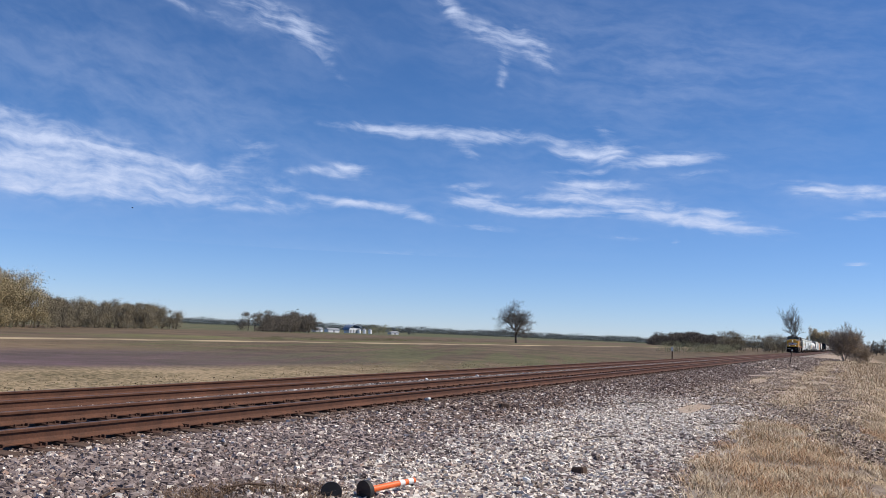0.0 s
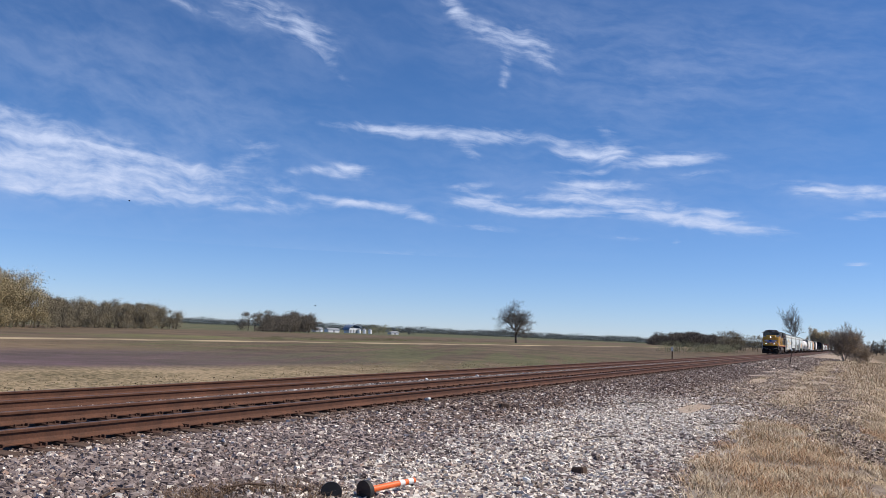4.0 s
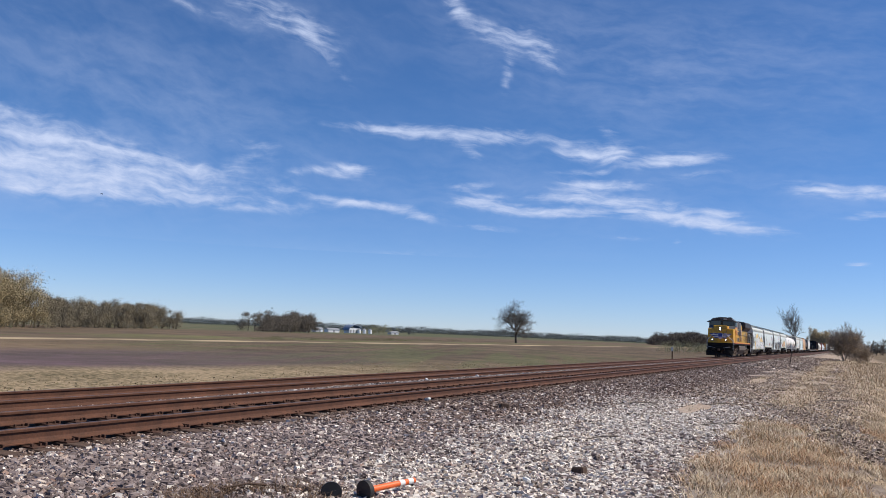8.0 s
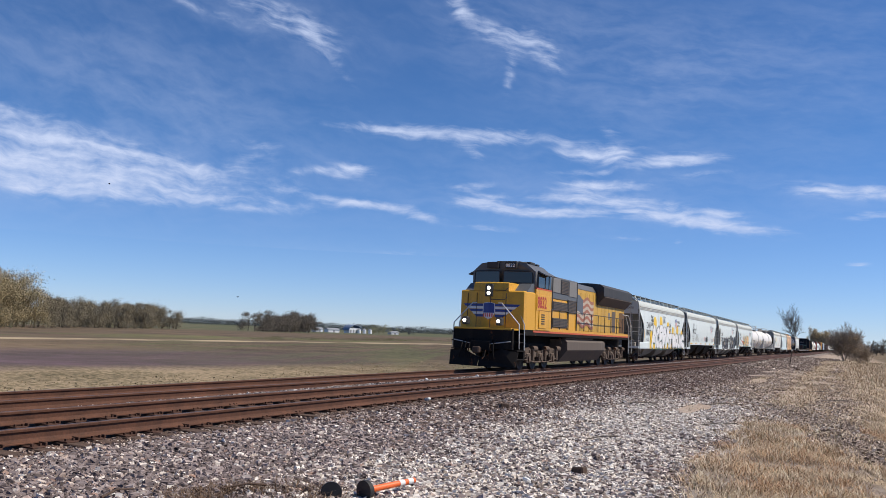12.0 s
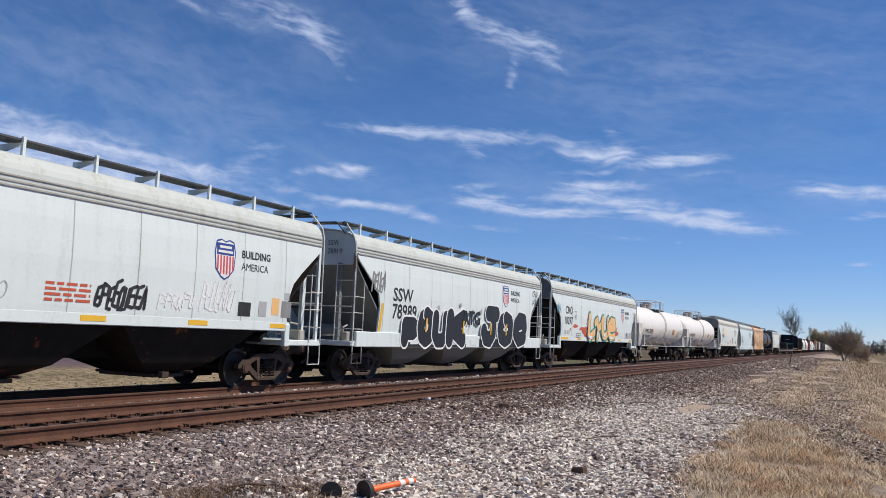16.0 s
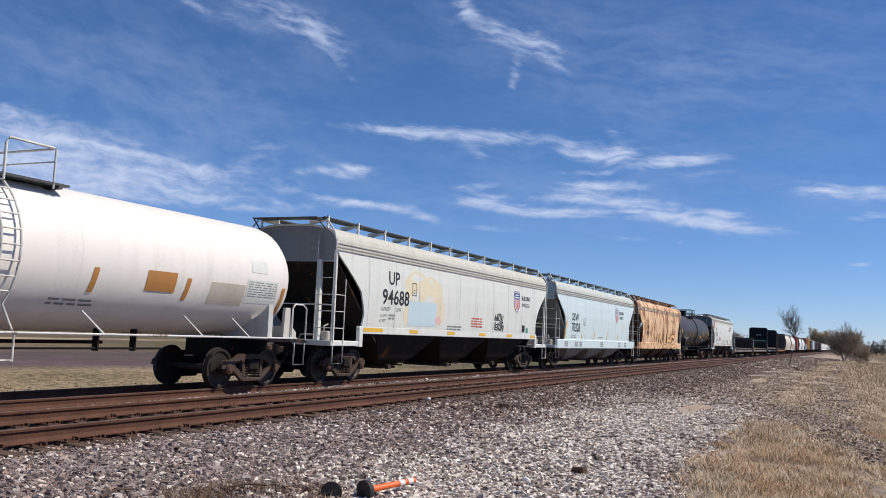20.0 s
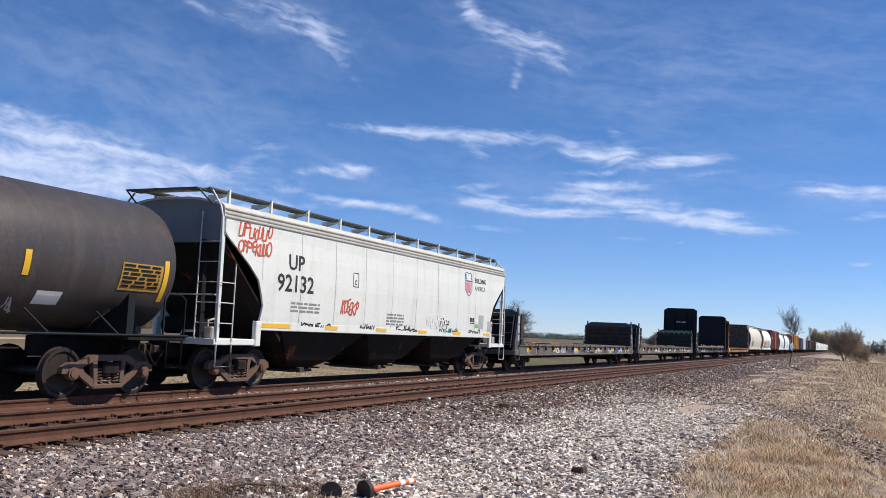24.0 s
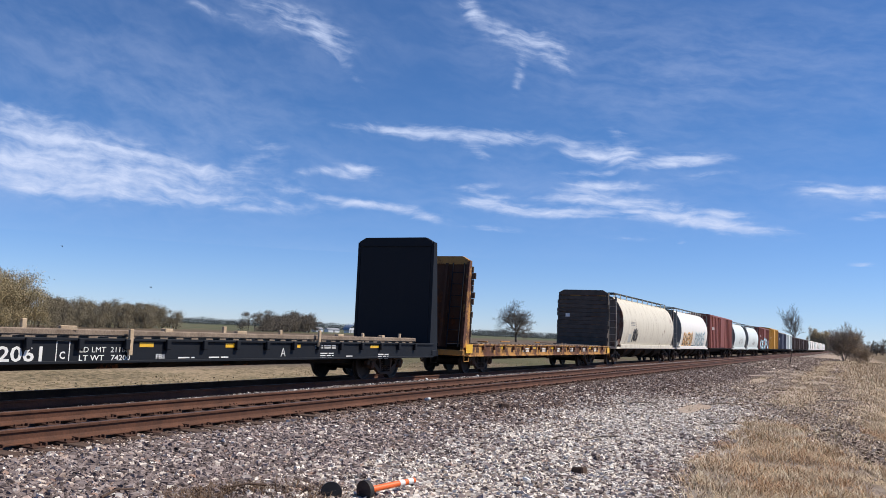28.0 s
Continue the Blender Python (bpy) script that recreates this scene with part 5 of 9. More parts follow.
    for k, (x, z, r) in enumerate(((-2.74, 2.31, 0.1), (0.2, 2.3, 0.1), (1.0, 2.34, 0.1), (-0.9, 2.5, 0.08), (5.0, 1.75, 0.16))):
        sk.blob(m, x, z, r, r, 0.04)
    part("graffiti", m, M["g_grey"], car)
    scrawl(car, sk, -7.3, -6.4, 2.6, 3.2, "small_text", 9, 1, 0.035), scrawl(car, sk, 6.85, 7.6, 2.85, 3.5, "text", 19, 2, 0.012)
    end_mark(car, xe, ["SSW", "78989"])

    L, mid = span(337.37, 356.53)
    car, sk, xe = hopper("pale grey covered hopper with teal and peach graffiti", L, "grey_hopper", mid, False, 3, "black_frame_and_shade", end_mat="slope_shade_grey")
    flat = Skin(lambda z: 1.605)
    lettering(car, sk, [("CMO", -6.84, -5.66, 2.68, 3.06), ("10297", -6.90, -5.61, 2.18, 2.54)])
    plate(car, sk, -5.28, 2.46)
    small_print(car, sk, [("LD LMT 221700 LB", -6.97, -5.97, 1.79, 1.88), ("LT WT", -6.98, -6.6, 1.68, 1.77)])
    stencils(car, sk, -6.5, 1.77, 0.4, 1, 11), stencils(car, sk, -4.9, 1.78, 0.8, 3, 12)
    shield(car, sk, 5.0, 3.0, 0.66)
    m = Mesh()
    for k, (x, z, rx, rz) in enumerate(((-5.05, 2.12, 0.42, 0.09), (-3.3, 1.92, 0.65, 0.22), (-3.9, 2.0, 0.4, 0.1), (-2.9, 1.75, 0.5, 0.2), (3.1, 2.1, 0.5, 0.24), (3.5, 1.85, 0.45, 0.14), (-2.9, 2.5, 0.05, 0.1), (-3.0, 2.3, 0.05, 0.08), (2.8, 2.55, 0.06, 0.1), (-5.9, 1.95, 0.12, 0.06), (0.3, 2.65, 0.05, 0.05), (-1.3, 2.7, 0.05, 0.05))):
        sk.blob(m, x, z, rx, rz, 0.005 + 0.0004 * k, 14, 0.25, k)
    part("graffiti", m, M["g_red"], car, "rust-red sprayed splashes")
    throw_up(car, flat, [("L", -3.0, -1.4, 1.38, 2.9), ("Y", -1.65, 0.2, 1.4, 2.72), ("U", -0.1, 1.45, 1.5, 2.85), ("E", 1.2, 3.05, 1.4, 2.8)], "g_peach", "g_teal", 0.2, 0.085)
    m = Mesh()
    for k, (x0, z0, x1, z1) in enumerate(((-2.75, 1.62, -2.0, 1.56), (-1.1, 1.62, -0.95, 2.0), (0.3, 1.75, 0.8, 1.72), (1.6, 1.62, 2.5, 1.6))):
        flat.stroke(m, [(x0, z0), (x1, z1)], 0.07, 0.034 + 0.0004 * k)
    tagged(part("graffiti", m, M["g_white"], car, "white highlights inside the letters"), kind="stuff")
    scrawl(car, sk, -8.3, -7.5, 2.65, 3.2, "g_blue", 15, 1, 0.018), scrawl(car, sk, 7.7, 8.5, 2.75, 3.35, "small_text", 16, 2, 0.012), scrawl(car, sk, -5.2, -4.2, 1.42, 1.58, "text", 17, 1, 0.012)
    for k, x in enumerate((4.6, 5.9, 6.7)):
        patch(car, sk, x, x + 0.6, 1.62, 1.98, "g_grey" if k else "cream_hopper", lift=0.008)
    patch(car, sk, 6.05, 6.2, 1.75, 1.9, "text", "placard", 0.012)
    end_mark(car, xe, ["CMO", "10297"])

    L, mid = span(394.95, 414.25)
    car, sk, xe = hopper("off-white covered hopper with faded yellow and blue patches", L, "cream_hopper", mid, False, 3, "black_frame_and_shade", end_mat="slope_shade_grey")
    lettering(car, sk, [("UP", -6.11, -5.43, 2.87, 3.26), ("94688", -6.48, -4.77, 2.28, 2.72)])
    plate(car, sk, -4.57, 2.62)
    M["pale_yellow"] = paint("faded_pale_yellow_patch", (0.76, 0.69, 0.5), 0.6, 0.15)
    M["pale_blue"] = paint("faded_pale_blue_patch", (0.55, 0.69, 0.76), 0.6, 0.15)
    M["pale_pink"] = paint("faded_pink_patch", (0.78, 0.5, 0.47), 0.6, 0.15)
    m = Mesh()
    for k, (x, z, rx, rz) in enumerate(((-4.2, 2.9, 0.85, 0.5), (-3.2, 2.75, 0.9, 0.55), (-2.6, 2.2, 0.5, 0.5), (-4.7, 2.0, 0.4, 0.35))):
        sk.blob(m, x, z, rx, rz, 0.0025 + 0.0003 * k, 30, 0.06, k)
    part("paint_patch", m, M["pale_yellow"], car, "faded yellow overspray")
    patch(car, sk, -4.77, -2.72, 1.68, 2.46, "pale_blue", lift=0.005)
    m = Mesh()
    sk.blob(m, -2.57, 1.9, 0.24, 0.13, 0.006, 16, 0.2, 3)
    part("paint_patch", m, M["pale_pink"], car)
    small_print(car, sk, [("CAPACITY", -6.54, -5.95, 2.08, 2.19), ("CU FT", -5.6, -5.27, 2.08, 2.19), ("LD LMT", -6.56, -6.15, 1.89, 1.98), ("LT WT", -6.58, -6.2, 1.74, 1.83), ("CH-110-012", -4.9, -4.0, 1.43, 1.54)])
    stencils(car, sk, -6.05, 1.98, 0.4, 2, 22), stencils(car, sk, -1.8, 1.75, 1.2, 2, 23), stencils(car, sk, 0.28, 2.09, 1.05, 4, 24, "g_red")
    scrawl(car, sk, 2.5, 3.6, 1.66, 2.32, "text", 25, 2, 0.022)
    shield(car, sk, 5.02, 2.92, 0.68)
    patch(car, sk, 5.75, 6.1, 1.66, 1.95, "text", "placard"), patch(car, sk, 6.25, 6.5, 1.64, 1.84, "g_green", "placard")
    end_mark(car, xe, ["UP", "94688"])

    L, mid = span(414.57, 432.13)
    car, sk, xe = hopper("clean pale blue-grey covered hopper with deep side sill", L, "cool_hopper", mid, True, 3, "slope_shade_grey")
    lettering(car, sk, [("SSW", -5.69, -4.54, 2.39, 2.75), ("70328", -5.71, -4.27, 1.84, 2.27)])
    plate(car, sk, -3.62, 2.18)
    small_print(car, sk, [("LD LMT", -5.78, -5.35, 1.6, 1.68), ("LT WT", -5.78, -5.4, 1.5, 1.58)])
    stencils(car, sk, -5.3, 1.68, 0.4, 2, 31)
    patch(car, sk, -6.82, -6.68, 1.46, 2.34, "yellow", "reflector_strip", slant=0.14)
    for x in (-3.9, -1.44, 1.28, 3.75):
        patch(car, sk, x, x + 0.1, 1.46, 1.88, "yellow", "reflector_strip", slant=0.07)
    shield(car, sk, 3.55, 2.94, 0.7)
    stencils(car, sk, -0.6, 1.62, 1.0, 1, 32)
    st = Skin(lambda z: 1.605)
    for k, x in enumerate((-6.9, -5.2, -4.4, -0.2, 3.9, 5.4)):
        stencils(car, st, x, 1.34, 0.55, 3, 33 + k)
    end_mark(car, xe, ["SSW", "70328"])

    L, mid = span(432.2, 449.4)
    car, sk, xe = hopper("rust-streaked orange covered hopper with black graffiti", L, "rust_hopper", mid, True, 3, "bogie")
    marks(car, sk, -xe + 2.60, [("SSW", 0.1), ("70128", 0)], 2.4, 0.3, 0.4)
    throw_up(car, Skin(lambda z: 1.605), [("N", -1.2, 0.6, 1.05, 2.1), ("U", 0.4, 1.9, 1.05, 2.15), ("H", 1.8, 3.3, 1.05, 2.2), ("C", 3.2, 4.7, 1.05, 2.1)], "g_peach", "g_black", 0.12, 0.05)
    stencils(car, sk, 3.6, 3.2, 1.2, 2, 42, "text")

    L, mid = span(466.6, 485.3)
    car, sk, xe = hopper("white covered hopper with small graffiti along its foot", L, "cream_hopper", mid, False, 3, "black_frame_and_shade", end_mat="slope_shade_grey", e=3.87)
    lettering(car, sk, [("UP", -6.23, -5.56, 2.89, 3.26), ("92132", -6.68, -5.12, 2.35, 2.76)])
    plate(car, sk, -3.15, 2.66)
    stencils(car, sk, -xe + 2.6, 2.1, 1.3, 3, 51), stencils(car, sk, -1.1, 2.0, 1.1, 4, 52)
    scrawl(car, sk, -8.3, -7.0, 3.1, 3.82, "g_red", 53, 2, 0.024), scrawl(car, sk, -3.8, -2.8, 1.86, 2.3, "g_red", 54, 1, 0.026)
    for k, (x, w, mt) in enumerate(((-5.6, 1.5, "text"), (-2.7, 0.9, "text"), (-0.6, 1.6, "text"), (3.4, 0.9, "text"), (2.6, 1.0, "g_teal"), (5.1, 1.1, "text"))):
        scrawl(car, sk, x, x + w, 1.42, 1.62, mt, 60 + k, 1, 0.024)
    scrawl(car, sk, 1.6, 3.2, 1.65, 2.05, "g_white", 67, 1, 0.03), scrawl(car, sk, 2.6, 3.5, 1.65, 2.0, "text", 68, 1, 0.022)
    shield(car, sk, 5.0, 3.3, 0.66)
    patch(car, sk, 6.0, 6.5, 1.7, 2.2, "g_grey"), patch(car, sk, 6.9, 7.4, 1.6, 2.0, "g_grey"), patch(car, sk, 5.16, 5.62, 1.84, 2.12, "white", "placard"), patch(car, sk, 5.19, 5.38, 1.93, 2.09, "text", "placard", 0.006), patch(car, sk, 5.41, 5.59, 1.93, 2.09, "text", "placard", 0.006), patch(car, sk, 5.19, 5.59, 1.87, 1.91, "text", "placard", 0.006), patch(car, sk, 5.7, 5.98, 1.73, 1.86, "leaf_green", "placard"), patch(car, sk, 5.75, 6.0, 1.9, 2.05, "g_white"), patch(car, sk, 7.28, 7.42, 1.8, 1.88, "g_red", "placard")
    end_mark(car, xe, ["UP", "92132"])

    # cars further back
    L, mid = span(579.5, 599.9)
    car, sk, xe = barrel_hopper("weathered cream round-sided covered hopper with dark ends", L, "tan_hopper", mid, "slate")
    scrawl(car, sk, -5.6, -4.2, 1.45, 2.3, "text", 71, 1, 0.05)
    patch(car, sk, -6.6, -5.9, 1.4, 1.9, "soft_seam")
    stencils(car, sk, -6.3, 2.7, 1.2, 3, 72)
    L, mid = span(599.9, 618.0)
    car, sk, xe = barrel_hopper("white round-sided covered hopper with brown and blue-grey graffiti along its foot", L, "white_tank", mid, "slope_shade_grey")
    graffiti(car, sk, -6.0, -1.2, 1.4, 0.95, 7, [("g_peach", 0.16, 0.008), ("text", 0.05, 0.011)], 73)
    graffiti(car, sk, 0.2, 5.8, 1.4, 1.05, 8, [("cool_hopper", 0.17, 0.008), ("shield_grey_blue", 0.06, 0.011)], 74)
    patch(car, sk, -6.2, 5.9, 1.28, 1.36, "dusk_teal")
    for a, b in ((637.1, 652.8), (652.8, 670.7)):
        L, mid = span(a, b)
        car, sk, xe = barrel_hopper("light grey round-sided covered hopper with sprayed scrawls", L, "grey_hopper", mid, "slope_shade_grey", 3)
        tag(car, sk, -1.5, 1.6, 4.0, 1.0, "small_text", int(a), 0.05)
    for k in range(12):
        L, mid = span(850.3 + 18.4 * k, 868.7 + 18.4 * k)
        hopper("white covered hopper far back in the train", L, "white_tank" if k % 3 else "grey_hopper", mid, True, 2, "slope_shade_grey", near=False, boards=False)


build_hoppers()


# ---- tank cars ----
M["shield_grey"] = paint("dusty_beige_end_shield", (0.60, 0.57, 0.51), 0.6, 0.3)


def tank_car(label, L, mid, mat, stripe, trim, words, text, seed, deco):
    car = thing("tank_car", label, "tank car", GROUP)
    CARS.append((car, mid))
    dark = mat == "black_tank"
    R, zc, h = 1.385, 2.61, L / 2 - (0.7 if dark else 1.2)
    hb, lx = L / 2 - 1.85, -0.2 if dark else 0.1
    skin = Skin(lambda z: math.sqrt(max(0.04, R * R - (z - zc) ** 2)))
    n, rings = 40, []
    for x, r in ((-h - 0.62, 0.02), (-h - 0.6, 0.42), (-h - 0.5, 0.82), (-h - 0.34, 1.12), (-h - 0.15, 1.28), (-h, 1.36), (-h + 0.15, R), (-3.2, R), (0, R), (3.2, R), (h - 0.15, R), (h, 1.36), (h + 0.15, 1.28), (h + 0.34, 1.12), (h + 0.5, 0.82), (h + 0.6, 0.42), (h + 0.62, 0.02)):
        if dark and abs(x) > h - 0.2:
            x = math.copysign(h + (abs(x) - h) * 0.45, x)
        rings.append([(x, r * math.cos(2 * math.pi * k / n), zc + r * math.sin(2 * math.pi * k / n)) for k in range(n)])
    part("tank_shell", Mesh().loft(rings, True, True), M[mat], car)
    for x in (-4.6, -1.9, 1.9, 4.6):
        ring = [[(x + d, (R + 0.003) * math.cos(2 * math.pi * k / n), zc + (R + 0.003) * math.sin(2 * math.pi * k / n)) for k in range(n)] for d in (-0.015, 0.015)]
        part("weld_ring", Mesh().loft(ring, True, True, False), M[mat], car)
    top = zc + R
    mx = 0.5 if dark else 0.1
    dome = part("manway", Mesh().tube([(mx, 0, top - 0.06), (mx, 0, top + 0.42)], 0.36, 20), M["seam"] if mat != "black_tank" else M["black_car"], car, "round valve housing")
    part("manway_lid", Mesh().tube([(mx, 0, top + 0.42), (mx, 0, top + 0.48)], 0.39, 20), M[trim], dome)
    v = Mesh().tube([(-0.75, 0.1, top - 0.05), (-0.75, 0.1, top + 0.25)], 0.22, 12).tube([(-0.75, 0.1, top + 0.25), (-0.75, 0.1, top + 0.33)], 0.26, 12)
    for k in range(5):
        v.tube([(-0.75 + 0.2 * math.cos(k * 1.26), 0.1 + 0.2 * math.sin(k * 1.26), top + 0.3), (-0.75 + 0.2 * math.cos(k * 1.26), 0.1 + 0.2 * math.sin(k * 1.26), top + 0.42)], 0.02, 5)
    if dark:
        v = Mesh().tube([(1.2, 0.1, top - 0.05), (1.2, 0.1, top + 0.15)], 0.12, 10)
    part("valve", v, M["seam"] if mat != "black_tank" else M["black_car"], car)
    pf = Mesh()
    for s in (-1, 1):
        pf.box(-1.4, 1.8, min(s * 0.5, s * 1.0), max(s * 0.5, s * 1.0), top - 0.12, top - 0.08)
    for x in (-1.2, 0.0, 1.6):
        pf.box(x - 0.04, x + 0.04, -1.0, 1.0, top - 0.18, top - 0.12)
    part("platform", pf, M["grate"], car, "grated top platform")
    # two railed ends round the platform, open between them for the ladder
    a, b, c, d = (-1.5, -0.05, 0.4, 1.45) if not dark else (-1.3, -0.5, 0.05, 1.45)
    for x0, x1 in ((b, a), (c, d)):
        z = top + 0.54
        q = (x1 - x0) * 0.06
        rl = Mesh().tube([(x0, -1.0, top - 0.2), (x0, -1.0, z - 0.1), (x0 + q, -1.0, z), (x1 - q, -1.0, z), (x1, -0.9, z), (x1, 0.9, z), (x1 - q, 1.0, z), (x0 + q, 1.0, z), (x0, 1.0, z - 0.1), (x0, 1.0, top - 0.2)], 0.026, 6)
        for y in (-1.0, 1.0):
            rl.tube([(x1, y * 0.98, z), (x1, y * 0.98, top - 0.2)], 0.022, 5)
        rl.tube([(x1, -0.95, top + 0.3), (x1, 0.95, top + 0.3)], 0.016, 5)
        part("guard_rail", rl, M[trim], car)
    for s in (-1, 1):
        # curved ladder down the shell
        arc = [(math.pi * 0.30 - math.pi * 0.52 * k / 9) for k in range(10)]
        lad = Mesh()
        for x in (lx, lx + 0.38):
            lad.tube([(x, s * (R + 0.1) * math.cos(a), zc + (R + 0.1) * math.sin(a)) for a in arc] + [(x, s * 1.5, 1.15), (x, s * 1.5, 0.72)], 0.022, 5)
        for a in arc:
            lad.tube([(lx, s * (R + 0.1) * math.cos(a), zc + (R + 0.1) * math.sin(a)), (lx + 0.38, s * (R + 0.1) * math.cos(a), zc + (R + 0.1) * math.sin(a))], 0.016, 5)
        lad.tube([(lx, s * 1.5, 0.74), (lx + 0.38, s * 1.5, 0.74)], 0.02, 5)
        part("ladder", lad, M[trim], car)
        hr = Mesh().tube([(-h - 0.3, s * 1.52, 1.2), (h + 0.3, s * 1.52, 1.2)], 0.026, 6)
        for x in (-h + 1.6, -h + 3.2, -2.2, 2.4, h - 3.2, h - 1.6):
            hr.tube([(x, s * 1.52, 1.2), (x - 0.28, s * 1.2, 1.62)], 0.022, 5)
        part("side_handrail", hr, M[trim], car, "thin side handrail with slanted brackets")
    for s in (-1, 1):
        x = s * (hb - 0.15)
        sad = Mesh().prism([(-1.5, 1.16), (1.5, 1.16), (1.5, 2.0), (1.25, 1.75), (0.6, 1.42), (-0.6, 1.42), (-1.25, 1.75), (-1.5, 2.0)], 0, x - 0.09, x + 0.09)
        part("saddle", sad, M[trim], car)
        end = Mesh().box(min(s * (hb - 1.0), s * (L / 2 - 0.45)), max(s * (hb - 1.0), s * (L / 2 - 0.45)), -0.32, 0.32, 0.74, 1.12, 0.02)
        end.box(min(s * (hb - 0.2), s * (L / 2 - 0.45)), max(s * (hb - 0.2), s * (L / 2 - 0.45)), -1.52, 1.52, 1.1, 1.18, 0.01)
        part("stub_sill", end, M["black_frame_and_shade"], car)
        xs = s * (L / 2 - (0.85 if dark or s > 0 else 0.5))
        hs = Mesh().prism([(-1.38, 1.18), (1.38, 1.18), (1.38, 2.7), (-1.38, 2.7)], 0, xs - 0.02, xs + 0.02) if mat != "black_tank" else Mesh().box(xs - 0.1, xs + 0.1, -0.6, 0.6, 1.18, 1.5, 0.02)
        if mat != "black_tank":
            for q in (-1, 1):
                hs.prism([(xs, 1.18), (xs - s * 0.45, 1.18), (xs - s * 1.1, 2.0), (xs - s * 1.1, 2.7), (xs, 2.7)], 1, q * 1.4 - 0.02, q * 1.4 + 0.02)
        if s > 0 and mat != "black_tank":
            hs = Mesh().prism([(xs - 0.55, 1.18), (xs, 1.18), (xs, 1.35), (xs - 0.2, 1.5), (xs - 0.3, 1.95), (xs - 0.5, 1.95)], 1, -1.46, -1.38).prism([(xs - 0.55, 1.18), (xs, 1.18), (xs, 1.35), (xs - 0.2, 1.5), (xs - 0.3, 1.95), (xs - 0.5, 1.95)], 1, 1.38, 1.46).box(xs - 0.5, xs - 0.42, -1.4, 1.4, 1.18, 1.5)
        part("head_shield" if s < 0 or mat == "black_tank" else "tank_cradle", hs, M["shield_grey"] if mat != "black_tank" else M[mat], car, "grey steel end support" if mat != "black_tank" else "")
        g = Mesh().tube([(s * (L / 2 - 0.5), -1.5, 1.15), (s * (L / 2 - 0.5), -1.5, 1.95), (s * (L / 2 - 0.65), -1.5, 2.05), (s * (L / 2 - 1.0), -1.5, 2.05), (s * (L / 2 - 1.1), -1.5, 1.95), (s * (L / 2 - 1.1), -1.5, 1.15)], 0.024, 6)
        g.tube([(s * (L / 2 - 0.55), -1.52, 1.1), (s * (L / 2 - 0.55), -1.52, 0.55), (s * (L / 2 - 1.0), -1.52, 0.55), (s * (L / 2 - 1.0), -1.52, 1.1)], 0.022, 5)
        part("end_handrail", g, M[trim], car)
        bogie(car, s * (hb - 0.15), dark)
        coupler(car, s * L / 2, s)
    u = Mesh().tube([(-4.0, 0.2, 1.0), (4.0, 0.2, 1.0)], 0.04, 6).tube([(-0.3, 0, 1.25), (-0.3, 0, 0.98)], 0.3, 12, 0.18).tube([(-5, -0.5, 0.9), (5, -0.5, 0.9)], 0.025, 5)
    for x in (-4.5, -2.2, 3.2, 4.2):
        u.box(x - 0.02, x + 0.02, -0.55, -0.4, 0.85, 1.3)
    part("brake_rigging", u, M["black_frame_and_shade"], car)
    w = Mesh()
    if dark:
        skin.fitted(w, words, -5.78, -3.3, 1.78, 2.06, 0.02, 0.008)
        small_print(car, skin, [("UNION TANK CAR CO", -5.68, -4.62, 2.14, 2.24), ("LD LMT 193600 LB", -5.4, -4.35, 1.62, 1.71), ("LT WT", -5.5, -5.1, 1.48, 1.56)], "g_grey")
    else:
        skin.text(w, words, -hb + 1.05, 2.12, 0.37, 0.008, 1.05, 0.008)
    part("reporting_mark", w, M[text], car, "bold reporting marks")
    st = Mesh()
    skin.bars(st, -4.2 if dark else -hb + 0.85, 1.7 if dark else 1.96, 0.7 if dark else 2.5, 2, 0.06, 0.05, seed)
    skin.bars(st, 2.2 if dark else 1.4, 1.83, 1.05, 2, 0.06 if dark else 0.04, 0.04, seed + 1)
    if not dark:
        skin.bars(st, 6.8, 2.5, 1.1, 7, 0.02, 0.035, seed + 2)
    tagged(part("stencil_line", st, M["small_text"] if mat != "black_tank" else M["g_grey"], car, "rows of small stencilled lettering"), kind="stuff")
    dark_strips = ((-7.5, 1.9, 2.7), (-3.1, 2.09, 2.53), (-1.42, 2.07, 2.53), (0.71, 2.1, 2.54), (4.26, 2.18, 2.62), (7.6, 1.88, 2.72))
    white_strips = ((-7.2, 1.7, 2.4), (-3.95, 1.97, 2.44), (-1.28, 1.97, 2.44), (2.15, 1.97, 2.44), (4.68, 1.95, 2.42), (8.08, 1.65, 2.42))
    for x, a, b in dark_strips if dark else white_strips:
        m = Mesh()
        skin.rect(m, x, x + 0.13, a, b, 0.007, 0.0 if dark else 0.04)
        part("reflector_strip", m, M[stripe], car, "upright coloured reflective strip")
    deco(car, skin, h)


def white_deco(car, sk, h):
    patch(car, sk, 3.56, 4.4, 2.09, 2.5, "orange_strip", "placard", 0.008)
    M.setdefault("buff", paint("buff_overpaint", (0.55, 0.50, 0.42), 0.6, 0.2))
    patch(car, sk, 5.5, 6.7, 1.92, 2.4, "buff", lift=0.004), patch(car, sk, 6.75, 7.95, 2.0, 2.55, "cream_hopper", lift=0.004), patch(car, sk, 6.9, 7.5, 2.72, 3.0, "cream_hopper", lift=0.004)
    patch(car, sk, -3.2, -2.5, 1.6, 1.85, "g_grey", lift=0.004), plate(car, sk, -h + 3.2, 2.02)
    tag(car, sk, -2.4, 1.6, 0.7, 0.35, "text", 91, 0.014)


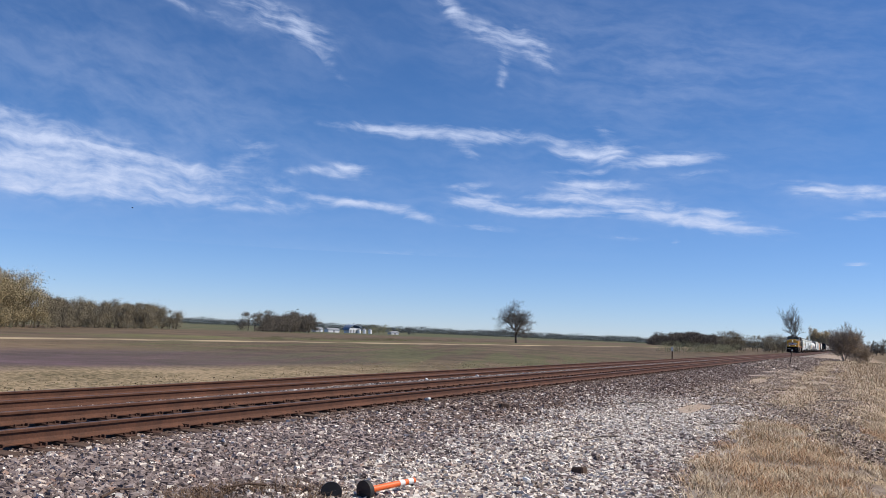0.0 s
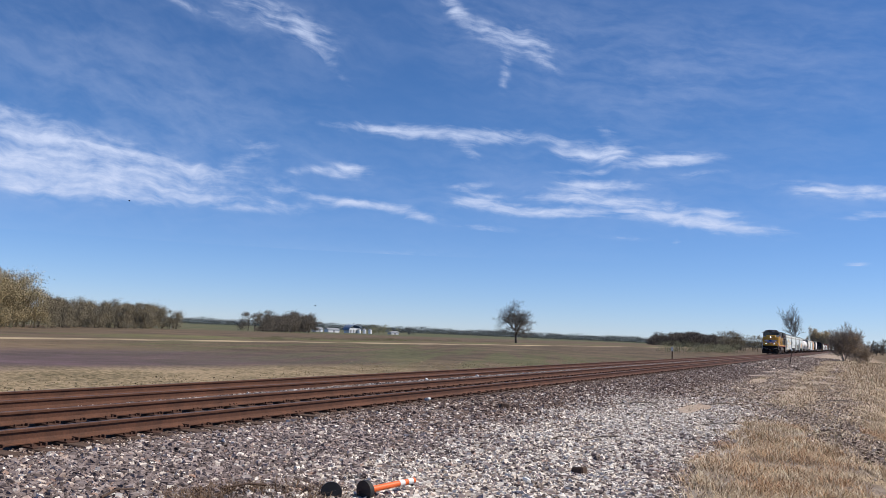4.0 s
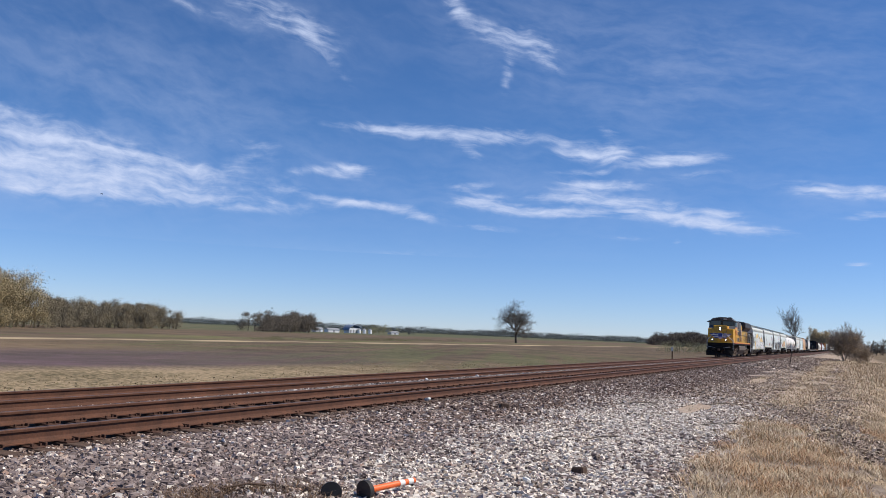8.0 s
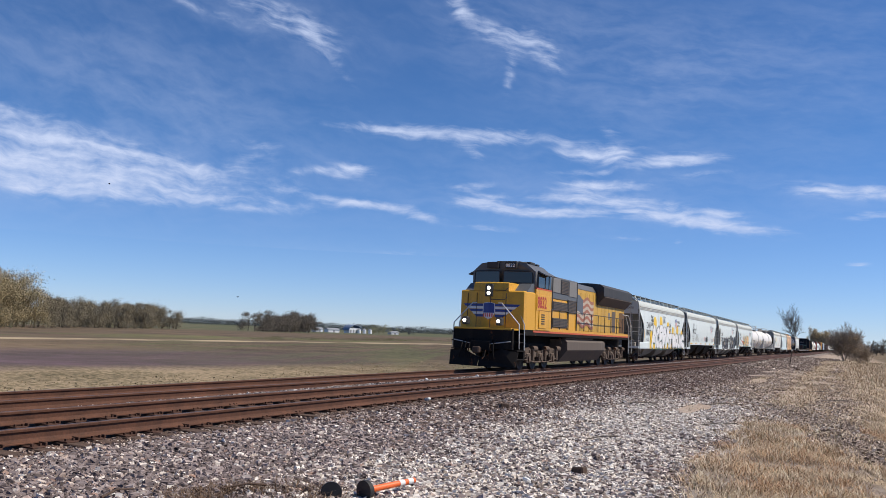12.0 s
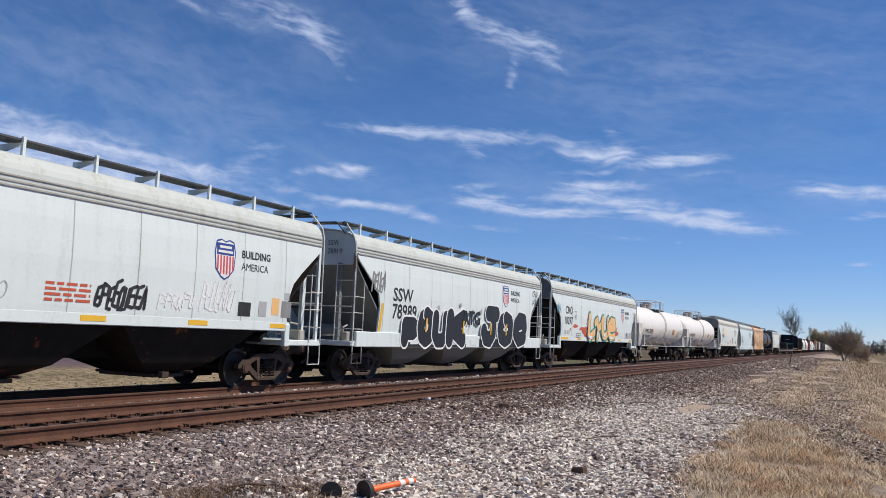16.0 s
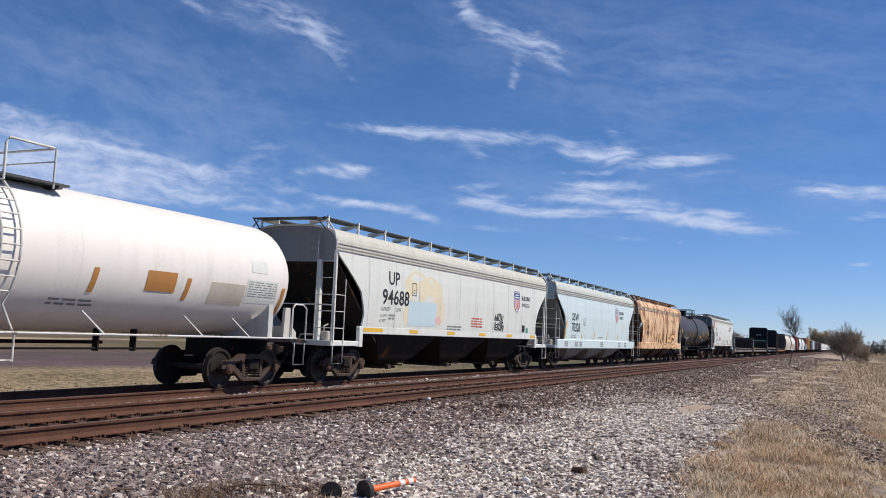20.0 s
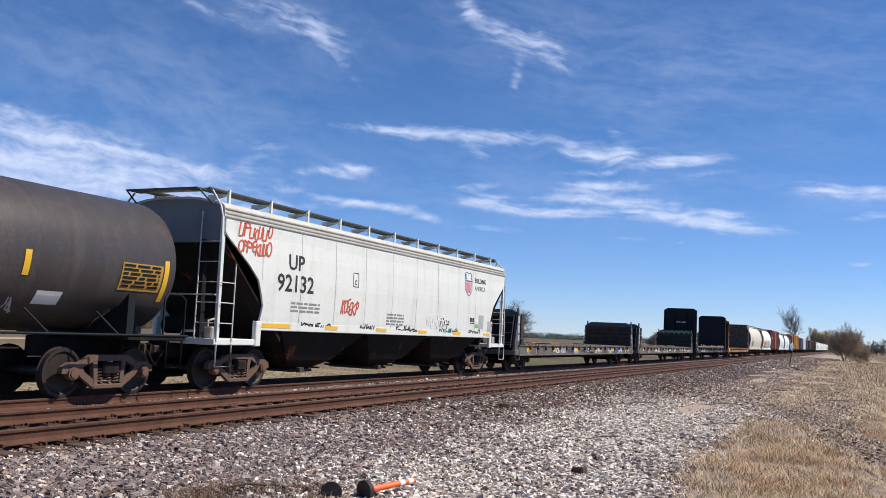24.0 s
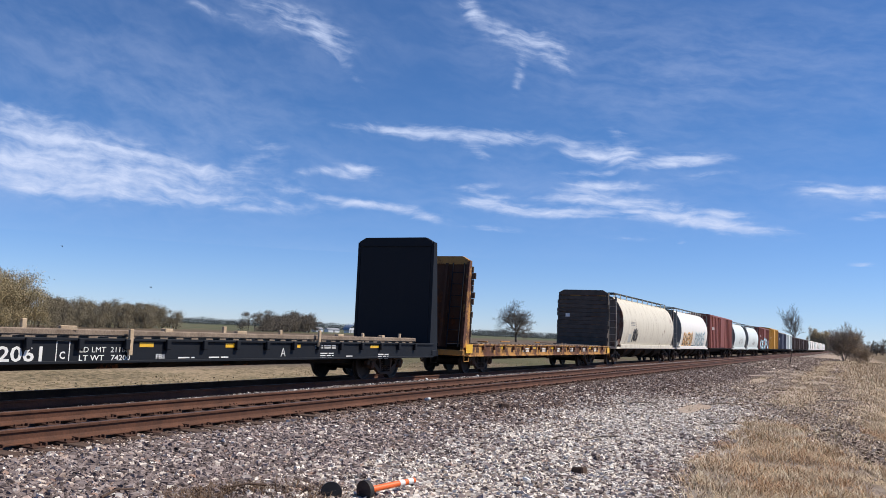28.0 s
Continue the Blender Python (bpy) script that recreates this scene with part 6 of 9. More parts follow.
def black_deco(car, sk, h):
    patch(car, sk, 2.57, 3.4, 1.93, 2.2, "yellow", "placard", 0.008), patch(car, sk, 4.7, 5.25, 1.7, 1.94, "white", "placard", 0.008)
    m = Mesh()
    sk.rect(m, h - 1.5, h - 0.4, 2.06, 2.6, 0.008, 0.02)
    part("panel", m, M["ochre"], car, "ochre stencilled notice panel")
    m = Mesh()
    sk.bars(m, h - 1.45, 2.57, 0.98, 6, 0.045, 0.035, 5)
    m.v = [(x, y - 0.012, z) for x, y, z in m.v]
    tagged(part("stencil_line", m, M["black_car"], car), kind="stuff")
    d = Mesh()
    sk.put(d, [(h - 1.38, 1.3), (h - 1.2, 1.48), (h - 1.38, 1.66), (h - 1.56, 1.48)], [(0, 1, 2, 3)], 0.03)
    part("hazard_placard", d, M["white"], car, "white diamond hazard placard")
    tag(car, sk, 2.3, 1.55, 0.6, 0.3, "g_grey", 92, 0.02), tag(car, sk, 3.9, 1.5, 0.5, 0.3, "g_grey", 93, 0.016), tag(car, sk, -0.9, 1.65, 0.5, 0.3, "g_grey", 94, 0.02)


tank_car("white tank car with yellow reflective strips", *span(356.8, 375.7), "white_tank", "yellow", "ladder_white", "DOWX  73478", "text", 1, white_deco)
tank_car("white tank car with faded orange reflective strips", *span(375.7, 394.8), "white_tank", "orange_strip", "ladder_white", "DOWX  73391", "text", 11, white_deco)
M["ochre"] = paint("ochre_notice", (0.45, 0.24, 0.03), 0.6, 0.3)
tank_car("black tank car with white lettering and yellow strips", *span(449.4, 466.7), "black_tank", "yellow", "black_car", "UTLX 644924", "white", 21, black_deco)
# ---- bulkhead flat cars ----
def flat_car(label, L, mid, inset, high, side_mat, bulk_mat, plank_mat, wedge_mat, words, text, seed, timber=True, chips=True):
    car = thing("bulkhead_flat_car", label, "flat car", GROUP)
    CARS.append((car, mid))
    xb, zd = L / 2 - inset, 1.13
    skin = Skin(lambda z: 1.5)
    rng = random.Random(seed)
    deck = part("deck", Mesh().box(-xb, xb, -1.46, 1.46, zd - 0.1, zd - 0.02), M["black_frame_and_shade"], car)
    data = [Mesh().box(-0.11, 0.11, -1.44, 1.44, -0.02, 0.03, 0.008).data("plank", M["deck"] if timber else M[plank_mat]) for _ in range(1)][0]
    for k in range(int(2 * (xb - 1.1) / 0.46)):
        part("plank", data, None, deck, at=pose(-xb + 1.2 + k * 0.46, 0, zd + rng.uniform(-0.005, 0.012), 0, 0, rng.uniform(-0.5, 0.5)))
    for s in (-1, 1):
        y = s * 1.5
        sill = Mesh().box(-xb, xb, min(y, y - s * 0.08), max(y, y - s * 0.08), 0.7, zd - 0.02, 0.012)
        ss = part("side_sill", sill, M[side_mat], car)
        for z0, z1 in ((0.67, 0.72), (zd - 0.05, zd)):
            part("flange", Mesh().box(-xb, xb, min(y + s * 0.05, y - s * 0.1), max(y + s * 0.05, y - s * 0.1), z0, z1, 0.008), M[side_mat], ss)
        k = int(2 * xb / 1.15)
        pk = Mesh().box(-0.06, 0.06, -0.045, 0.045, -0.16, 0.045, 0.012).data("stake_pocket", M[side_mat])
        for i in range(k):
            part("stake_pocket", pk, None, car, at=pose(-xb + 1.4 + i * (2 * xb - 2.8) / (k - 1), y + s * 0.05, zd - 0.05))
    part("centre_sill", Mesh().prism([(-xb, 0.68), (-xb + 3.0, 0.5), (xb - 3.0, 0.5), (xb, 0.68), (xb, 1.0), (-xb, 1.0)], 1, -0.6, 0.6), M["black_frame_and_shade"], car)
    front, flag = wedge_mat, wedge_mat == "rust_frame"
    for s in (-1, 1):
        wedge_mat = "grey_plank" if flag and s > 0 else front
        plate_mat = "rust_and_shade" if flag and s < 0 else bulk_mat
        bh = part("bulkhead", Mesh().box(min(s * (xb - 0.02), s * (xb - 0.16)), max(s * (xb - 0.02), s * (xb - 0.16)), -1.36, 1.36, zd, zd + high, 0.01), M[plate_mat], car, "tall steel end bulkhead")
        xi = s * (xb - 0.17)
        if plank_mat:
            rows = int(high / 0.24)
            for k in range(rows):
                a = rng.uniform(0, 0.13 if flag else 0.06)
                m = Mesh().box(min(xi, xi - s * (0.3 if high < 2.4 else 0.07)), max(xi, xi - s * (0.3 if high < 2.4 else 0.07)), -1.5 - a, 1.5 + rng.uniform(-0.04, 0.05), zd + 0.02 + k * high * 0.93 / rows, zd + 0.02 + (k + 0.94) * high * 0.93 / rows, 0.008)
                part("plank", m, M[plank_mat], bh)
        cap = Mesh().prism([(-1.4, zd + high - 0.14), (1.4, zd + high - 0.14), (1.4, zd + high + 0.02), (1.15, zd + high + 0.16), (-1.15, zd + high + 0.16), (-1.4, zd + high + 0.02)], 0, min(s * (xb - 0.2), s * (xb + 0.02)), max(s * (xb - 0.2), s * (xb + 0.02)))
        part("cap_plate", cap, M["dusk_teal" if wedge_mat == "teal" else wedge_mat], bh)
        for y in (-1.42, 1.42):
            g = Mesh().prism([(s * (xb - (0.3 if flag else 0.16)), 0.72), (s * (xb + 0.4), 0.72), (s * (xb + 0.4), 1.2), (s * (xb + 0.06), zd + high), (s * (xb - 0.16), zd + high)], 1, y - 0.05, y + 0.05)
            part("corner_post", g, M[wedge_mat], bh, "wedge-shaped corner post")
            if high < 2.4:
                q = y + (0.053 if y > 0 else -0.053)
                wp = Mesh()
                for z0, z1 in ((1.3, 1.55), (1.62, 1.95), (2.02, zd + high - 0.12)):
                    wp.box(min(s * (xb - 0.1), s * (xb + 0.1)), max(s * (xb - 0.1), s * (xb + 0.1)), min(q, q * 1.004), max(q, q * 1.004), z0, z1)
                part("paint_patch", wp, M["post_blue"], bh, "pale blue paint panels on the post")
                part("lug", Mesh().box(s * xb - 0.07, s * xb + 0.07, y - 0.04, y + 0.04, zd + high, zd + high + 0.24, 0.03), M[wedge_mat], bh)
        for y in (-0.55, 0.55):
            g = Mesh().prism([(s * (xb - 0.02), 1.0), (s * (xb + 0.45), 1.0), (s * (xb + 0.06), zd + high - 0.1), (s * (xb - 0.02), zd + high - 0.1)], 1, y - 0.05, y + 0.05)
            part("rib", g, M[plate_mat], bh)
        rx = s * (xb + 0.5)
        rail_ladder(car, [((rx, -1.3, 1.0), (s * (xb + 0.15), -1.3, zd + high - 0.1)), ((rx, -0.85, 1.0), (s * (xb + 0.15), -0.85, zd + high - 0.1))],
                    [((rx - s * (z - 1.0) * 0.37 / (high + 0.2), -1.3, z), (rx - s * (z - 1.0) * 0.37 / (high + 0.2), -0.85, z)) for z in np.arange(1.2, zd + high - 0.2, 0.42)], 0.022, wedge_mat if high < 2.4 else "black_car")
        part("end_sill", Mesh().box(min(s * xb, s * (xb + 0.45)), max(s * xb, s * (xb + 0.45)), -1.5, 1.5, 0.7, 0.9, 0.015), M[side_mat], car)
        stp = Mesh().tube([(s * (xb + 0.35), -1.5, 0.9), (s * (xb + 0.35), -1.5, 0.5), (s * (xb - 0.1), -1.5, 0.5), (s * (xb - 0.1), -1.5, 0.9)], 0.02, 5)
        part("step", stp, M[side_mat], car)
        bogie(car, s * (xb - (1.55 if high < 2.4 else 2.4)))
        coupler(car, s * L / 2, s)
    br = Mesh().tube([(-2.2, -0.9, 0.72), (-1.0, -0.9, 0.72)], 0.2, 10).tube([(-6, -0.8, 0.62), (6, -0.8, 0.62)], 0.025, 5).box(0.6, 1.1, -1.0, -0.6, 0.55, 0.85, 0.02)
    part("brake_rigging", br, M["black_frame_and_shade"], car)
    t = Mesh()
    if words.startswith("SNC"):
        skin.fitted(t, words, -7.55, -5.24, 0.72, 0.97, 0.02)
        plate(car, skin, -4.95, 0.69, "white")
    else:
        skin.text(t, words, -xb + 5.2, 0.78, 0.33, 0.014, 1.1)
    part("reporting_mark", t, M[text], car)
    if words.startswith("SNC"):
        bm = Mesh()
        v, f = flat_text("SNC 62061", 0.2, 0.008)
        bm.add([(-xb + 0.012, 0.35 - a, 3.35 + b) for a, b in v], [tuple(q) for q in f])
        part("bulkhead_number", bm, M["white"], car, "small white number on the bulkhead")
    st = Mesh()
    if words.startswith("SNC"):
        small_print(car, skin, [("LD LMT  211800", -4.43, -3.15, 0.87, 0.97), ("LT WT   74200", -4.43, -3.2, 0.72, 0.82), ("FBS", -2.5, -2.25, 0.74, 0.83)], "white")
        for x, z, w, n in ((-1.86, 0.77, 0.5, 1), (-0.9, 0.77, 0.65, 1), (3.25, 1.04, 1.0, 2), (3.5, 0.84, 0.65, 3), (4.8, 0.76, 0.4, 1), (6.6, 0.8, 0.65, 3), (-9.3, 0.74, 0.9, 1)):
            skin.bars(st, x, z, w, n, 0.028, 0.03, seed)
        skin.rect(st, -9.62, -9.42, 0.86, 1.0)
        skin.stroke(st, [(1.75, 0.76), (1.83, 0.96), (1.92, 0.77)], 0.014)
        skin.stroke(st, [(1.78, 0.83), (1.9, 0.83)], 0.014)
    else:
        for k in range(1, 7):
            skin.bars(st, -xb + 3.6 + k * 2.3, 1.0, 0.8, 2, 0.06, 0.04, seed + k)
    tagged(part("stencil_line", st, M["white"], car), kind="stuff")
    for k in range(6):
        x = -xb + 1.0 + k * (2 * xb - 2.4) / 5 if high < 2.4 else (-10.26, -6.85, -2.97, -0.37, 2.18, 6.13)[k]
        patch(car, skin, x, x + (0.5 if k in (0, 5) else 0.38), 0.84 if high < 2.4 else 0.97, 1.0 if high < 2.4 else 1.06, "yellow", "reflector_strip", 0.008)
    if side_mat == "slate":
        for k in range(12):
            x = rng.uniform(-xb + 0.5, xb - 1.5)
            patch(car, skin, x, x + rng.uniform(0.3, 0.8), 0.74, rng.uniform(0.9, 1.05), rng.choice(["seam", "small_text", "seam", "teal", "grimy"]), lift=0.004 + 0.0001 * k)
        for k in range(5):
            tag(car, skin, rng.uniform(-xb + 1, xb - 2), 0.74, 1.2, 0.28, rng.choice(["white", "shield_blue", "text"]), seed * 7 + k, 0.025)
    if words == "CW  6077":
        for w, x, mt in (("OSM", 4.75, "white"), ("VZO", 6.05, "shield_blue")):
            t = Mesh()
            skin.text(t, w, x, 0.77, 0.24, 0.03, 1.5)
            part("graffiti", t, M[mt], car, "sprayed letters on the side sill")
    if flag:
        # dark panels paint shade into the hollows between the stake pockets
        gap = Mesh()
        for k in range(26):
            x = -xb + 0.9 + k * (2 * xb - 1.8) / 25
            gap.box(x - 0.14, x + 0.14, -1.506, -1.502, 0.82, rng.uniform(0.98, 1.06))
        tagged(part("rust_and_shade_panel", gap, M["rust_and_shade"], car, "dark panels that paint shade between the stake pockets"), kind="stuff")
        patch(car, skin, -xb - 0.3, -xb + 0.3, 0.8, 1.12, "yellow", "sign_board", 0.06)
        patch(car, skin, xb - 0.4, xb + 0.1, 0.75, 1.05, "yellow", "sign_board", 0.06)
        part("number_board", Mesh().box(xb - 0.262, xb - 0.255, 0.75, 1.0, 2.75, 2.95), M["white"], car, "small white number board on the planks")
    if chips:
        for k in range(9):
            x, y = rng.uniform(-xb + 1, xb - 1), rng.uniform(-1.2, 1.2)
            lump = Mesh().box(-0.3, 0.3, -0.05, 0.05, -0.01, 0.05, 0.012)
            part("timber_scrap", lump, M["deck"] if k % 2 else M["orange_strip"], car, at=pose(x, y, zd + 0.045, 0, 0, rng.uniform(0, 180)))
    else:
        for x, z0, z1 in ((-9.1, 1.17, 1.4), (-7.05, 1.17, 1.42), (-5.57, 1.17, 1.45), (-3.27, 0.8, 1.3), (-0.32, 1.17, 1.43), (1.82, 1.17, 1.4), (3.33, 1.0, 1.42), (5.83, 1.1, 1.4), (8.1, 1.17, 1.4)):
            y = -1.56 if z0 < 1.1 else -1.4
            part("stake", Mesh().box(x - 0.05, x + 0.05, y - 0.03, y + 0.03, z0, z1, 0.01), M["new_wood"], car, "short pale wooden stake", at=pose(0, 0, 0, 0, rng.uniform(-0.4, 0.4), 0))
        for x in (-4.62, -2.1, 0.3, 4.6, 7.0):
            part("timber_block", Mesh().box(-0.15, 0.15, -0.06, 0.06, 0, 0.09, 0.012), M["new_wood"], car, "loose pale timber block", at=pose(x, -1.38, zd + 0.125, 0, 0, rng.uniform(-25, 25)))
        ends = Mesh()
        for k in range(9):
            w = rng.uniform(0.32, 0.5)
            ends.box(-xb + 0.015, -xb + 0.019, 0.35, 0.35 + w, 2.42 - 0.085 * k - (0.1 if k > 3 else 0), 2.455 - 0.085 * k - (0.1 if k > 3 else 0))
        tagged(part("stencil_line", ends, M["small_text"], car, "rows of small stencilled lettering"), kind="stuff")
        post = Skin(lambda z: 1.473)
        ring = Mesh()
        post.rect(ring, -xb - 0.22, -xb - 0.02, 1.52, 1.64, 0.004)
        post.stroke(ring, [(-xb - 0.1 + 0.1 * math.cos(a), 1.95 + 0.13 * math.sin(a)) for a in np.linspace(0, 5.6, 12)], 0.014, 0.004)
        post.stroke(ring, [(-xb - 0.13 + 0.05 * math.cos(a), 1.93 + 0.06 * math.sin(a)) for a in np.linspace(0.5, 6, 9)], 0.012, 0.005)
        part("emblem", ring, M["white"], car, "white roundel and plate on the corner post")
        part("dunnage", Mesh().box(-xb + 1.2, xb - 1.2, -1.46, -1.3, zd + 0.04, zd + 0.16, 0.02), M["deck"], car, "pale timber along the deck edge")
    return car


def flat_cars():
    a = flat_car("grimy bulkhead flat car with black plank ends", *span(485.5, 508.9), 1.15, 1.32, "slate", "black_car", "plank", "teal", "CW  6077", "white", 4)
    flat_car("grimy bulkhead flat car with green-sprayed end planks", *span(508.9, 532.5), 1.15, 1.32, "slate", "black_car", "plank", "teal", "CW  6012", "white", 5)
    car = CARS[-1][0]
    L = 532.5 - 508.9
    arch = Mesh()
    x = L / 2 - 1.15 - 0.49
    for k in range(6):
        pts = [(x, -1.2 + k * 0.44 + 0.2 * math.cos(a) + 0.1, 2.28 + 0.2 * math.sin(a)) for a in np.linspace(0, math.pi, 9)]
        arch.tube([(p[0], p[1], p[2]) for p in pts], 0.03, 5)
    part("graffiti", arch, M["g_green"], car, "bright green sprayed arcs")
    gp = Mesh()
    for k in range(4):
        gp.box(x + 0.008, x + 0.016, -1.36, 1.36, 1.25 + 0.23 * k, 1.4 + 0.23 * k)
    part("graffiti", gp, M["dark_green"], car, "dark green sprayed planks")
    flat_car("black bulkhead flat car with tall plain bulkheads", *span(532.5, 556.2), 1.52, 3.38, "black_car", "black_car", "", "black_car", "SNC  62061", "white", 6, True, False)
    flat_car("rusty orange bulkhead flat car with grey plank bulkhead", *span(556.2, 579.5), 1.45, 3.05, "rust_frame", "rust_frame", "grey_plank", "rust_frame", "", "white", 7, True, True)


M["dark_green"] = paint("dark_green_spray", (0.006, 0.032, 0.021), 0.6, 0.2, spec=0.2)


def box_car(label, L, mid, mat, seed, top=4.6, spray=None):
    car = thing("box_car", label, "freight car", GROUP)
    CARS.append((car, mid))
    xe = L / 2 - 0.6
    skin = Skin(lambda z: 1.53)
    part("body", Mesh().box(-xe, xe, -1.5, 1.5, 1.1, top - 0.25, 0.03), M[mat], car)
    part("roof", Mesh().prism([(-1.54, top - 0.3), (1.54, top - 0.3), (1.5, top - 0.15), (0, top), (-1.5, top - 0.15)], 0, -xe - 0.05, xe + 0.05), M["seam"] if mat == "box_blue" else M[mat], car)
    for k in range(int(2 * xe / 1.1)):
        x = -xe + 0.5 + k * 1.1
        if abs(x) > 1.6:
            for s in (-1, 1):
                part("side_post", Mesh().box(x - 0.06, x + 0.06, min(s * 1.49, s * 1.56), max(s * 1.49, s * 1.56), 1.1, top - 0.3, 0.012), M[mat], car)
    for s in (-1, 1):
        part("door", Mesh().box(-1.5, 1.5, min(s * 1.5, s * 1.58), max(s * 1.5, s * 1.58), 1.2, top - 0.35, 0.02), M[mat], car, "sliding steel door")
    part("underframe", Mesh().box(-xe, xe, -0.6, 0.6, 0.7, 1.12, 0.02).box(-xe, xe, -1.5, 1.5, 1.0, 1.12, 0.01), M["black_frame_and_shade"], car)
    stencils(car, Skin(lambda z: 1.57), -xe + 1.0, 3.2, 1.6, 3, seed, "white")
    if spray:
        graffiti(car, Skin(lambda z: 1.585), -xe + 0.8, xe - 2, 1.3, 1.3, 5, [(spray, 0.25, 0.01), ("g_white", 0.08, 0.014)], seed)
    for s in (-1, 1):
        bogie(car, s * (xe - 2.0))
        coupler(car, s * L / 2, s)


def box_cars():
    box_car("oxide-red box car with pale streaks", *span(618.0, 637.1), "box_red", 3)
    box_car("red box car with blue graffiti", *span(670.7, 690.5), "box_red", 4, 4.6, "g_blue")
    box_car("yellow steel box car with ribs", *span(690.5, 712.0), "box_yellow", 5, 4.9)
    box_car("navy box car with pale roof", *span(712.0, 735.7), "box_blue", 6)
    box_car("pale grey steel box car", *span(735.7, 756.7), "grey_hopper", 7)
    for k in range(4):
        box_car("dark brown box car", *span(756.7 + 23.4 * k, 780.1 + 23.4 * k), "box_brown", 8 + k, 4.3)


flat_cars()
box_cars()


# ---- locomotive ----
def c_bogie(car, x):
    m = Mesh()
    for y in (-1.12, 1.0):
        m.prism([(-2.35, 0.62), (-2.2, 0.95), (-1.5, 1.02), (-0.9, 0.86), (0.9, 0.86), (1.5, 1.02), (2.2, 0.95), (2.35, 0.62), (2.0, 0.55), (1.5, 0.72), (0.9, 0.6), (-0.9, 0.6), (-1.5, 0.72), (-2.0, 0.55)], 1, y, y + 0.12)
    b = part("bogie", m, M["loco_bogie"], car, "grimy three-axle bogie", pose(x, 0, 0))
    for i in (-1, 0, 1):
        xx = i * 1.72
        for s in (-1, 1):
            jb = Mesh().box(xx - 0.24, xx + 0.24, s * 1.12 - 0.1, s * 1.12 + 0.1, 0.32, 0.76, 0.04)
            jb.tube([(xx, s * 1.1, 0.53), (xx, s * 1.27, 0.53)], 0.15, 12)
            for q in (-0.34, 0.34):
                for z in (0.62, 0.7, 0.78, 0.86):
                    jb.tube([(xx + q, s * 1.1, z - 0.03), (xx + q, s * 1.1, z + 0.03)], 0.085, 10)
            part("journal_box", jb, M["loco_bogie"], b)
        part("brake_cylinder", Mesh().tube([(xx + 0.55, -1.15, 0.95), (xx + 0.95, -1.2, 0.95)], 0.13, 12).box(xx + 0.5, xx + 0.7, -1.25, -1.05, 0.4, 0.95, 0.03), M["loco_bogie"], b)
        w = part("wheelset", WHEEL_BIG, None, b, "steel driving wheels", pose(xx, 0, 0.533))
        WHEELSETS.append((w, xx, 0.533))
    g = Mesh().tube([(-2.3, -1.2, 0.5), (-1.0, -1.22, 0.36), (1.0, -1.22, 0.36), (2.3, -1.2, 0.5)], 0.03, 5)
    part("sand_pipe", g, M["loco_bogie"], b)
    part("bolster", Mesh().box(-1.6, 1.6, -0.9, 0.9, 0.62, 1.2, 0.05), M["black_frame_and_shade"], b)


WHEEL_BIG, _ = wheelset_mesh(0.533)
M["loco_bogie"] = paint("dusty_brown_bogie", (0.12, 0.087, 0.067), 0.8, 0.55, 0.2, dirtcol=(0.03, 0.023, 0.018), spec=0.25)
M["loco_pale"] = paint("pale_dusty_grey_panel", (0.20, 0.19, 0.18), 0.6, 0.4)
M["rust_and_shade_panel"] = paint("rusty_brown_panel", (0.13, 0.065, 0.025), 0.8, 0.5)
M["fuel_tank"] = paint("dusty_dark_fuel_tank", (0.12, 0.096, 0.08), 0.7, 0.5, dirtcol=(0.2, 0.155, 0.12), spec=0.3)


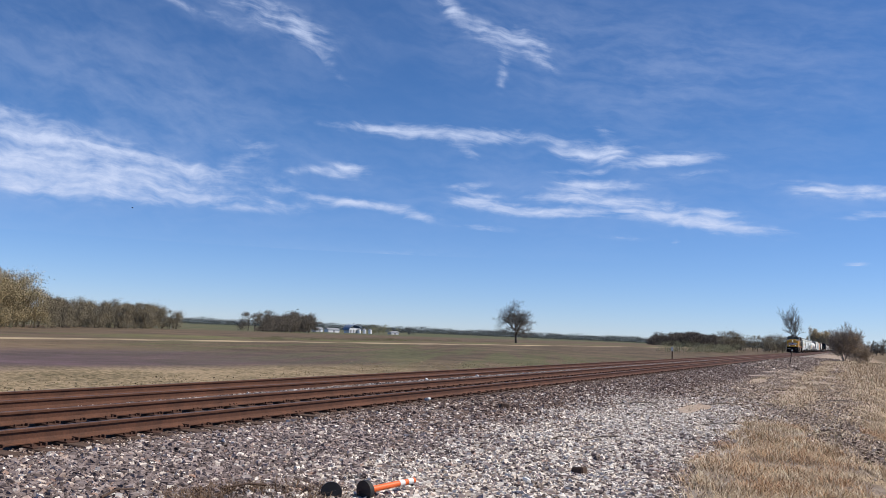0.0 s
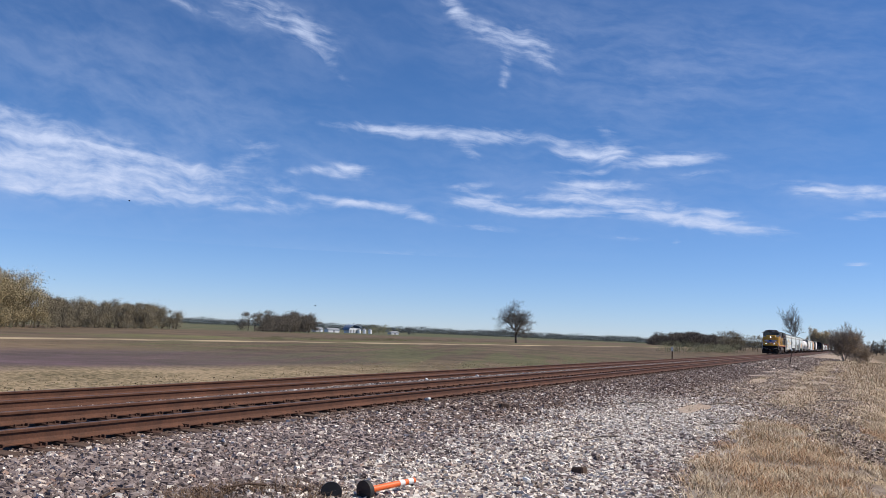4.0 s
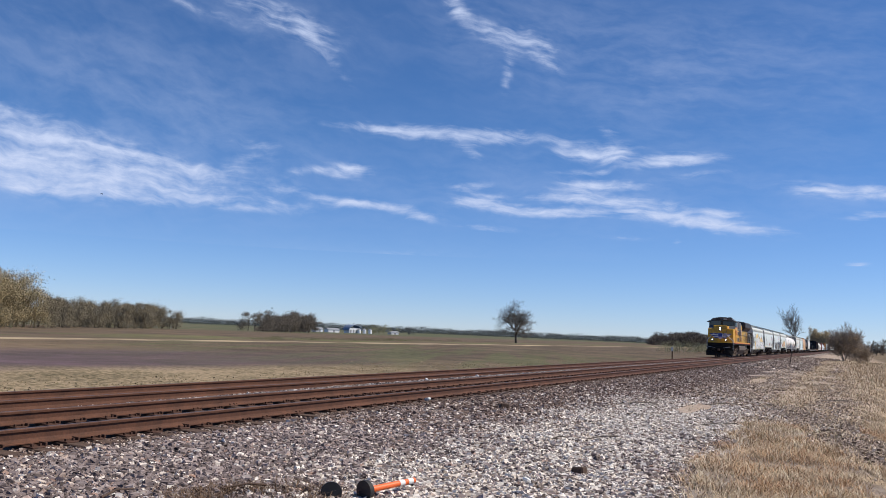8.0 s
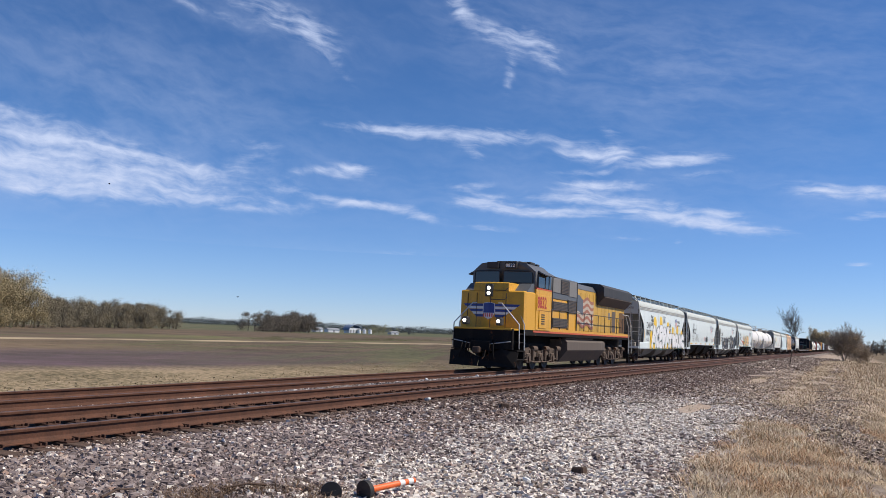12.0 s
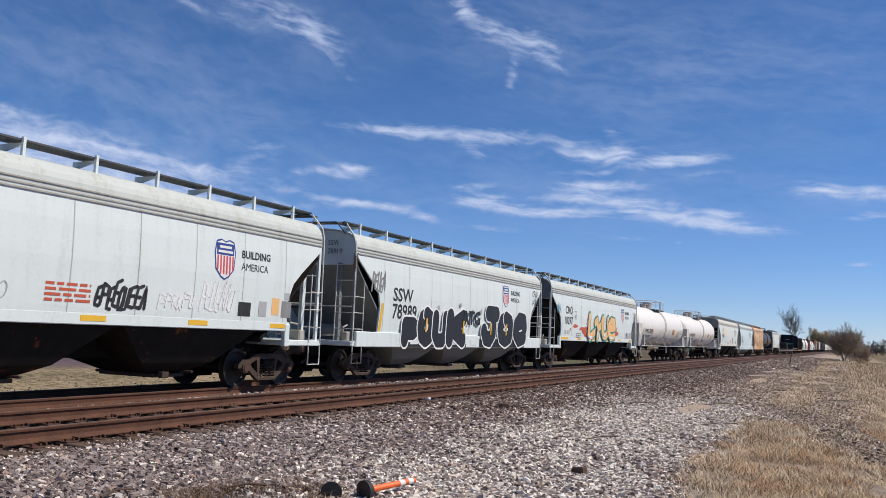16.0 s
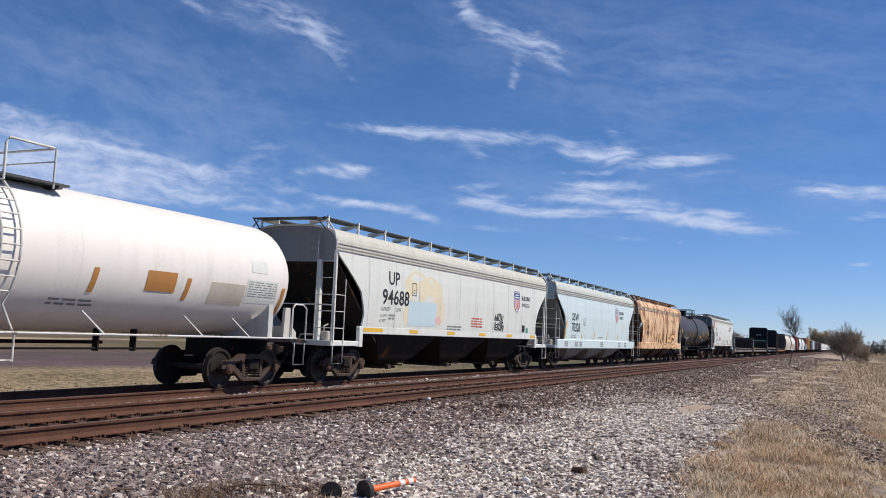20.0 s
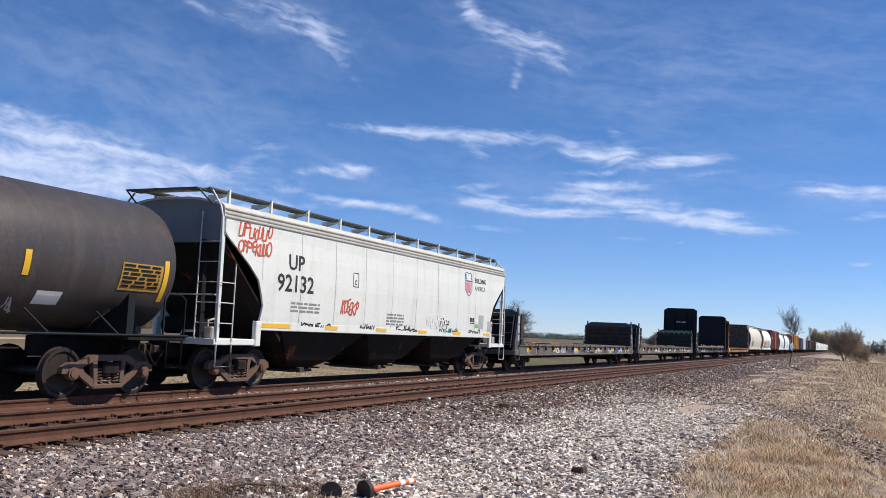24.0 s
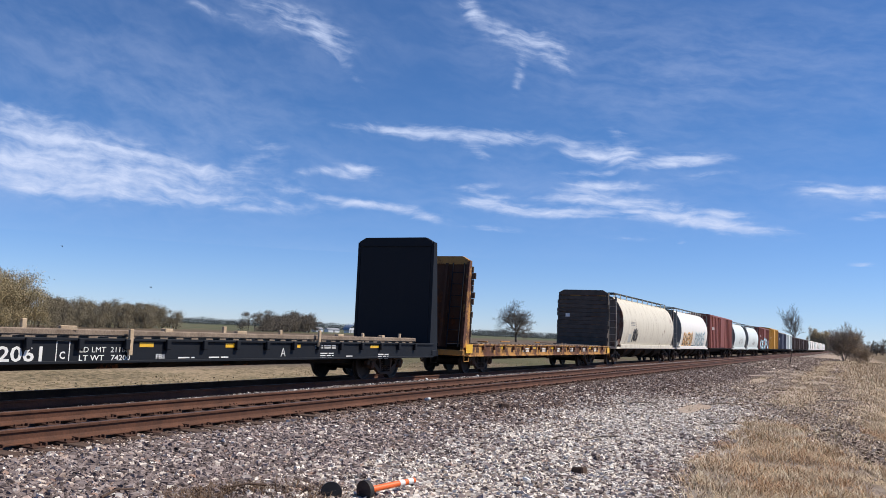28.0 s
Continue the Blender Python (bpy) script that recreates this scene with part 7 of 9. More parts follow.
def locomotive():
    L, mid = span(257.6, 281.0)
    car = thing("diesel_locomotive", "yellow and grey diesel locomotive with lit headlights", "locomotive", GROUP)
    CARS.append((car, mid))
    f = -L / 2                      # front coupler face
    D = 1.78                        # walkway level
    Y, G = M["loco_yellow"], M["loco_grey"]
    part("frame", Mesh().box(f + 1.7, -f - 1.2, -1.5, 1.5, D - 0.26, D, 0.02).box(f + 0.8, -f - 0.9, -0.6, 0.6, 0.9, D - 0.2, 0.03), M["black_frame_and_shade"], car)
    for s in (-1, 1):
        part("sill_stripe", Mesh().box(f + 2.9, -f - 2.0, min(s * 1.5, s * 1.512), max(s * 1.5, s * 1.512), D - 0.1, D - 0.02), M["red_stripe"], car, "thin red sill stripe")
        part("sill_band", Mesh().box(f + 2.9, -f - 2.0, min(s * 1.5, s * 1.51), max(s * 1.5, s * 1.51), D - 0.02, D + 0.1), Y, car)
    # nose: a shallow V in plan, with a raised block in the middle
    nx = f + 1.3
    wide = [(nx + 0.4, -1.47), (nx, 0.0), (nx + 0.4, 1.47), (f + 3.1, 1.53), (f + 3.1, -1.53)]
    nose = Mesh()
    nose.loft([[(x, y, D) for x, y in reversed(wide)], [(x + 0.02, y * 0.995, 3.38) for x, y in reversed(wide)], [(x + 0.08, y * 0.97, 3.43) for x, y in reversed(wide)]], True, False)
    nose_ob = part("nose", nose, Y, car, "yellow angular nose")
    block = [(nx + 0.22, -0.82), (nx + 0.03, 0.0), (nx + 0.22, 0.82), (f + 3.1, 0.95), (f + 3.1, -0.95)]
    part("nose_top", Mesh().loft([[(x, y, 3.4) for x, y in reversed(block)], [(x + 0.05, y * 0.97, 3.74) for x, y in reversed(block)], [(x + 0.14, y * 0.92, 3.78) for x, y in reversed(block)]], True, False), Y, nose_ob)
    ramp = Mesh()
    for s in (-1, 1):
        ramp.prism([(nx + 0.75, 3.4), (f + 3.1, 3.4), (f + 3.1, 3.84), (f + 2.7, 3.8)], 1, min(s * 0.8, s * 1.46), max(s * 0.8, s * 1.46))
    part("nose_deck", ramp, G, nose_ob, "grey sloping deck below the windscreen")
    seam = Mesh()
    for y0 in (-0.72, -0.08, 0.62, 1.1):
        x = nx + 0.4 * abs(y0) / 1.47 - 0.006
        seam.box(x - 0.004, x + 0.02, y0 - 0.012, y0 + 0.012, D + 0.03, 3.3)
    part("nose_seam", seam, M["loco_dark"], nose_ob, "dark door seams on the nose")
    for z0, y0, y1 in ((3.42, -0.2, -0.75), (3.02, -0.1, -0.7), (2.25, -0.35, -0.62)):
        gr = Mesh().tube([(nx + 0.05, y0, z0), (nx - 0.06, y0 - 0.03, z0), (nx + 0.06, y1, z0), (nx + 0.2, y1 - 0.05, z0 + 0.12)], 0.016, 5)
        part("grab_iron", gr, M["loco_dark"], nose_ob)
    # cab
    cx0, cx1 = f + 2.7, f + 5.25
    part("cab_lower", Mesh().box(f + 3.05, cx1, -1.55, 1.55, D, 3.62, 0.02), Y, car, "yellow cab side")
    part("cab_stripe", Mesh().box(f + 3.06, cx1, -1.556, 1.556, 3.6, 3.66), M["red_stripe"], car, "thin red stripe")
    half = [(1.5, 3.62), (1.5, 4.36), (1.06, 4.72), (0.5, 4.78)]
    sect = lambda d: [(d(y), y, z) for y, z in half] + [(d(y), -y, z) for y, z in reversed(half)]
    cab = Mesh().loft([[(f + 2.72 + 0.3 * y / 1.5, y, z) for y, z in half] + [(f + 2.72 + 0.3 * y / 1.5, -y, z) for y, z in reversed(half)], [(f + 3.2, y, z) for y, z in half] + [(f + 3.2, -y, z) for y, z in reversed(half)], [(cx1, y * 1.02, z) for y, z in half] + [(cx1, -y * 1.02, z) for y, z in reversed(half)]], True, True)
    part("cab_upper", cab, G, car, "grey cab over a two-pane windscreen")
    for s in (-1, 1):
        a = lambda y, z, d: (f + 2.72 + 0.3 * y / 1.5 - d, s * y, z)
        q = [a(0.12, 3.86, 0.012), a(1.36, 3.86, 0.012), a(1.36, 4.3, 0.012), a(1.3, 4.34, 0.012), a(0.18, 4.34, 0.012), a(0.12, 4.3, 0.012)]
        part("windscreen", Mesh().add(q if s > 0 else list(reversed(q)), [(5, 4, 3, 2, 1, 0)]), M["glass"], car, "dark windscreen pane")
        fr = Mesh()
        ring = [(0.09, 3.83), (1.39, 3.83), (1.39, 4.33), (1.31, 4.37), (0.16, 4.37), (0.09, 4.33), (0.09, 3.83)]
        fr.tube([a(y, z, 0.012) for y, z in ring], 0.022, 5)
        part("window_gasket", fr, M["loco_dark"], car)
        nb = Mesh().prism([(f + 2.7, 4.5), (f + 3.2, 4.5), (f + 3.2, 4.8), (f + 2.7, 4.76)], 1, min(s * 0.16, s * 0.7), max(s * 0.16, s * 0.7))
        part("number_board", nb, M["loco_dark"], car)
    tv, tf = flat_text("8832", 0.21, 0.006, 1.05)
    tm = Mesh()
    tm.add([(f + 2.69, -0.19 - x, 4.54 + z) for x, z in tv], [tuple(q) for q in tf])
    part("board_number", tm, M["white"], car)
    gear = Mesh().box(f + 3.3, cx1 - 0.2, -0.5, 0.5, 4.76, 4.86, 0.03).tube([(f + 3.0, -0.7, 4.8), (f + 4.4, -0.75, 4.84)], 0.03, 6).box(f + 3.9, f + 4.5, -0.95, -0.6, 4.74, 4.88, 0.03).box(f + 4.7, f + 5.0, -1.0, -0.7, 4.72, 4.84, 0.03)
    part("roof_gear", gear, M["loco_dark"], car)
    # headlights on the nose and low on the deck
    hb = part("headlight_housing", Mesh().box(nx - 0.03, nx + 0.4, -0.17, 0.17, 3.14, 3.68, 0.02), M["loco_dark"], car)
    for z in (3.29, 3.51):
        part("headlight", Mesh().tube([(nx, 0, z), (nx - 0.06, 0, z)], 0.072, 16), M["headlight"], hb, "bright lit headlight")
    for y in (-0.74, 0.8):
        d = part("ditch_light", Mesh().box(f + 0.62, f + 0.95, y - 0.13, y + 0.13, D + 0.12, D + 0.46, 0.04), M["loco_dark"], car)
        part("lamp", Mesh().tube([(f + 0.62, y, D + 0.3), (f + 0.57, y, D + 0.3)], 0.07, 16), M["headlight"], d, "bright lit ditch light")
    # winged emblem on the nose as plain shapes
    def nose_put(mesh, pts, lift):
        for poly in pts:
            mesh.add([(nx + 0.4 * abs(y) / 1.47 + 0.02 * (z - D) / 1.6 - lift, -y, z) for y, z in poly], [tuple(range(len(poly)))])
    wing, stripe, redm = Mesh(), Mesh(), Mesh()
    for s in (-1, 1):
        for k in range(5):
            z = 2.83 - 0.115 * k
            p = [(s * 0.27, z - 0.105), (s * (1.22 - 0.15 * k), z - 0.1), (s * (1.33 - 0.15 * k), z), (s * 0.27, z)]
            nose_put(wing if k % 2 == 0 else stripe, [p[::s]], 0.014)
    sh = [(-0.26, 2.86), (0, 2.9), (0.26, 2.86), (0.29, 2.5), (0.18, 2.25), (0, 2.16), (-0.18, 2.25), (-0.29, 2.5)]
    for s in (-1, 1):
        h = [q for q in sh if q[0] * s >= 0]
        nose_put(stripe, [list(reversed(h))], 0.02)
        nose_put(wing, [[(0, 2.44), (s * 0.255, 2.44), (s * 0.24, 2.84), (0, 2.88)][::s]], 0.026)
    for y in (-0.24, -0.145, -0.05, 0.045, 0.14):
        nose_put(redm, [[(y, 2.27), (y + 0.05, 2.27), (y + 0.05, 2.42), (y, 2.42)]], 0.032)
    part("emblem_field", stripe, M["white"], nose_ob)
    part("emblem_wing", wing, M["shield_blue"], nose_ob, "dark blue winged emblem")
    part("emblem_stripe", redm, M["shield_red"], nose_ob)
    for s in (-1, 1):
        for q in ([(f + 1.2, s * 0.5, 2.86), (f + 1.15, s * 0.66, 2.86), (f + 1.1, s * 1.5, 1.98), (f + 1.1, s * 1.52, 1.0), (f + 1.2, s * 1.5, 0.95)], [(f + 1.65, s * 1.1, 2.72), (f + 1.68, s * 1.18, 2.72), (f + 1.72, s * 1.52, 1.98), (f + 1.72, s * 1.53, 0.9)]):
            part("nose_handrail", Mesh().tube(q, 0.026, 6), M["chrome"], car, "pale grey front handrail")
    # signal and air hoses, cut levers under the front deck
    for y in (-0.62, -0.45, 0.45, 0.62, 0.8):
        part("air_hose", Mesh().tube([(f + 0.75, y, 1.3), (f + 0.45, y, 1.1), (f + 0.35, y * 1.05, 0.75), (f + 0.42, y * 1.1, 0.5)], 0.028, 6), M["black_frame_and_shade"], car)
    part("cut_lever", Mesh().tube([(f + 0.7, -1.3, 1.25), (f + 0.55, -0.3, 1.1), (f + 0.55, 0.3, 1.1), (f + 0.7, 1.3, 1.25)], 0.022, 5), M["chrome"], car)
    for s in (-1, 1):
        y = s * 1.56
        wd = part("side_window", Mesh().box(f + 3.3, f + 5.05, min(y, y - s * 0.05), max(y, y - s * 0.05), 3.68, 4.3, 0.01), M["glass"], car, "dark open cab side window")
        part("window_post", Mesh().box(f + 4.2, f + 4.28, min(y, y + s * 0.02), max(y, y + s * 0.02), 3.68, 4.3).box(f + 4.75, f + 4.8, min(y, y + s * 0.02), max(y, y + s * 0.02), 3.68, 4.3), G, wd)
        part("window_visor", Mesh().prism([(y - s * 0.05, 4.44), (y + s * 0.3, 4.26), (y + s * 0.28, 4.22), (y - s * 0.05, 4.38)], 0, f + 3.3, f + 5.0), G, wd)
        part("door", Mesh().box(f + 3.12, cx1 - 0.1, min(y, y + s * 0.015), max(y, y + s * 0.015), D + 0.9, 3.36, 0.005), Y, car)
        lv = Mesh()
        for k in range(5):
            lv.box(f + 3.75, f + 4.2, min(y, y + s * 0.03), max(y, y + s * 0.045), D + 0.28 + 0.1 * k, D + 0.33 + 0.1 * k)
        part("access_door", Mesh().box(f + 3.45, f + 4.5, min(y, y + s * 0.02), max(y, y + s * 0.02), D + 0.1, D + 0.86, 0.005), Y, car)
        part("vent_louvre", lv, M["loco_dark"], car)
    # plow, pilot, steps
    pl = Mesh()
    for s in (-1, 1):
        q = [(f + 0.25, s * 0.02, 0.18), (f + 0.75, s * 1.5, 0.18), (f + 0.95, s * 1.55, 0.8), (f + 0.62, s * 0.9, 0.92), (f + 0.52, s * 0.4, 0.7), (f + 0.45, s * 0.02, 0.55)]
        pl.add(q, [tuple(range(6)) if s < 0 else tuple(reversed(range(6)))])
        b = [(x + 0.06, y, z) for x, y, z in q]
        pl.add(b, [tuple(reversed(range(6))) if s < 0 else tuple(range(6))])
        pl.add(q + b, [(i, (i + 1) % 6, 6 + (i + 1) % 6, 6 + i) for i in range(6)])
    part("snow_plow", pl, M["black_frame_and_shade"], car, "black steel snow plow")
    part("pilot", Mesh().box(f + 0.75, f + 0.95, -1.35, 1.35, 0.9, D, 0.02).box(f + 0.5, f + 0.85, -0.45, 0.45, 0.8, 1.25, 0.04), M["black_frame_and_shade"], car)
    part("front_platform", Mesh().box(f + 0.72, f + 1.75, -1.3, 1.3, D - 0.06, D + 0.02, 0.01), M["loco_yellow"], car)
    for e, x0 in ((1, f + 0.95), (-1, -f - 1.45)):
        for s in (-1, 1):
            st = Mesh()
            for k in range(4):
                st.box(min(x0, x0 + e * 0.75), max(x0, x0 + e * 0.75), min(s * 1.2, s * 1.52), max(s * 1.2, s * 1.52), 0.48 + 0.36 * k, 0.53 + 0.36 * k)
            st.box(min(x0 + e * 0.75, x0 + e * 0.8), max(x0 + e * 0.75, x0 + e * 0.8), min(s * 1.1, s * 1.52), max(s * 1.1, s * 1.52), 0.45, D)
            part("step_well", st, M["black_frame_and_shade"], car)
            for q in (0.0, 0.85) if e < 0 else ():
                hr = Mesh().tube([(x0 + e * q, s * 1.53, 0.7), (x0 + e * q, s * 1.53, D + 0.5), (x0 + e * (q + 0.55), s * 1.45, D + 1.25), (x0 + e * (q + 0.9), s * 1.35, D + 1.3)], 0.028, 6)
                part("step_handrail", hr, M["chrome"], car, "pale grey step handrail")
    # long hood
    hx0, hx1 = cx1, f + 21.85
    hoodx = f + 9.95
    part("equipment_bay", Mesh().box(hx0, hoodx, -1.42, 1.42, D, 3.3, 0.02), Y, car, "yellow equipment bay")
    part("equipment_top", Mesh().box(hx0, hoodx, -1.44, 1.44, 3.3, 4.38, 0.04), G, car)
    part("hood_side", Mesh().box(hoodx, hx1, -1.05, 1.05, D, 4.12, 0.03), M["tired_yellow"], car, "dirty yellow engine hood")
    part("hood_roof", Mesh().prism([(-1.06, 4.12), (1.06, 4.12), (0.85, 4.42), (-0.85, 4.42)], 0, hoodx, hx1), G, car)
    for s in (-1, 1):
        y = s * 1.43
        for k, (a, b, z0, z1, m) in enumerate(((0.55, 2.88, 1.98, 2.42, "loco_dark"), (0.55, 2.86, 2.78, 3.2, "loco_dark"), (0.46, 1.63, 3.62, 4.3, "loco_pale"), (1.72, 2.97, 3.6, 4.3, "loco_dark"), (2.97, 4.36, 2.74, 3.38, "loco_dark"), (3.1, 4.4, 3.55, 4.3, "loco_pale"), (0.4, 0.46, 1.9, 4.34, "loco_dark"), (4.5, 4.56, 1.9, 4.34, "loco_dark"), (2.9, 2.95, 1.9, 3.4, "loco_dark"))):
            gp = part("grille", Mesh().box(hx0 + a, hx0 + b, min(y, y + s * 0.035), max(y, y + s * 0.035), z0, z1, 0.01), M[m], car)
            if m == "loco_dark" and b - a > 0.5:
                sl = Mesh()
                for j in range(int((z1 - z0) / 0.07)):
                    sl.box(hx0 + a + 0.04, hx0 + b - 0.04, min(y + s * 0.035, y + s * 0.05), max(y + s * 0.035, y + s * 0.05), z0 + 0.03 + 0.07 * j, z0 + 0.06 + 0.07 * j)
                part("slats", sl, M["fuel_tank"], gp)
        y = s * 1.05
        k, x = 0, hoodx + 0.1
        while x < hx1 - 0.8:
            part("hood_door", Mesh().box(x, x + 0.82, min(y, y + s * 0.018), max(y, y + s * 0.018), D + 0.12, 3.95, 0.006), M["tired_yellow"], car)
            x += 0.86
            k += 1
        # flared radiator section at the rear
        rd = Mesh().prism([(s * 1.05, 3.45), (s * 1.5, 3.95), (s * 1.5, 4.45), (s * 1.25, 4.62), (s * 0.6, 4.62), (s * 0.6, 3.45)], 0, f + 14.95, hx1 + 0.15)
        part("radiator_flare", rd, M["loco_dark"], car, "dark flared radiator housing")
        part("radiator_grille", Mesh().prism([(s * 1.08, 3.46), (s * 1.51, 3.93), (s * 1.515, 3.9), (s * 1.1, 3.44)], 0, f + 15.1, hx1), M["fuel_tank"], car)
        for a, b, m in ((18.6, 19.45, "fuel_tank"), (20.45, 21.8, "rust_and_shade_panel")):
            part("side_panel", Mesh().box(f + a, f + b, min(y, y + s * 0.03), max(y, y + s * 0.03), 1.95, 3.2, 0.01), M[m], car, "dark dirty side panel")
        part("builder_badge", Mesh().box(f + 17.7, f + 18.15, min(y, y + s * 0.03), max(y, y + s * 0.03), 2.7, 3.1, 0.01), M["loco_pale"], car)
        # walkway handrail
        post_x = np.linspace(hx0 + 0.2, -f - 2.3, 12)
        rl = Mesh().tube([(post_x[0], s * 1.46, D + 1.02), (post_x[-1], s * 1.46, D + 1.02)], 0.022, 6)
        part("handrail", rl, M["loco_dark"], car)
        for x in post_x:
            part("stanchion", Mesh().tube([(x, s * 1.46, D), (x, s * 1.46, D + 1.04)], 0.02, 5), M["loco_dark"], car)
    for x in (hx1 - 5.4, hx1 - 3.4, hx1 - 1.4):
        part("roof_fan", Mesh().tube([(x, 0, 4.6), (x, 0, 4.72)], 0.72, 20), M["loco_dark"], car)
    part("exhaust", Mesh().box(hoodx + 2.2, hoodx + 3.4, -0.4, 0.4, 4.4, 4.62, 0.05), M["loco_dark"], car)
    part("horn", Mesh().tube([(hoodx + 0.6, 0.3, 4.6), (hoodx + 0.15, 0.3, 4.62)], 0.05, 8, 0.1), M["loco_dark"], car)
    part("rear_hood", Mesh().box(hx1, hx1 + 0.3, -0.95, 0.95, D, 4.0, 0.03), Y, car)
    # cab number and waving flag as shapes
    sk = Skin(lambda z: 1.575)
    t = Mesh()
    sk.text(t, "8832", f + 3.16, 2.78, 0.72, 0.02, 0.9)
    part("cab_number", t, M["loco_red"], car, "red cab number")
    sk = Skin(lambda z: 1.07)
    fr, fw, fb = Mesh(), Mesh(), Mesh()
    fx = hoodx + 0.85
    for k in range(9):
        pts, n = [], 14
        for row in (0, 1):
            for i in range(n):
                x = fx + 3.5 * i / (n - 1)
                pts.append((x, 3.72 - 0.17 * (k + row) + 0.11 * math.sin(i * 0.95) - 0.1 * i / n))
        m = fr if k % 2 == 0 else fw
        sk.put(m, pts, [(i + 1, i, n + i, n + i + 1) for i in range(n - 1)], 0.022)
    for k in range(5):
        pts = []
        for row in (0, 1):
            pts += [(fx + 3.5 * i / 13, 3.72 - 0.17 * (k + row) + 0.11 * math.sin(i * 0.95) - 0.1 * i / 14) for i in range(6)]
        sk.put(fb, pts, [(i + 1, i, 6 + i, 7 + i) for i in range(5)], 0.03)
    M["flag_red"], M["flag_pale"], M["flag_blue"] = paint("faded_red_flag", (0.35, 0.13, 0.08), 0.6, 0.4), paint("faded_cream_flag", (0.50, 0.42, 0.33), 0.6, 0.4), paint("faded_blue_flag", (0.10, 0.12, 0.15), 0.6, 0.4)
    part("flag_stripe", fr, M["flag_red"], car, "faded red stripes of a painted flag")
    part("flag_stripe", fw, M["flag_pale"], car)
    part("flag_canton", fb, M["flag_blue"], car)
    # fuel tank and air tanks
    ft = Mesh().prism([(-1.35, 1.42), (-1.5, 1.3), (-1.5, 0.9), (-1.05, 0.32), (1.05, 0.32), (1.5, 0.9), (1.5, 1.3), (1.35, 1.42)], 0, -3.6, 3.7)
    part("fuel_tank", ft, M["fuel_tank"], car, "dusty dark fuel tank")
    part("air_tank", Mesh().tube([(-3.5, -1.3, 1.5), (1.5, -1.3, 1.5)], 0.1, 10).tube([(-3.7, -1.25, 1.2), (-4.1, -1.25, 1.5)], 0.03, 6), M["loco_bogie"], car)
    c_bogie(car, f + 5.0)
    c_bogie(car, -f - 5.0)
    coupler(car, f, -1)
    coupler(car, -f, 1)


locomotive()
# ---- trees and woods ----
def limb(mesh, twigs, p, d, length, r, depth, rng, kids, angle, lift, more=0):
    """One limb that bends a little and throws side limbs along its length."""
    pts, q, dd, seg = [tuple(p)], Vector(p), Vector(d), 4
    for k in range(seg):
        dd = (dd + Vector((rng.uniform(-1, 1), rng.uniform(-1, 1), rng.uniform(-0.7, 0.7))) * 0.16 + Vector((0, 0, lift))).normalized()
        q = q + dd * length / seg
        pts.append(tuple(q))
    mesh.tube(pts, r, 6 if depth > 3 else 3, r * 0.4, caps=False)
    if depth <= 1:
        for k in (1, 2, 3, 4):
            twigs.append((pts[k], dd, length))
    if depth == 0:
        return
    turn = rng.uniform(0, 6.28)
    for k in range(kids + more):
        f = 0.15 + 0.85 * (k + rng.random()) / (kids + more)
        i = min(int(f * seg), seg - 1)
        a = Vector(pts[i]).lerp(Vector(pts[i + 1]), f * seg - i)
        turn += 2.4 + rng.uniform(-0.5, 0.5)
        side = dd.orthogonal().normalized()
        side = side * math.cos(turn) + dd.cross(side) * math.sin(turn)
        th = angle * rng.uniform(0.7, 1.3) * (1.15 - 0.35 * f)
        n = (dd * math.cos(th) + side * math.sin(th)).normalized()
        limb(mesh, twigs, a, n, length * rng.uniform(0.55, 0.75) * (1.15 - 0.35 * f), r * (0.75 - 0.3 * f), depth - 1, rng, kids, angle, lift)


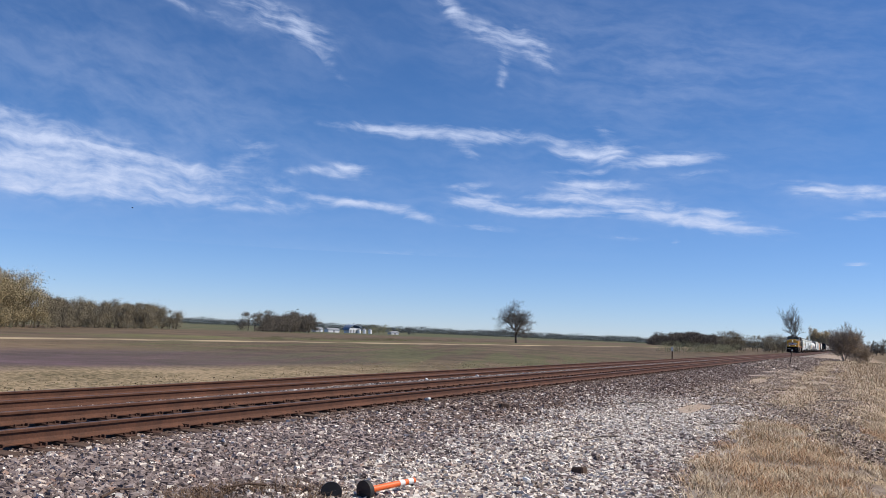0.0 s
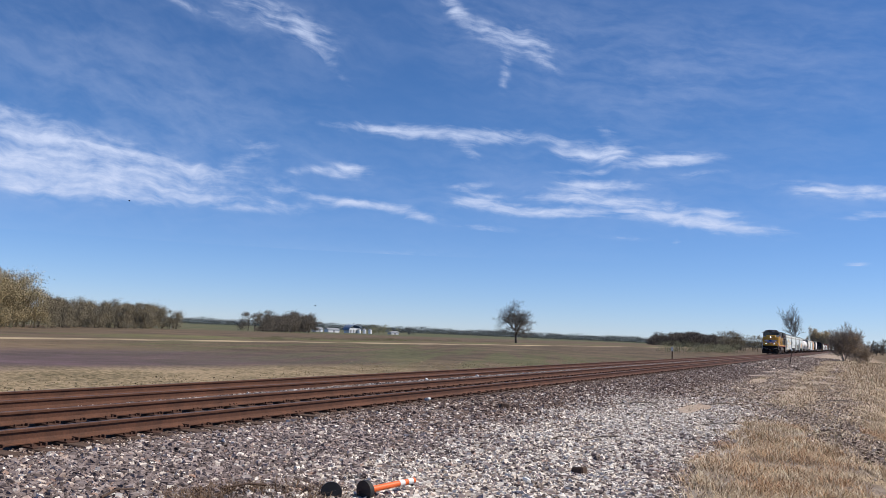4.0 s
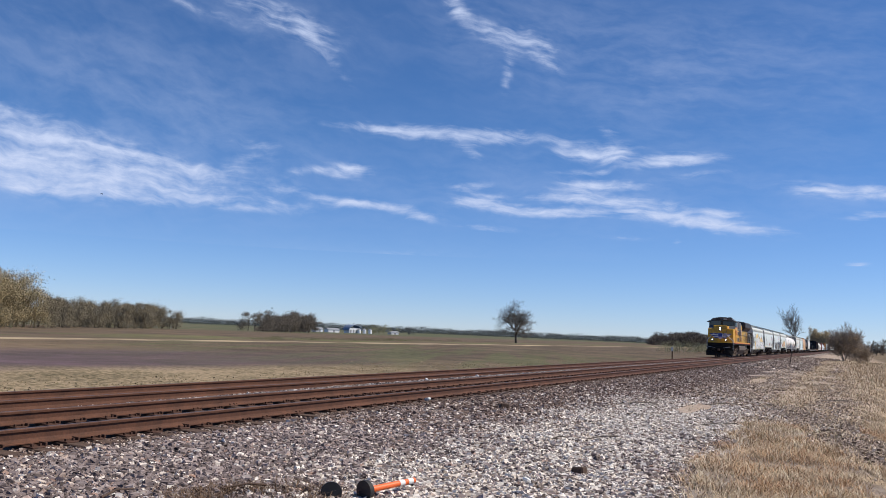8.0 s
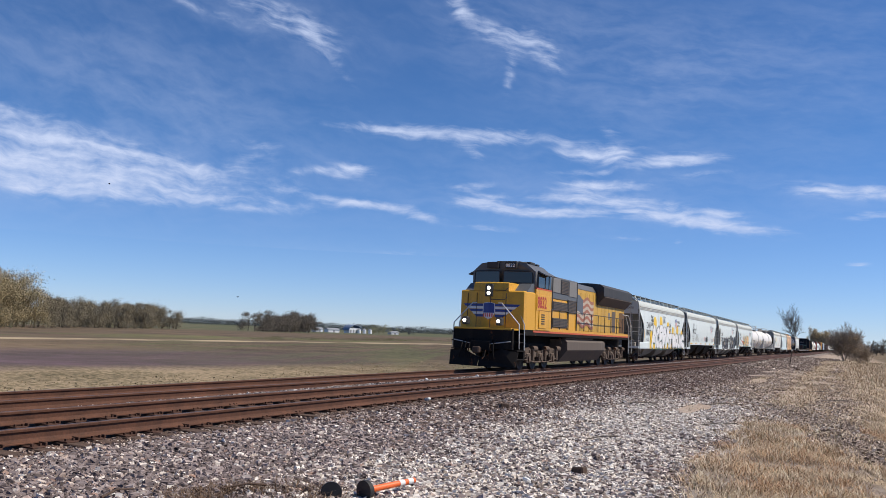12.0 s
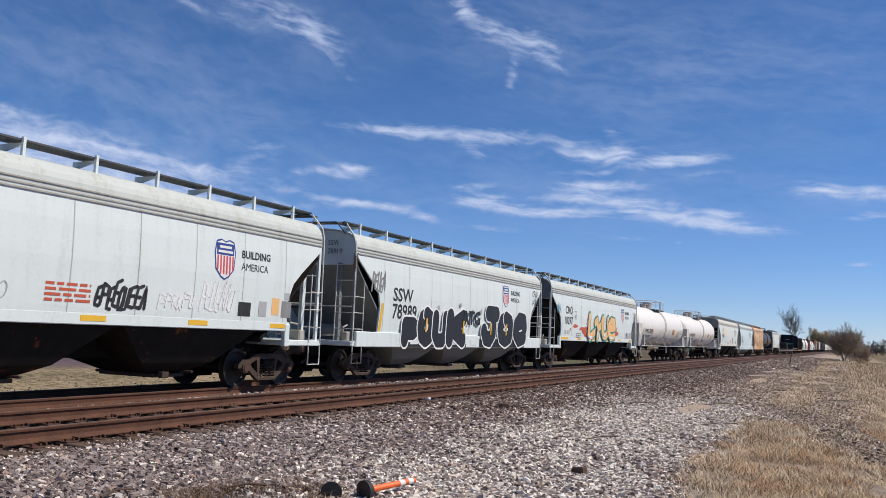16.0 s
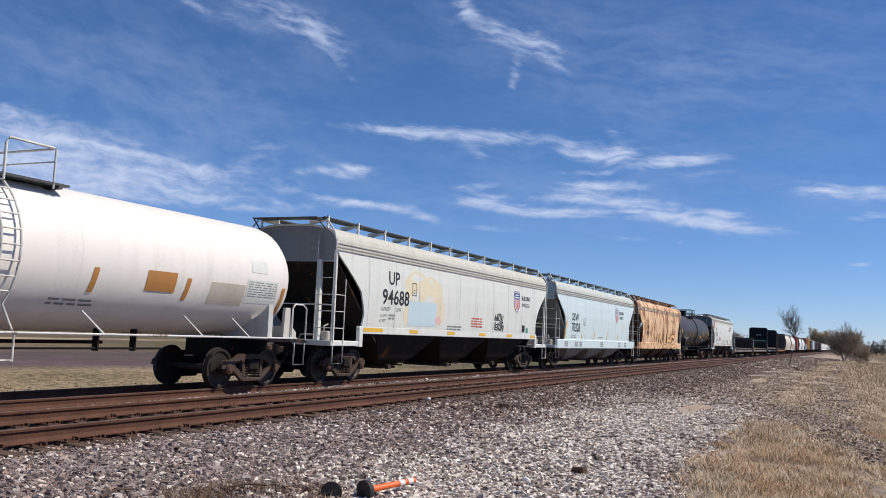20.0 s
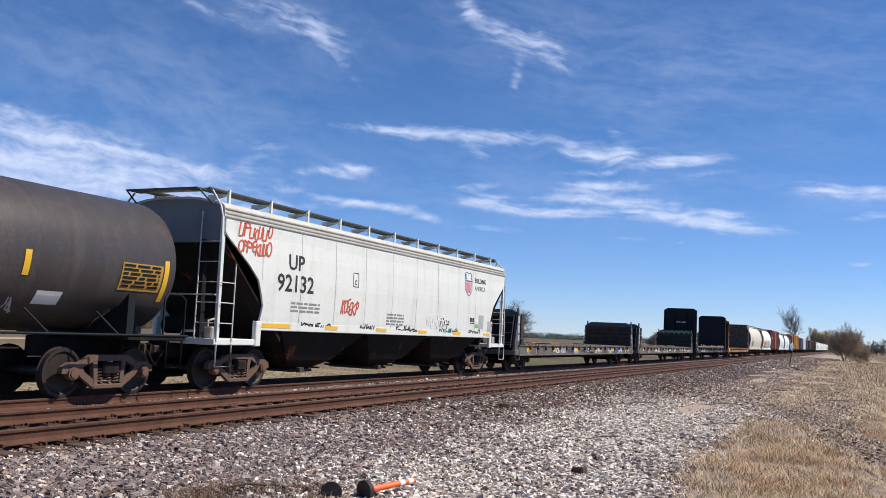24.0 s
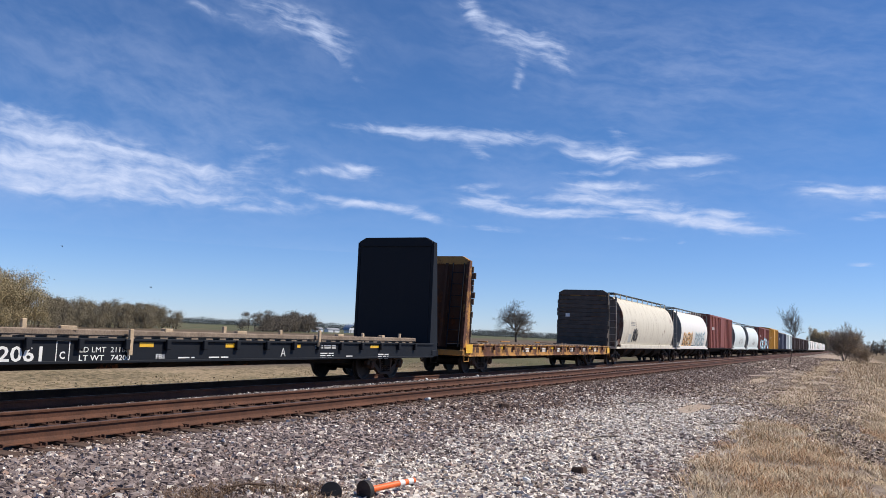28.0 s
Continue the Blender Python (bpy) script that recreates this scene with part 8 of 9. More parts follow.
def bare_tree(label, x, y, height, width, seed, mat="twig", stems=1, depth=4, kids=5, angle=0.75, lift=0.05, fork=0.25, trunk=0.02, name="tree", each=3, fan=0.5, fine_w=0.0016, bark="bark"):
    rng = random.Random(seed)
    tree = thing(name, label, name, at=pose(x, y, float(ground_z(x, y)) - 0.1))
    wood, twigs = Mesh(), []
    for k in range(stems):
        a = 6.28 * k / stems + rng.uniform(-0.3, 0.3)
        if stems == 1:
            wood.tube([(0, 0, 0), (0.006, 0, 0.5 * fork), (0, 0.005, fork)], trunk, 8, trunk * 0.8, caps=False)
            limb(wood, twigs, (0, 0, fork * 0.9), (0.05, 0.03, 1), 1 - fork, trunk * 0.8, depth, rng, kids, angle, lift, 6)
        else:
            t = fan * math.sqrt((k + 0.5) / stems)
            limb(wood, twigs, (0.03 * math.cos(a), 0.03 * math.sin(a), 0), (math.sin(t) * math.cos(a), math.sin(t) * math.sin(a), math.cos(t)), rng.uniform(0.6, 1.0), trunk, depth, rng, kids, angle, lift)
    top = max(v[2] for v in wood.v)
    wide = sorted(math.hypot(v[0], v[1]) for v in wood.v)[int(len(wood.v) * 0.97)]
    sx, sz = width / 2 / wide, height * 0.97 / top
    wood.v = [(a * sx, b * sx, c * sz) for a, b, c in wood.v]
    fine = Mesh()
    for p, d, l in twigs:
        p = Vector((p[0] * sx, p[1] * sx, p[2] * sz))
        for k in range(each):
            n = (Vector(d) + Vector((rng.uniform(-1, 1), rng.uniform(-1, 1), rng.uniform(-0.7, 1.0)))).normalized()
            e = p + n * height * rng.uniform(0.03, 0.075)
            w = n.cross(Vector((rng.uniform(-1, 1), rng.uniform(-1, 1), rng.uniform(-1, 1)))).normalized() * height * fine_w
            fine.add([tuple(p - w), tuple(p + w), tuple(e)], [(0, 1, 2)])
    part("trunk", wood, M[bark], tree, "grey branching trunk and limbs")
    part("crown", fine, M[mat], tree, "fine bare twigs with swelling buds")
    return tree


def wood_mass(name, label, spots, height, seed, mat, width=0.5, per=1200, low=0.05, fine=1.0, foot=0.1, dome=0.0):
    """A far belt of trees: trunks, limbs and a great many fine twigs, in one object."""
    rng = np.random.default_rng(seed)
    V, T, k = [], [], 0
    for j, (x, y) in enumerate(spots):
        h = height * rng.uniform(0.68, 1.08) * (1 - dome * abs(2 * j / (len(spots) - 1) - 1) ** 2.5)
        w = h * width * rng.uniform(0.75, 1.2)
        z = float(ground_z(x, y))
        # trunk and limbs as thin wedges
        n = 14
        a, e = rng.uniform(0, 2 * np.pi, n), rng.uniform(0.15, 0.95, n) * w
        e[0] = 0
        top = np.stack([x + np.cos(a) * e, y + np.sin(a) * e, z + h * rng.uniform(0.6, 0.98, n)], -1)
        b = np.stack([np.full(n, x), np.full(n, y), z + h * rng.uniform(0.1, 0.45, n)], -1)
        b[0, 2] = z
        r = np.where(np.arange(n) == 0, h * 0.016, h * 0.006)[:, None]
        q = np.stack([b + r * (1, -1, 0), b + r * (-1, 1, 0), b + r * (1, 1, 0), top], 1).reshape(-1, 3)
        i = k + 4 * np.arange(n)[:, None]
        V.append(q)
        T.append(np.concatenate([i + (0, 1, 3), i + (1, 2, 3), i + (2, 0, 3)]))
        k += 4 * n
        # lobes of the crown, filled with upright twigs
        m = 11
        t = rng.uniform(foot, 0.86, m)
        a = rng.uniform(0, 2 * np.pi, m)
        reach = w * 0.75 * np.sqrt(np.clip(1 - ((t - 0.45) / 0.6) ** 2, 0.05, 1)) * rng.uniform(0.3, 1, m)
        lobe = np.stack([x + np.cos(a) * reach, y + np.sin(a) * reach, z + h * t], -1)
        size = rng.uniform(0.6, 1.25, m)
        g = rng.integers(0, m, per)
        c = lobe[g] + rng.normal(0, 0.42, (per, 3)) * size[g][:, None] * (w * 0.42, w * 0.42, h * 0.15)
        c[:, 2] = np.where(c[:, 2] < z + h * low, z + h * rng.uniform(low, 0.7, per), c[:, 2])
        d = rng.normal(0, 1, (per, 3)) + (0, 0, 0.7)
        d *= (h * rng.uniform(0.025, 0.08, per) * fine / np.linalg.norm(d, axis=1))[:, None]
        e = np.cross(d, rng.normal(0, 1, (per, 3)))
        e *= (h * rng.uniform(0.003, 0.009, per) * fine / (np.linalg.norm(e, axis=1) + 1e-9))[:, None]
        V.append(np.stack([c - e, c + e, c + d], 1).reshape(-1, 3))
        T.append(k + np.arange(3 * per).reshape(-1, 3))
        k += 3 * per
    ob = part(name, big_mesh(name, np.concatenate(V), np.concatenate(T), M[mat]))
    return tagged(ob, label, "trees", kind="stuff")


def line_of(x0, y0, x1, y1, n, jitter, seed):
    rng = np.random.default_rng(seed)
    t = np.sort(rng.random(n))
    return np.stack([x0 + (x1 - x0) * t + rng.normal(0, jitter, n), y0 + (y1 - y0) * t + rng.normal(0, jitter, n)], -1)


def build_trees():
    bare_tree("large bare spreading tree alone in the field", 301, 110.2, 16.4, 15.6, 23, "twig", 1, 4, 5, 0.9, 0.02, 0.14, 0.046, each=1, fine_w=0.001)
    bare_tree("tall bare tree beside the railway line", 385, 19.7, 21.0, 12.8, 5, "twig", 1, 4, 4, 0.6, 0.07, 0.2, 0.022, each=1, fine_w=0.0009)
    bare_tree("dense rounded bare shrub on the verge", 150, 0.75, 6.3, 4.6, 41, "pale_twig", 18, 3, 5, 0.55, 0.03, trunk=0.012, name="shrub", each=6, fan=0.75, bark="pale_twig")
    bare_tree("lower bare shrub behind the verge", 168, -1.5, 4.6, 4.2, 43, "pale_twig", 12, 3, 5, 0.6, 0.02, trunk=0.012, name="shrub", each=6, fan=0.8, bark="pale_twig")
    wood_mass("woodland", "belt of early spring woodland across the fields", np.concatenate([line_of(126, 157, 222, 204, 60, 4, 1), line_of(140, 178, 236, 226, 40, 6, 2)]), 7.9, 3, "wood_crown", 0.46, 3400, 0.0, 0.8)
    wood_mass("woodland", "taller olive trees at the near end of the wood", line_of(102, 138, 124, 153, 20, 2.5, 4), 11.4, 5, "olive_crown", 0.38, 5200, 0.0, 0.65)
    wood_mass("copse", "rounded grey-brown copse in the fields", line_of(272, 202, 362, 241, 48, 4, 6), 9.0, 8, "copse", 0.62, 2300, 0.0, 1.1, dome=0.4)
    wood_mass("woodland", "dark distant wood beside the line", line_of(752, 150, 500, 60, 120, 5, 9), 10.4, 10, "dark_wood", 0.62, 900, 0.0, 1.9, 0.0, 0.3)
    wood_mass("scrub", "bare scrub along the field edge", line_of(440, 50, 425, 28, 26, 4, 12), 9.5, 13, "wood_crown", 0.55, 1300, 0.0)
    wood_mass("bushes", "pale green bushes along the ditch", line_of(222, 43, 300, 33, 42, 1.5, 14), 3.2, 15, "green_crown", 0.9, 1100, 0.0)
    wood_mass("willow", "olive-brown round willow beside the line", line_of(1000, 21.5, 1004, 37, 14, 1.0, 16), 24.0, 17, "willow", 0.26, 2600, 0.05, 1.0, 0.0)
    wood_mass("woodland", "dark trees on the other side of the line", line_of(620, -9, 640, -75, 40, 4, 18), 11.5, 19, "dark_wood", 0.5, 1300, 0.0)
    far = []
    for k in range(560):
        a = radians(-6 + 64 * k / 560)
        d = 1500 + 250 * math.sin(k * 0.7) + 120 * math.sin(k * 2.3)
        far.append((d * math.cos(a), d * math.sin(a)))
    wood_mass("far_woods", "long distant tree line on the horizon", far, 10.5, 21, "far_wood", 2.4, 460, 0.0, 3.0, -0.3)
    wood_mass("bushes", "dark green weeds along the field path", np.concatenate([line_of(118, 90, 190, 101, 60, 1.2, 28), line_of(190, 101, 240, 108, 30, 1.5, 29)]), 0.8, 30, "green_weed", 3.2, 200, 0.0, 2.2)
    wood_mass("trees", "green trees round the farmstead", line_of(460, 264, 484, 258, 12, 2, 22), 6.4, 23, "green_crown", 0.45, 900)
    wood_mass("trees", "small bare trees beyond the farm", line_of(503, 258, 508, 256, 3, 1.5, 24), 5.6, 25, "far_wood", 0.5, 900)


build_trees()


# ---- farmstead ----
def farm():
    M["sheet_white"] = paint("white_metal_siding", (0.74, 0.76, 0.78), 0.5, 0.15)
    M["arch_blue"] = paint("slate_blue_arch_roof", (0.16, 0.21, 0.3), 0.5, 0.1)
    M["roof_grey"] = paint("grey_metal_roof", (0.30, 0.31, 0.33), 0.5, 0.2)
    g = FIELD
    b = thing("arched_farm_building", "white farm building under a blue arched roof", "building", at=pose(446, 266, g, 0, 0, -20))
    n = 14
    arc = [(4.9 * math.cos(math.pi * k / n), 1.4 + 3.6 * math.sin(math.pi * k / n)) for k in range(n + 1)]
    part("arched_roof", Mesh().prism(arc + [(x * 0.94, 1.4 + (z - 1.4) * 0.92) for x, z in reversed(arc)], 1, -3, 3), M["arch_blue"], b)
    part("wall", Mesh().box(-4.2, 4.2, -2.6, 2.6, 0, 2.9), M["sheet_white"], b)
    for x in (-3.2, -1.1, 1.1, 3.2):
        part("door", Mesh().box(x - 0.6, x + 0.6, -2.66, -2.6, 0, 2.0), M["roof_grey"], b)
    for k, (x, y, w, d, h, r) in enumerate(((418, 272, 5, 4, 1.7, 25), (430, 270, 8, 4, 1.6, 25), (408, 276, 7, 4, 0.9, 30), (490, 262, 6, 4, 1.3, 20))):
        hs = thing("farm_shed", "low white farm shed with a grey roof", "building", "farm sheds", pose(x, y, g, 0, 0, r - 45))
        part("wall", Mesh().box(-w / 2, w / 2, -d / 2, d / 2, 0, h), M["sheet_white"], hs)
        part("roof", Mesh().prism([(-d / 2 - 0.3, h), (d / 2 + 0.3, h), (0, h + 0.9)], 0, -w / 2 - 0.3, w / 2 + 0.3), M["roof_grey"], hs)
        part("door", Mesh().box(-0.7, 0.7, -d / 2 - 0.05, -d / 2, 0, h * 0.8), M["roof_grey"], hs)
    for k, (x, y) in enumerate(((447, 262), (450, 260), (455, 259))):
        s = thing("grain_bin", "white cylindrical grain bin with a conical roof", "grain bin", "grain bins", pose(x, y, g))
        part("shell", Mesh().tube([(0, 0, 0), (0, 0, 2.2)], 1.1, 20), M["sheet_white"], s)
        part("roof", Mesh().tube([(0, 0, 2.2), (0, 0, 2.9)], 1.15, 20, 0.15), M["roof_grey"], s)


farm()


# ---- posts, markers and litter on the verge ----
def small_things():
    M["marker_white"] = paint("white_marker_top", (0.75, 0.74, 0.70), 0.5, 0.2)
    M["cone_orange"] = paint("fluorescent_orange_plastic", (0.90, 0.16, 0.03), 0.4, 0.08)
    M["rubber"] = paint("black_rubber_base", (0.014, 0.014, 0.015), 0.7, 0.15)
    x, y = 118, 21.2
    z = float(ground_z(x, y))
    p = thing("marker_post", "dark wooden marker post with a white top", "post", at=pose(x, y, z))
    part("shaft", Mesh().box(-0.07, 0.07, -0.07, 0.07, -0.2, 1.75, 0.015), M["tie"], p)
    part("sign_plate", Mesh().box(-0.09, -0.07, -0.14, 0.14, 1.45, 1.95, 0.004), M["marker_white"], p)
    x, y = 85.4, 4.9
    p = thing("leaning_post", "thin rusty post leaning beside the gravel", "post", at=pose(x, y, float(ground_z(x, y)) - 0.1, 0, 0, 0) @ pose(0, 0, 0, 8, 0, 0))
    part("shaft", Mesh().box(-0.04, 0.04, -0.04, 0.04, 0, 1.6, 0.01), M["bark"], p)
    part("tip", Mesh().box(-0.05, 0.05, -0.05, 0.05, 1.5, 1.62, 0.01), M["marker_white"], p)

    def delineator(label, m):
        d = thing("delineator_post", label, "traffic marker", "fallen delineators", m)
        part("base", Mesh().tube([(0, 0, -0.03), (0, 0, 0.02)], 0.108, 22).tube([(0, 0, 0.02), (0, 0, 0.06)], 0.07, 16), M["rubber"], d, "round black rubber base")
        part("tube", Mesh().tube([(0, 0, 0.05), (0, 0, 0.72)], 0.034, 16, 0.03), M["cone_orange"], d, "orange plastic tube")
        for a in (0.48, 0.61):
            part("reflective_band", Mesh().tube([(0, 0, a), (0, 0, a + 0.075)], 0.0335, 16, 0.0325, caps=False), M["white"], d, "white reflective band")
    bx, by = 7.98, 4.5
    delineator("orange delineator tube lying on gravel by its black base", pose(bx, by, float(ground_z(bx, by)) + 0.085, 0, 87, -17))
    bx, by = 7.72, 4.75
    delineator("fallen delineator that shows its round black base", pose(bx, by, float(ground_z(bx, by)) + 0.06, 0, 93, 32))
    # sticks and a few pale blocks
    for k, (x, y, l, a, mat) in enumerate(((7.25, 5.45, 0.42, 150, "tie"), (6.3, 6.2, 0.5, 10, "tie"), (14.86, 3.83, 1.0, 160, "bark"), (13.9, 4.3, 0.5, 170, "bark"), (20.95, 6.55, 0.8, 165, "tie"), (23, 5.0, 1.4, 150, "bark"), (19.5, 2.5, 1.2, 150, "bark"), (26, 3.2, 1.4, 140, "bark"), (33, 0.5, 1.8, 150, "bark"), (38, 0.9, 1.5, 130, "bark"))):
        z = float(ground_z(x, y)) + 0.05
        tagged(part("stick", Mesh().tube([(-l / 2, 0, 0), (0, 0.02, 0.03), (l / 2, 0.0, 0.0)], 0.014, 6, 0.008), M[mat], None, at=pose(x, y, z, 0, 0, a)), "weathered dark stick lying on the gravel", "stick", "sticks on the gravel")
    for k, (x, y, q) in enumerate(((18.34, 11.09, 0.1), (18.6, 8.95, 0.08), (9.24, 3.2, 0.06), (29.4, 12.2, 0.08), (25.0, 12.1, 0.06))):
        z = max(float(ground_z(x, y)), -0.24) + 0.04
        r = random.Random(k)
        tagged(part("pale_rock", Mesh().box(-q, q, -q * 0.6, q * 0.6, -q * 0.4, q * 0.45, q * 0.25), M["marker_white"], None, at=pose(x, y, z, r.uniform(-20, 20), r.uniform(-20, 20), r.uniform(0, 90))), "pale limestone lump lying beside the rail", "rock", "pale rocks by the rails")
    x, y = 18.84, 7.13
    tagged(part("scrap_wood", Mesh().box(-0.16, 0.16, -0.1, 0.1, -0.05, 0.06, 0.02), M["tie"], None, at=pose(x, y, float(ground_z(x, y)) + 0.05, 4, 8, 30)), "dark broken piece of a wooden tie", "wood", "")
    x, y = 10.99, 3.11
    tagged(part("scrap_wood", Mesh().box(-0.09, 0.09, -0.06, 0.06, -0.05, 0.05, 0.02), M["tie"], None, at=pose(x, y, float(ground_z(x, y)) + 0.05, 4, 8, 70)), "dark broken piece of a wooden tie", "wood", "")


small_things()


def bird(label):
    b = thing("bird", label, "bird", "birds over the field")
    m = Mesh()
    rings = [[(x, r * math.cos(a * math.pi / 4), r * math.sin(a * math.pi / 4)) for a in range(8)] for x, r in ((-0.22, 0.01), (-0.12, 0.07), (0.05, 0.09), (0.2, 0.05), (0.42, 0.015))]
    m.loft([list(reversed(q)) for q in rings])
    m.v = [tuple(0.5 * q for q in p) for p in m.v]
    part("body", m, M["black_car"], b)
    wings = []
    for s in (-1, 1):
        w = Mesh().add([(-0.1, 0, 0), (0.14, 0, 0), (0.1, s * 0.35, 0.03), (0.12, s * 0.75, 0), (-0.02, s * 0.4, 0.05)], [(0, 1, 2, 4), (4, 2, 3)] if s > 0 else [(4, 2, 1, 0), (3, 2, 4)])
        w.add([(-0.1, 0, -0.012), (0.14, 0, -0.012), (0.1, s * 0.35, 0.018), (0.12, s * 0.75, -0.01), (-0.02, s * 0.4, 0.038)], [(4, 2, 1, 0), (3, 2, 4)] if s > 0 else [(0, 1, 2, 4), (4, 2, 3)])
        w.v = [tuple(0.5 * q for q in p) for p in w.v]
        wings.append(part("wing", w, M["black_car"], b))
    return b, wings


BIRDS = [bird("small dark bird gliding over the field"), bird("small dark bird crossing the sky")]

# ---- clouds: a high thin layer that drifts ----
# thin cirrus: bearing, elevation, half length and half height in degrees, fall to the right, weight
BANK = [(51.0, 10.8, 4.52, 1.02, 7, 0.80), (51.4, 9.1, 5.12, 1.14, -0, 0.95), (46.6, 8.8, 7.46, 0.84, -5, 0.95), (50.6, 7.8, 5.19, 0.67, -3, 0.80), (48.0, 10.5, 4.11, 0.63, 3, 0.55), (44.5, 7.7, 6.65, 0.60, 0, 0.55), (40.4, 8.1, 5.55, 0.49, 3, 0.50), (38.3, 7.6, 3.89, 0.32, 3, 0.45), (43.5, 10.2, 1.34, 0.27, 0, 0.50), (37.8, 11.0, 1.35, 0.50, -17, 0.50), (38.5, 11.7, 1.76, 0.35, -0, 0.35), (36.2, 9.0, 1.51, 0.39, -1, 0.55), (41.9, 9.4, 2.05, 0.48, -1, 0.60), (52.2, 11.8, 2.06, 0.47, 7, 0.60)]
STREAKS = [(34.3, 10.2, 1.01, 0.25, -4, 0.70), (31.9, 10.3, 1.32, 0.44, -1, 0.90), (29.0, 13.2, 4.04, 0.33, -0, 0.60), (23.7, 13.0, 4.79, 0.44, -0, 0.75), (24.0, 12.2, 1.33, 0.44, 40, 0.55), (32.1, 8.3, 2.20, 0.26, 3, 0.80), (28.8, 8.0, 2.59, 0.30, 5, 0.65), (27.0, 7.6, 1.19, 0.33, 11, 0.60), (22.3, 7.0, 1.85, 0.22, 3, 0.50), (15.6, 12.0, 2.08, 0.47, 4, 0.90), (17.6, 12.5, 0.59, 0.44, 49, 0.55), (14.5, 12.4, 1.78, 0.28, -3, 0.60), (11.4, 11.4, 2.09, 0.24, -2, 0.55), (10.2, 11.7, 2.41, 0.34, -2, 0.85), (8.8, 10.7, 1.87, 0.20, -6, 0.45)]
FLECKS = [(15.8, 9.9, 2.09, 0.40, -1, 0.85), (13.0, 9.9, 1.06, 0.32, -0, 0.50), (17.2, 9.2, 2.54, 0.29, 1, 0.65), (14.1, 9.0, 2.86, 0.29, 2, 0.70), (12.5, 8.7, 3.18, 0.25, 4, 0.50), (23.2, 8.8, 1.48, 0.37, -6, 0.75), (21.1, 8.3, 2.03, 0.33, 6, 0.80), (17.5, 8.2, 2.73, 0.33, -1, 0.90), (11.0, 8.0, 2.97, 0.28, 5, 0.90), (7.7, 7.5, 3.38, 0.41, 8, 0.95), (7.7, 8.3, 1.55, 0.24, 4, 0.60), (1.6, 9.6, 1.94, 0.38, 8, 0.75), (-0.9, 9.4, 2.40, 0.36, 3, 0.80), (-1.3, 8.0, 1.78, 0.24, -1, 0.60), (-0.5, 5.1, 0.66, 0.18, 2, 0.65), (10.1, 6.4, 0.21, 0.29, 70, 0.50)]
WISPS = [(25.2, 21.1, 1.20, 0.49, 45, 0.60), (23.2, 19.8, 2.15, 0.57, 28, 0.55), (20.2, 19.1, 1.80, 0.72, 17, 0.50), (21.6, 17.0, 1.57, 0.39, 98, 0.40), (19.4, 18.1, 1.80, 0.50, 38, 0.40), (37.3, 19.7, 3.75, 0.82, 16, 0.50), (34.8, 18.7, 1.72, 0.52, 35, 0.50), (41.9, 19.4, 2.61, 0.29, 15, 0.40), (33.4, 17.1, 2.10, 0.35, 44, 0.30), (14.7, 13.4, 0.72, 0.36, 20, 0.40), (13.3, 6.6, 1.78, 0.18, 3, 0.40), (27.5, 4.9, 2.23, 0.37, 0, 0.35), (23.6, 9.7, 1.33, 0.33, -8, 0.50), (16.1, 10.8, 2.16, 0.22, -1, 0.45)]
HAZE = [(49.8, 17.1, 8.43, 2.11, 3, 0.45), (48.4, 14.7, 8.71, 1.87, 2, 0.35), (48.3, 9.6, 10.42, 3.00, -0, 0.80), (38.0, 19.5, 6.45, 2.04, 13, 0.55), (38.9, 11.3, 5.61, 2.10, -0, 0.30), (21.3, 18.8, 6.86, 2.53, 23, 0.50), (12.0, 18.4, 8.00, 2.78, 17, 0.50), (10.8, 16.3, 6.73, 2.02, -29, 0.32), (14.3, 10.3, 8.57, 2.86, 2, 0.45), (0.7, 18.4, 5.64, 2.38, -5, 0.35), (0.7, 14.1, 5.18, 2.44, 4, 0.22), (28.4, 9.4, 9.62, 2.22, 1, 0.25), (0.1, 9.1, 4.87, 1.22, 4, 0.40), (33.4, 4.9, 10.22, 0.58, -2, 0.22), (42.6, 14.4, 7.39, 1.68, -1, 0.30)]


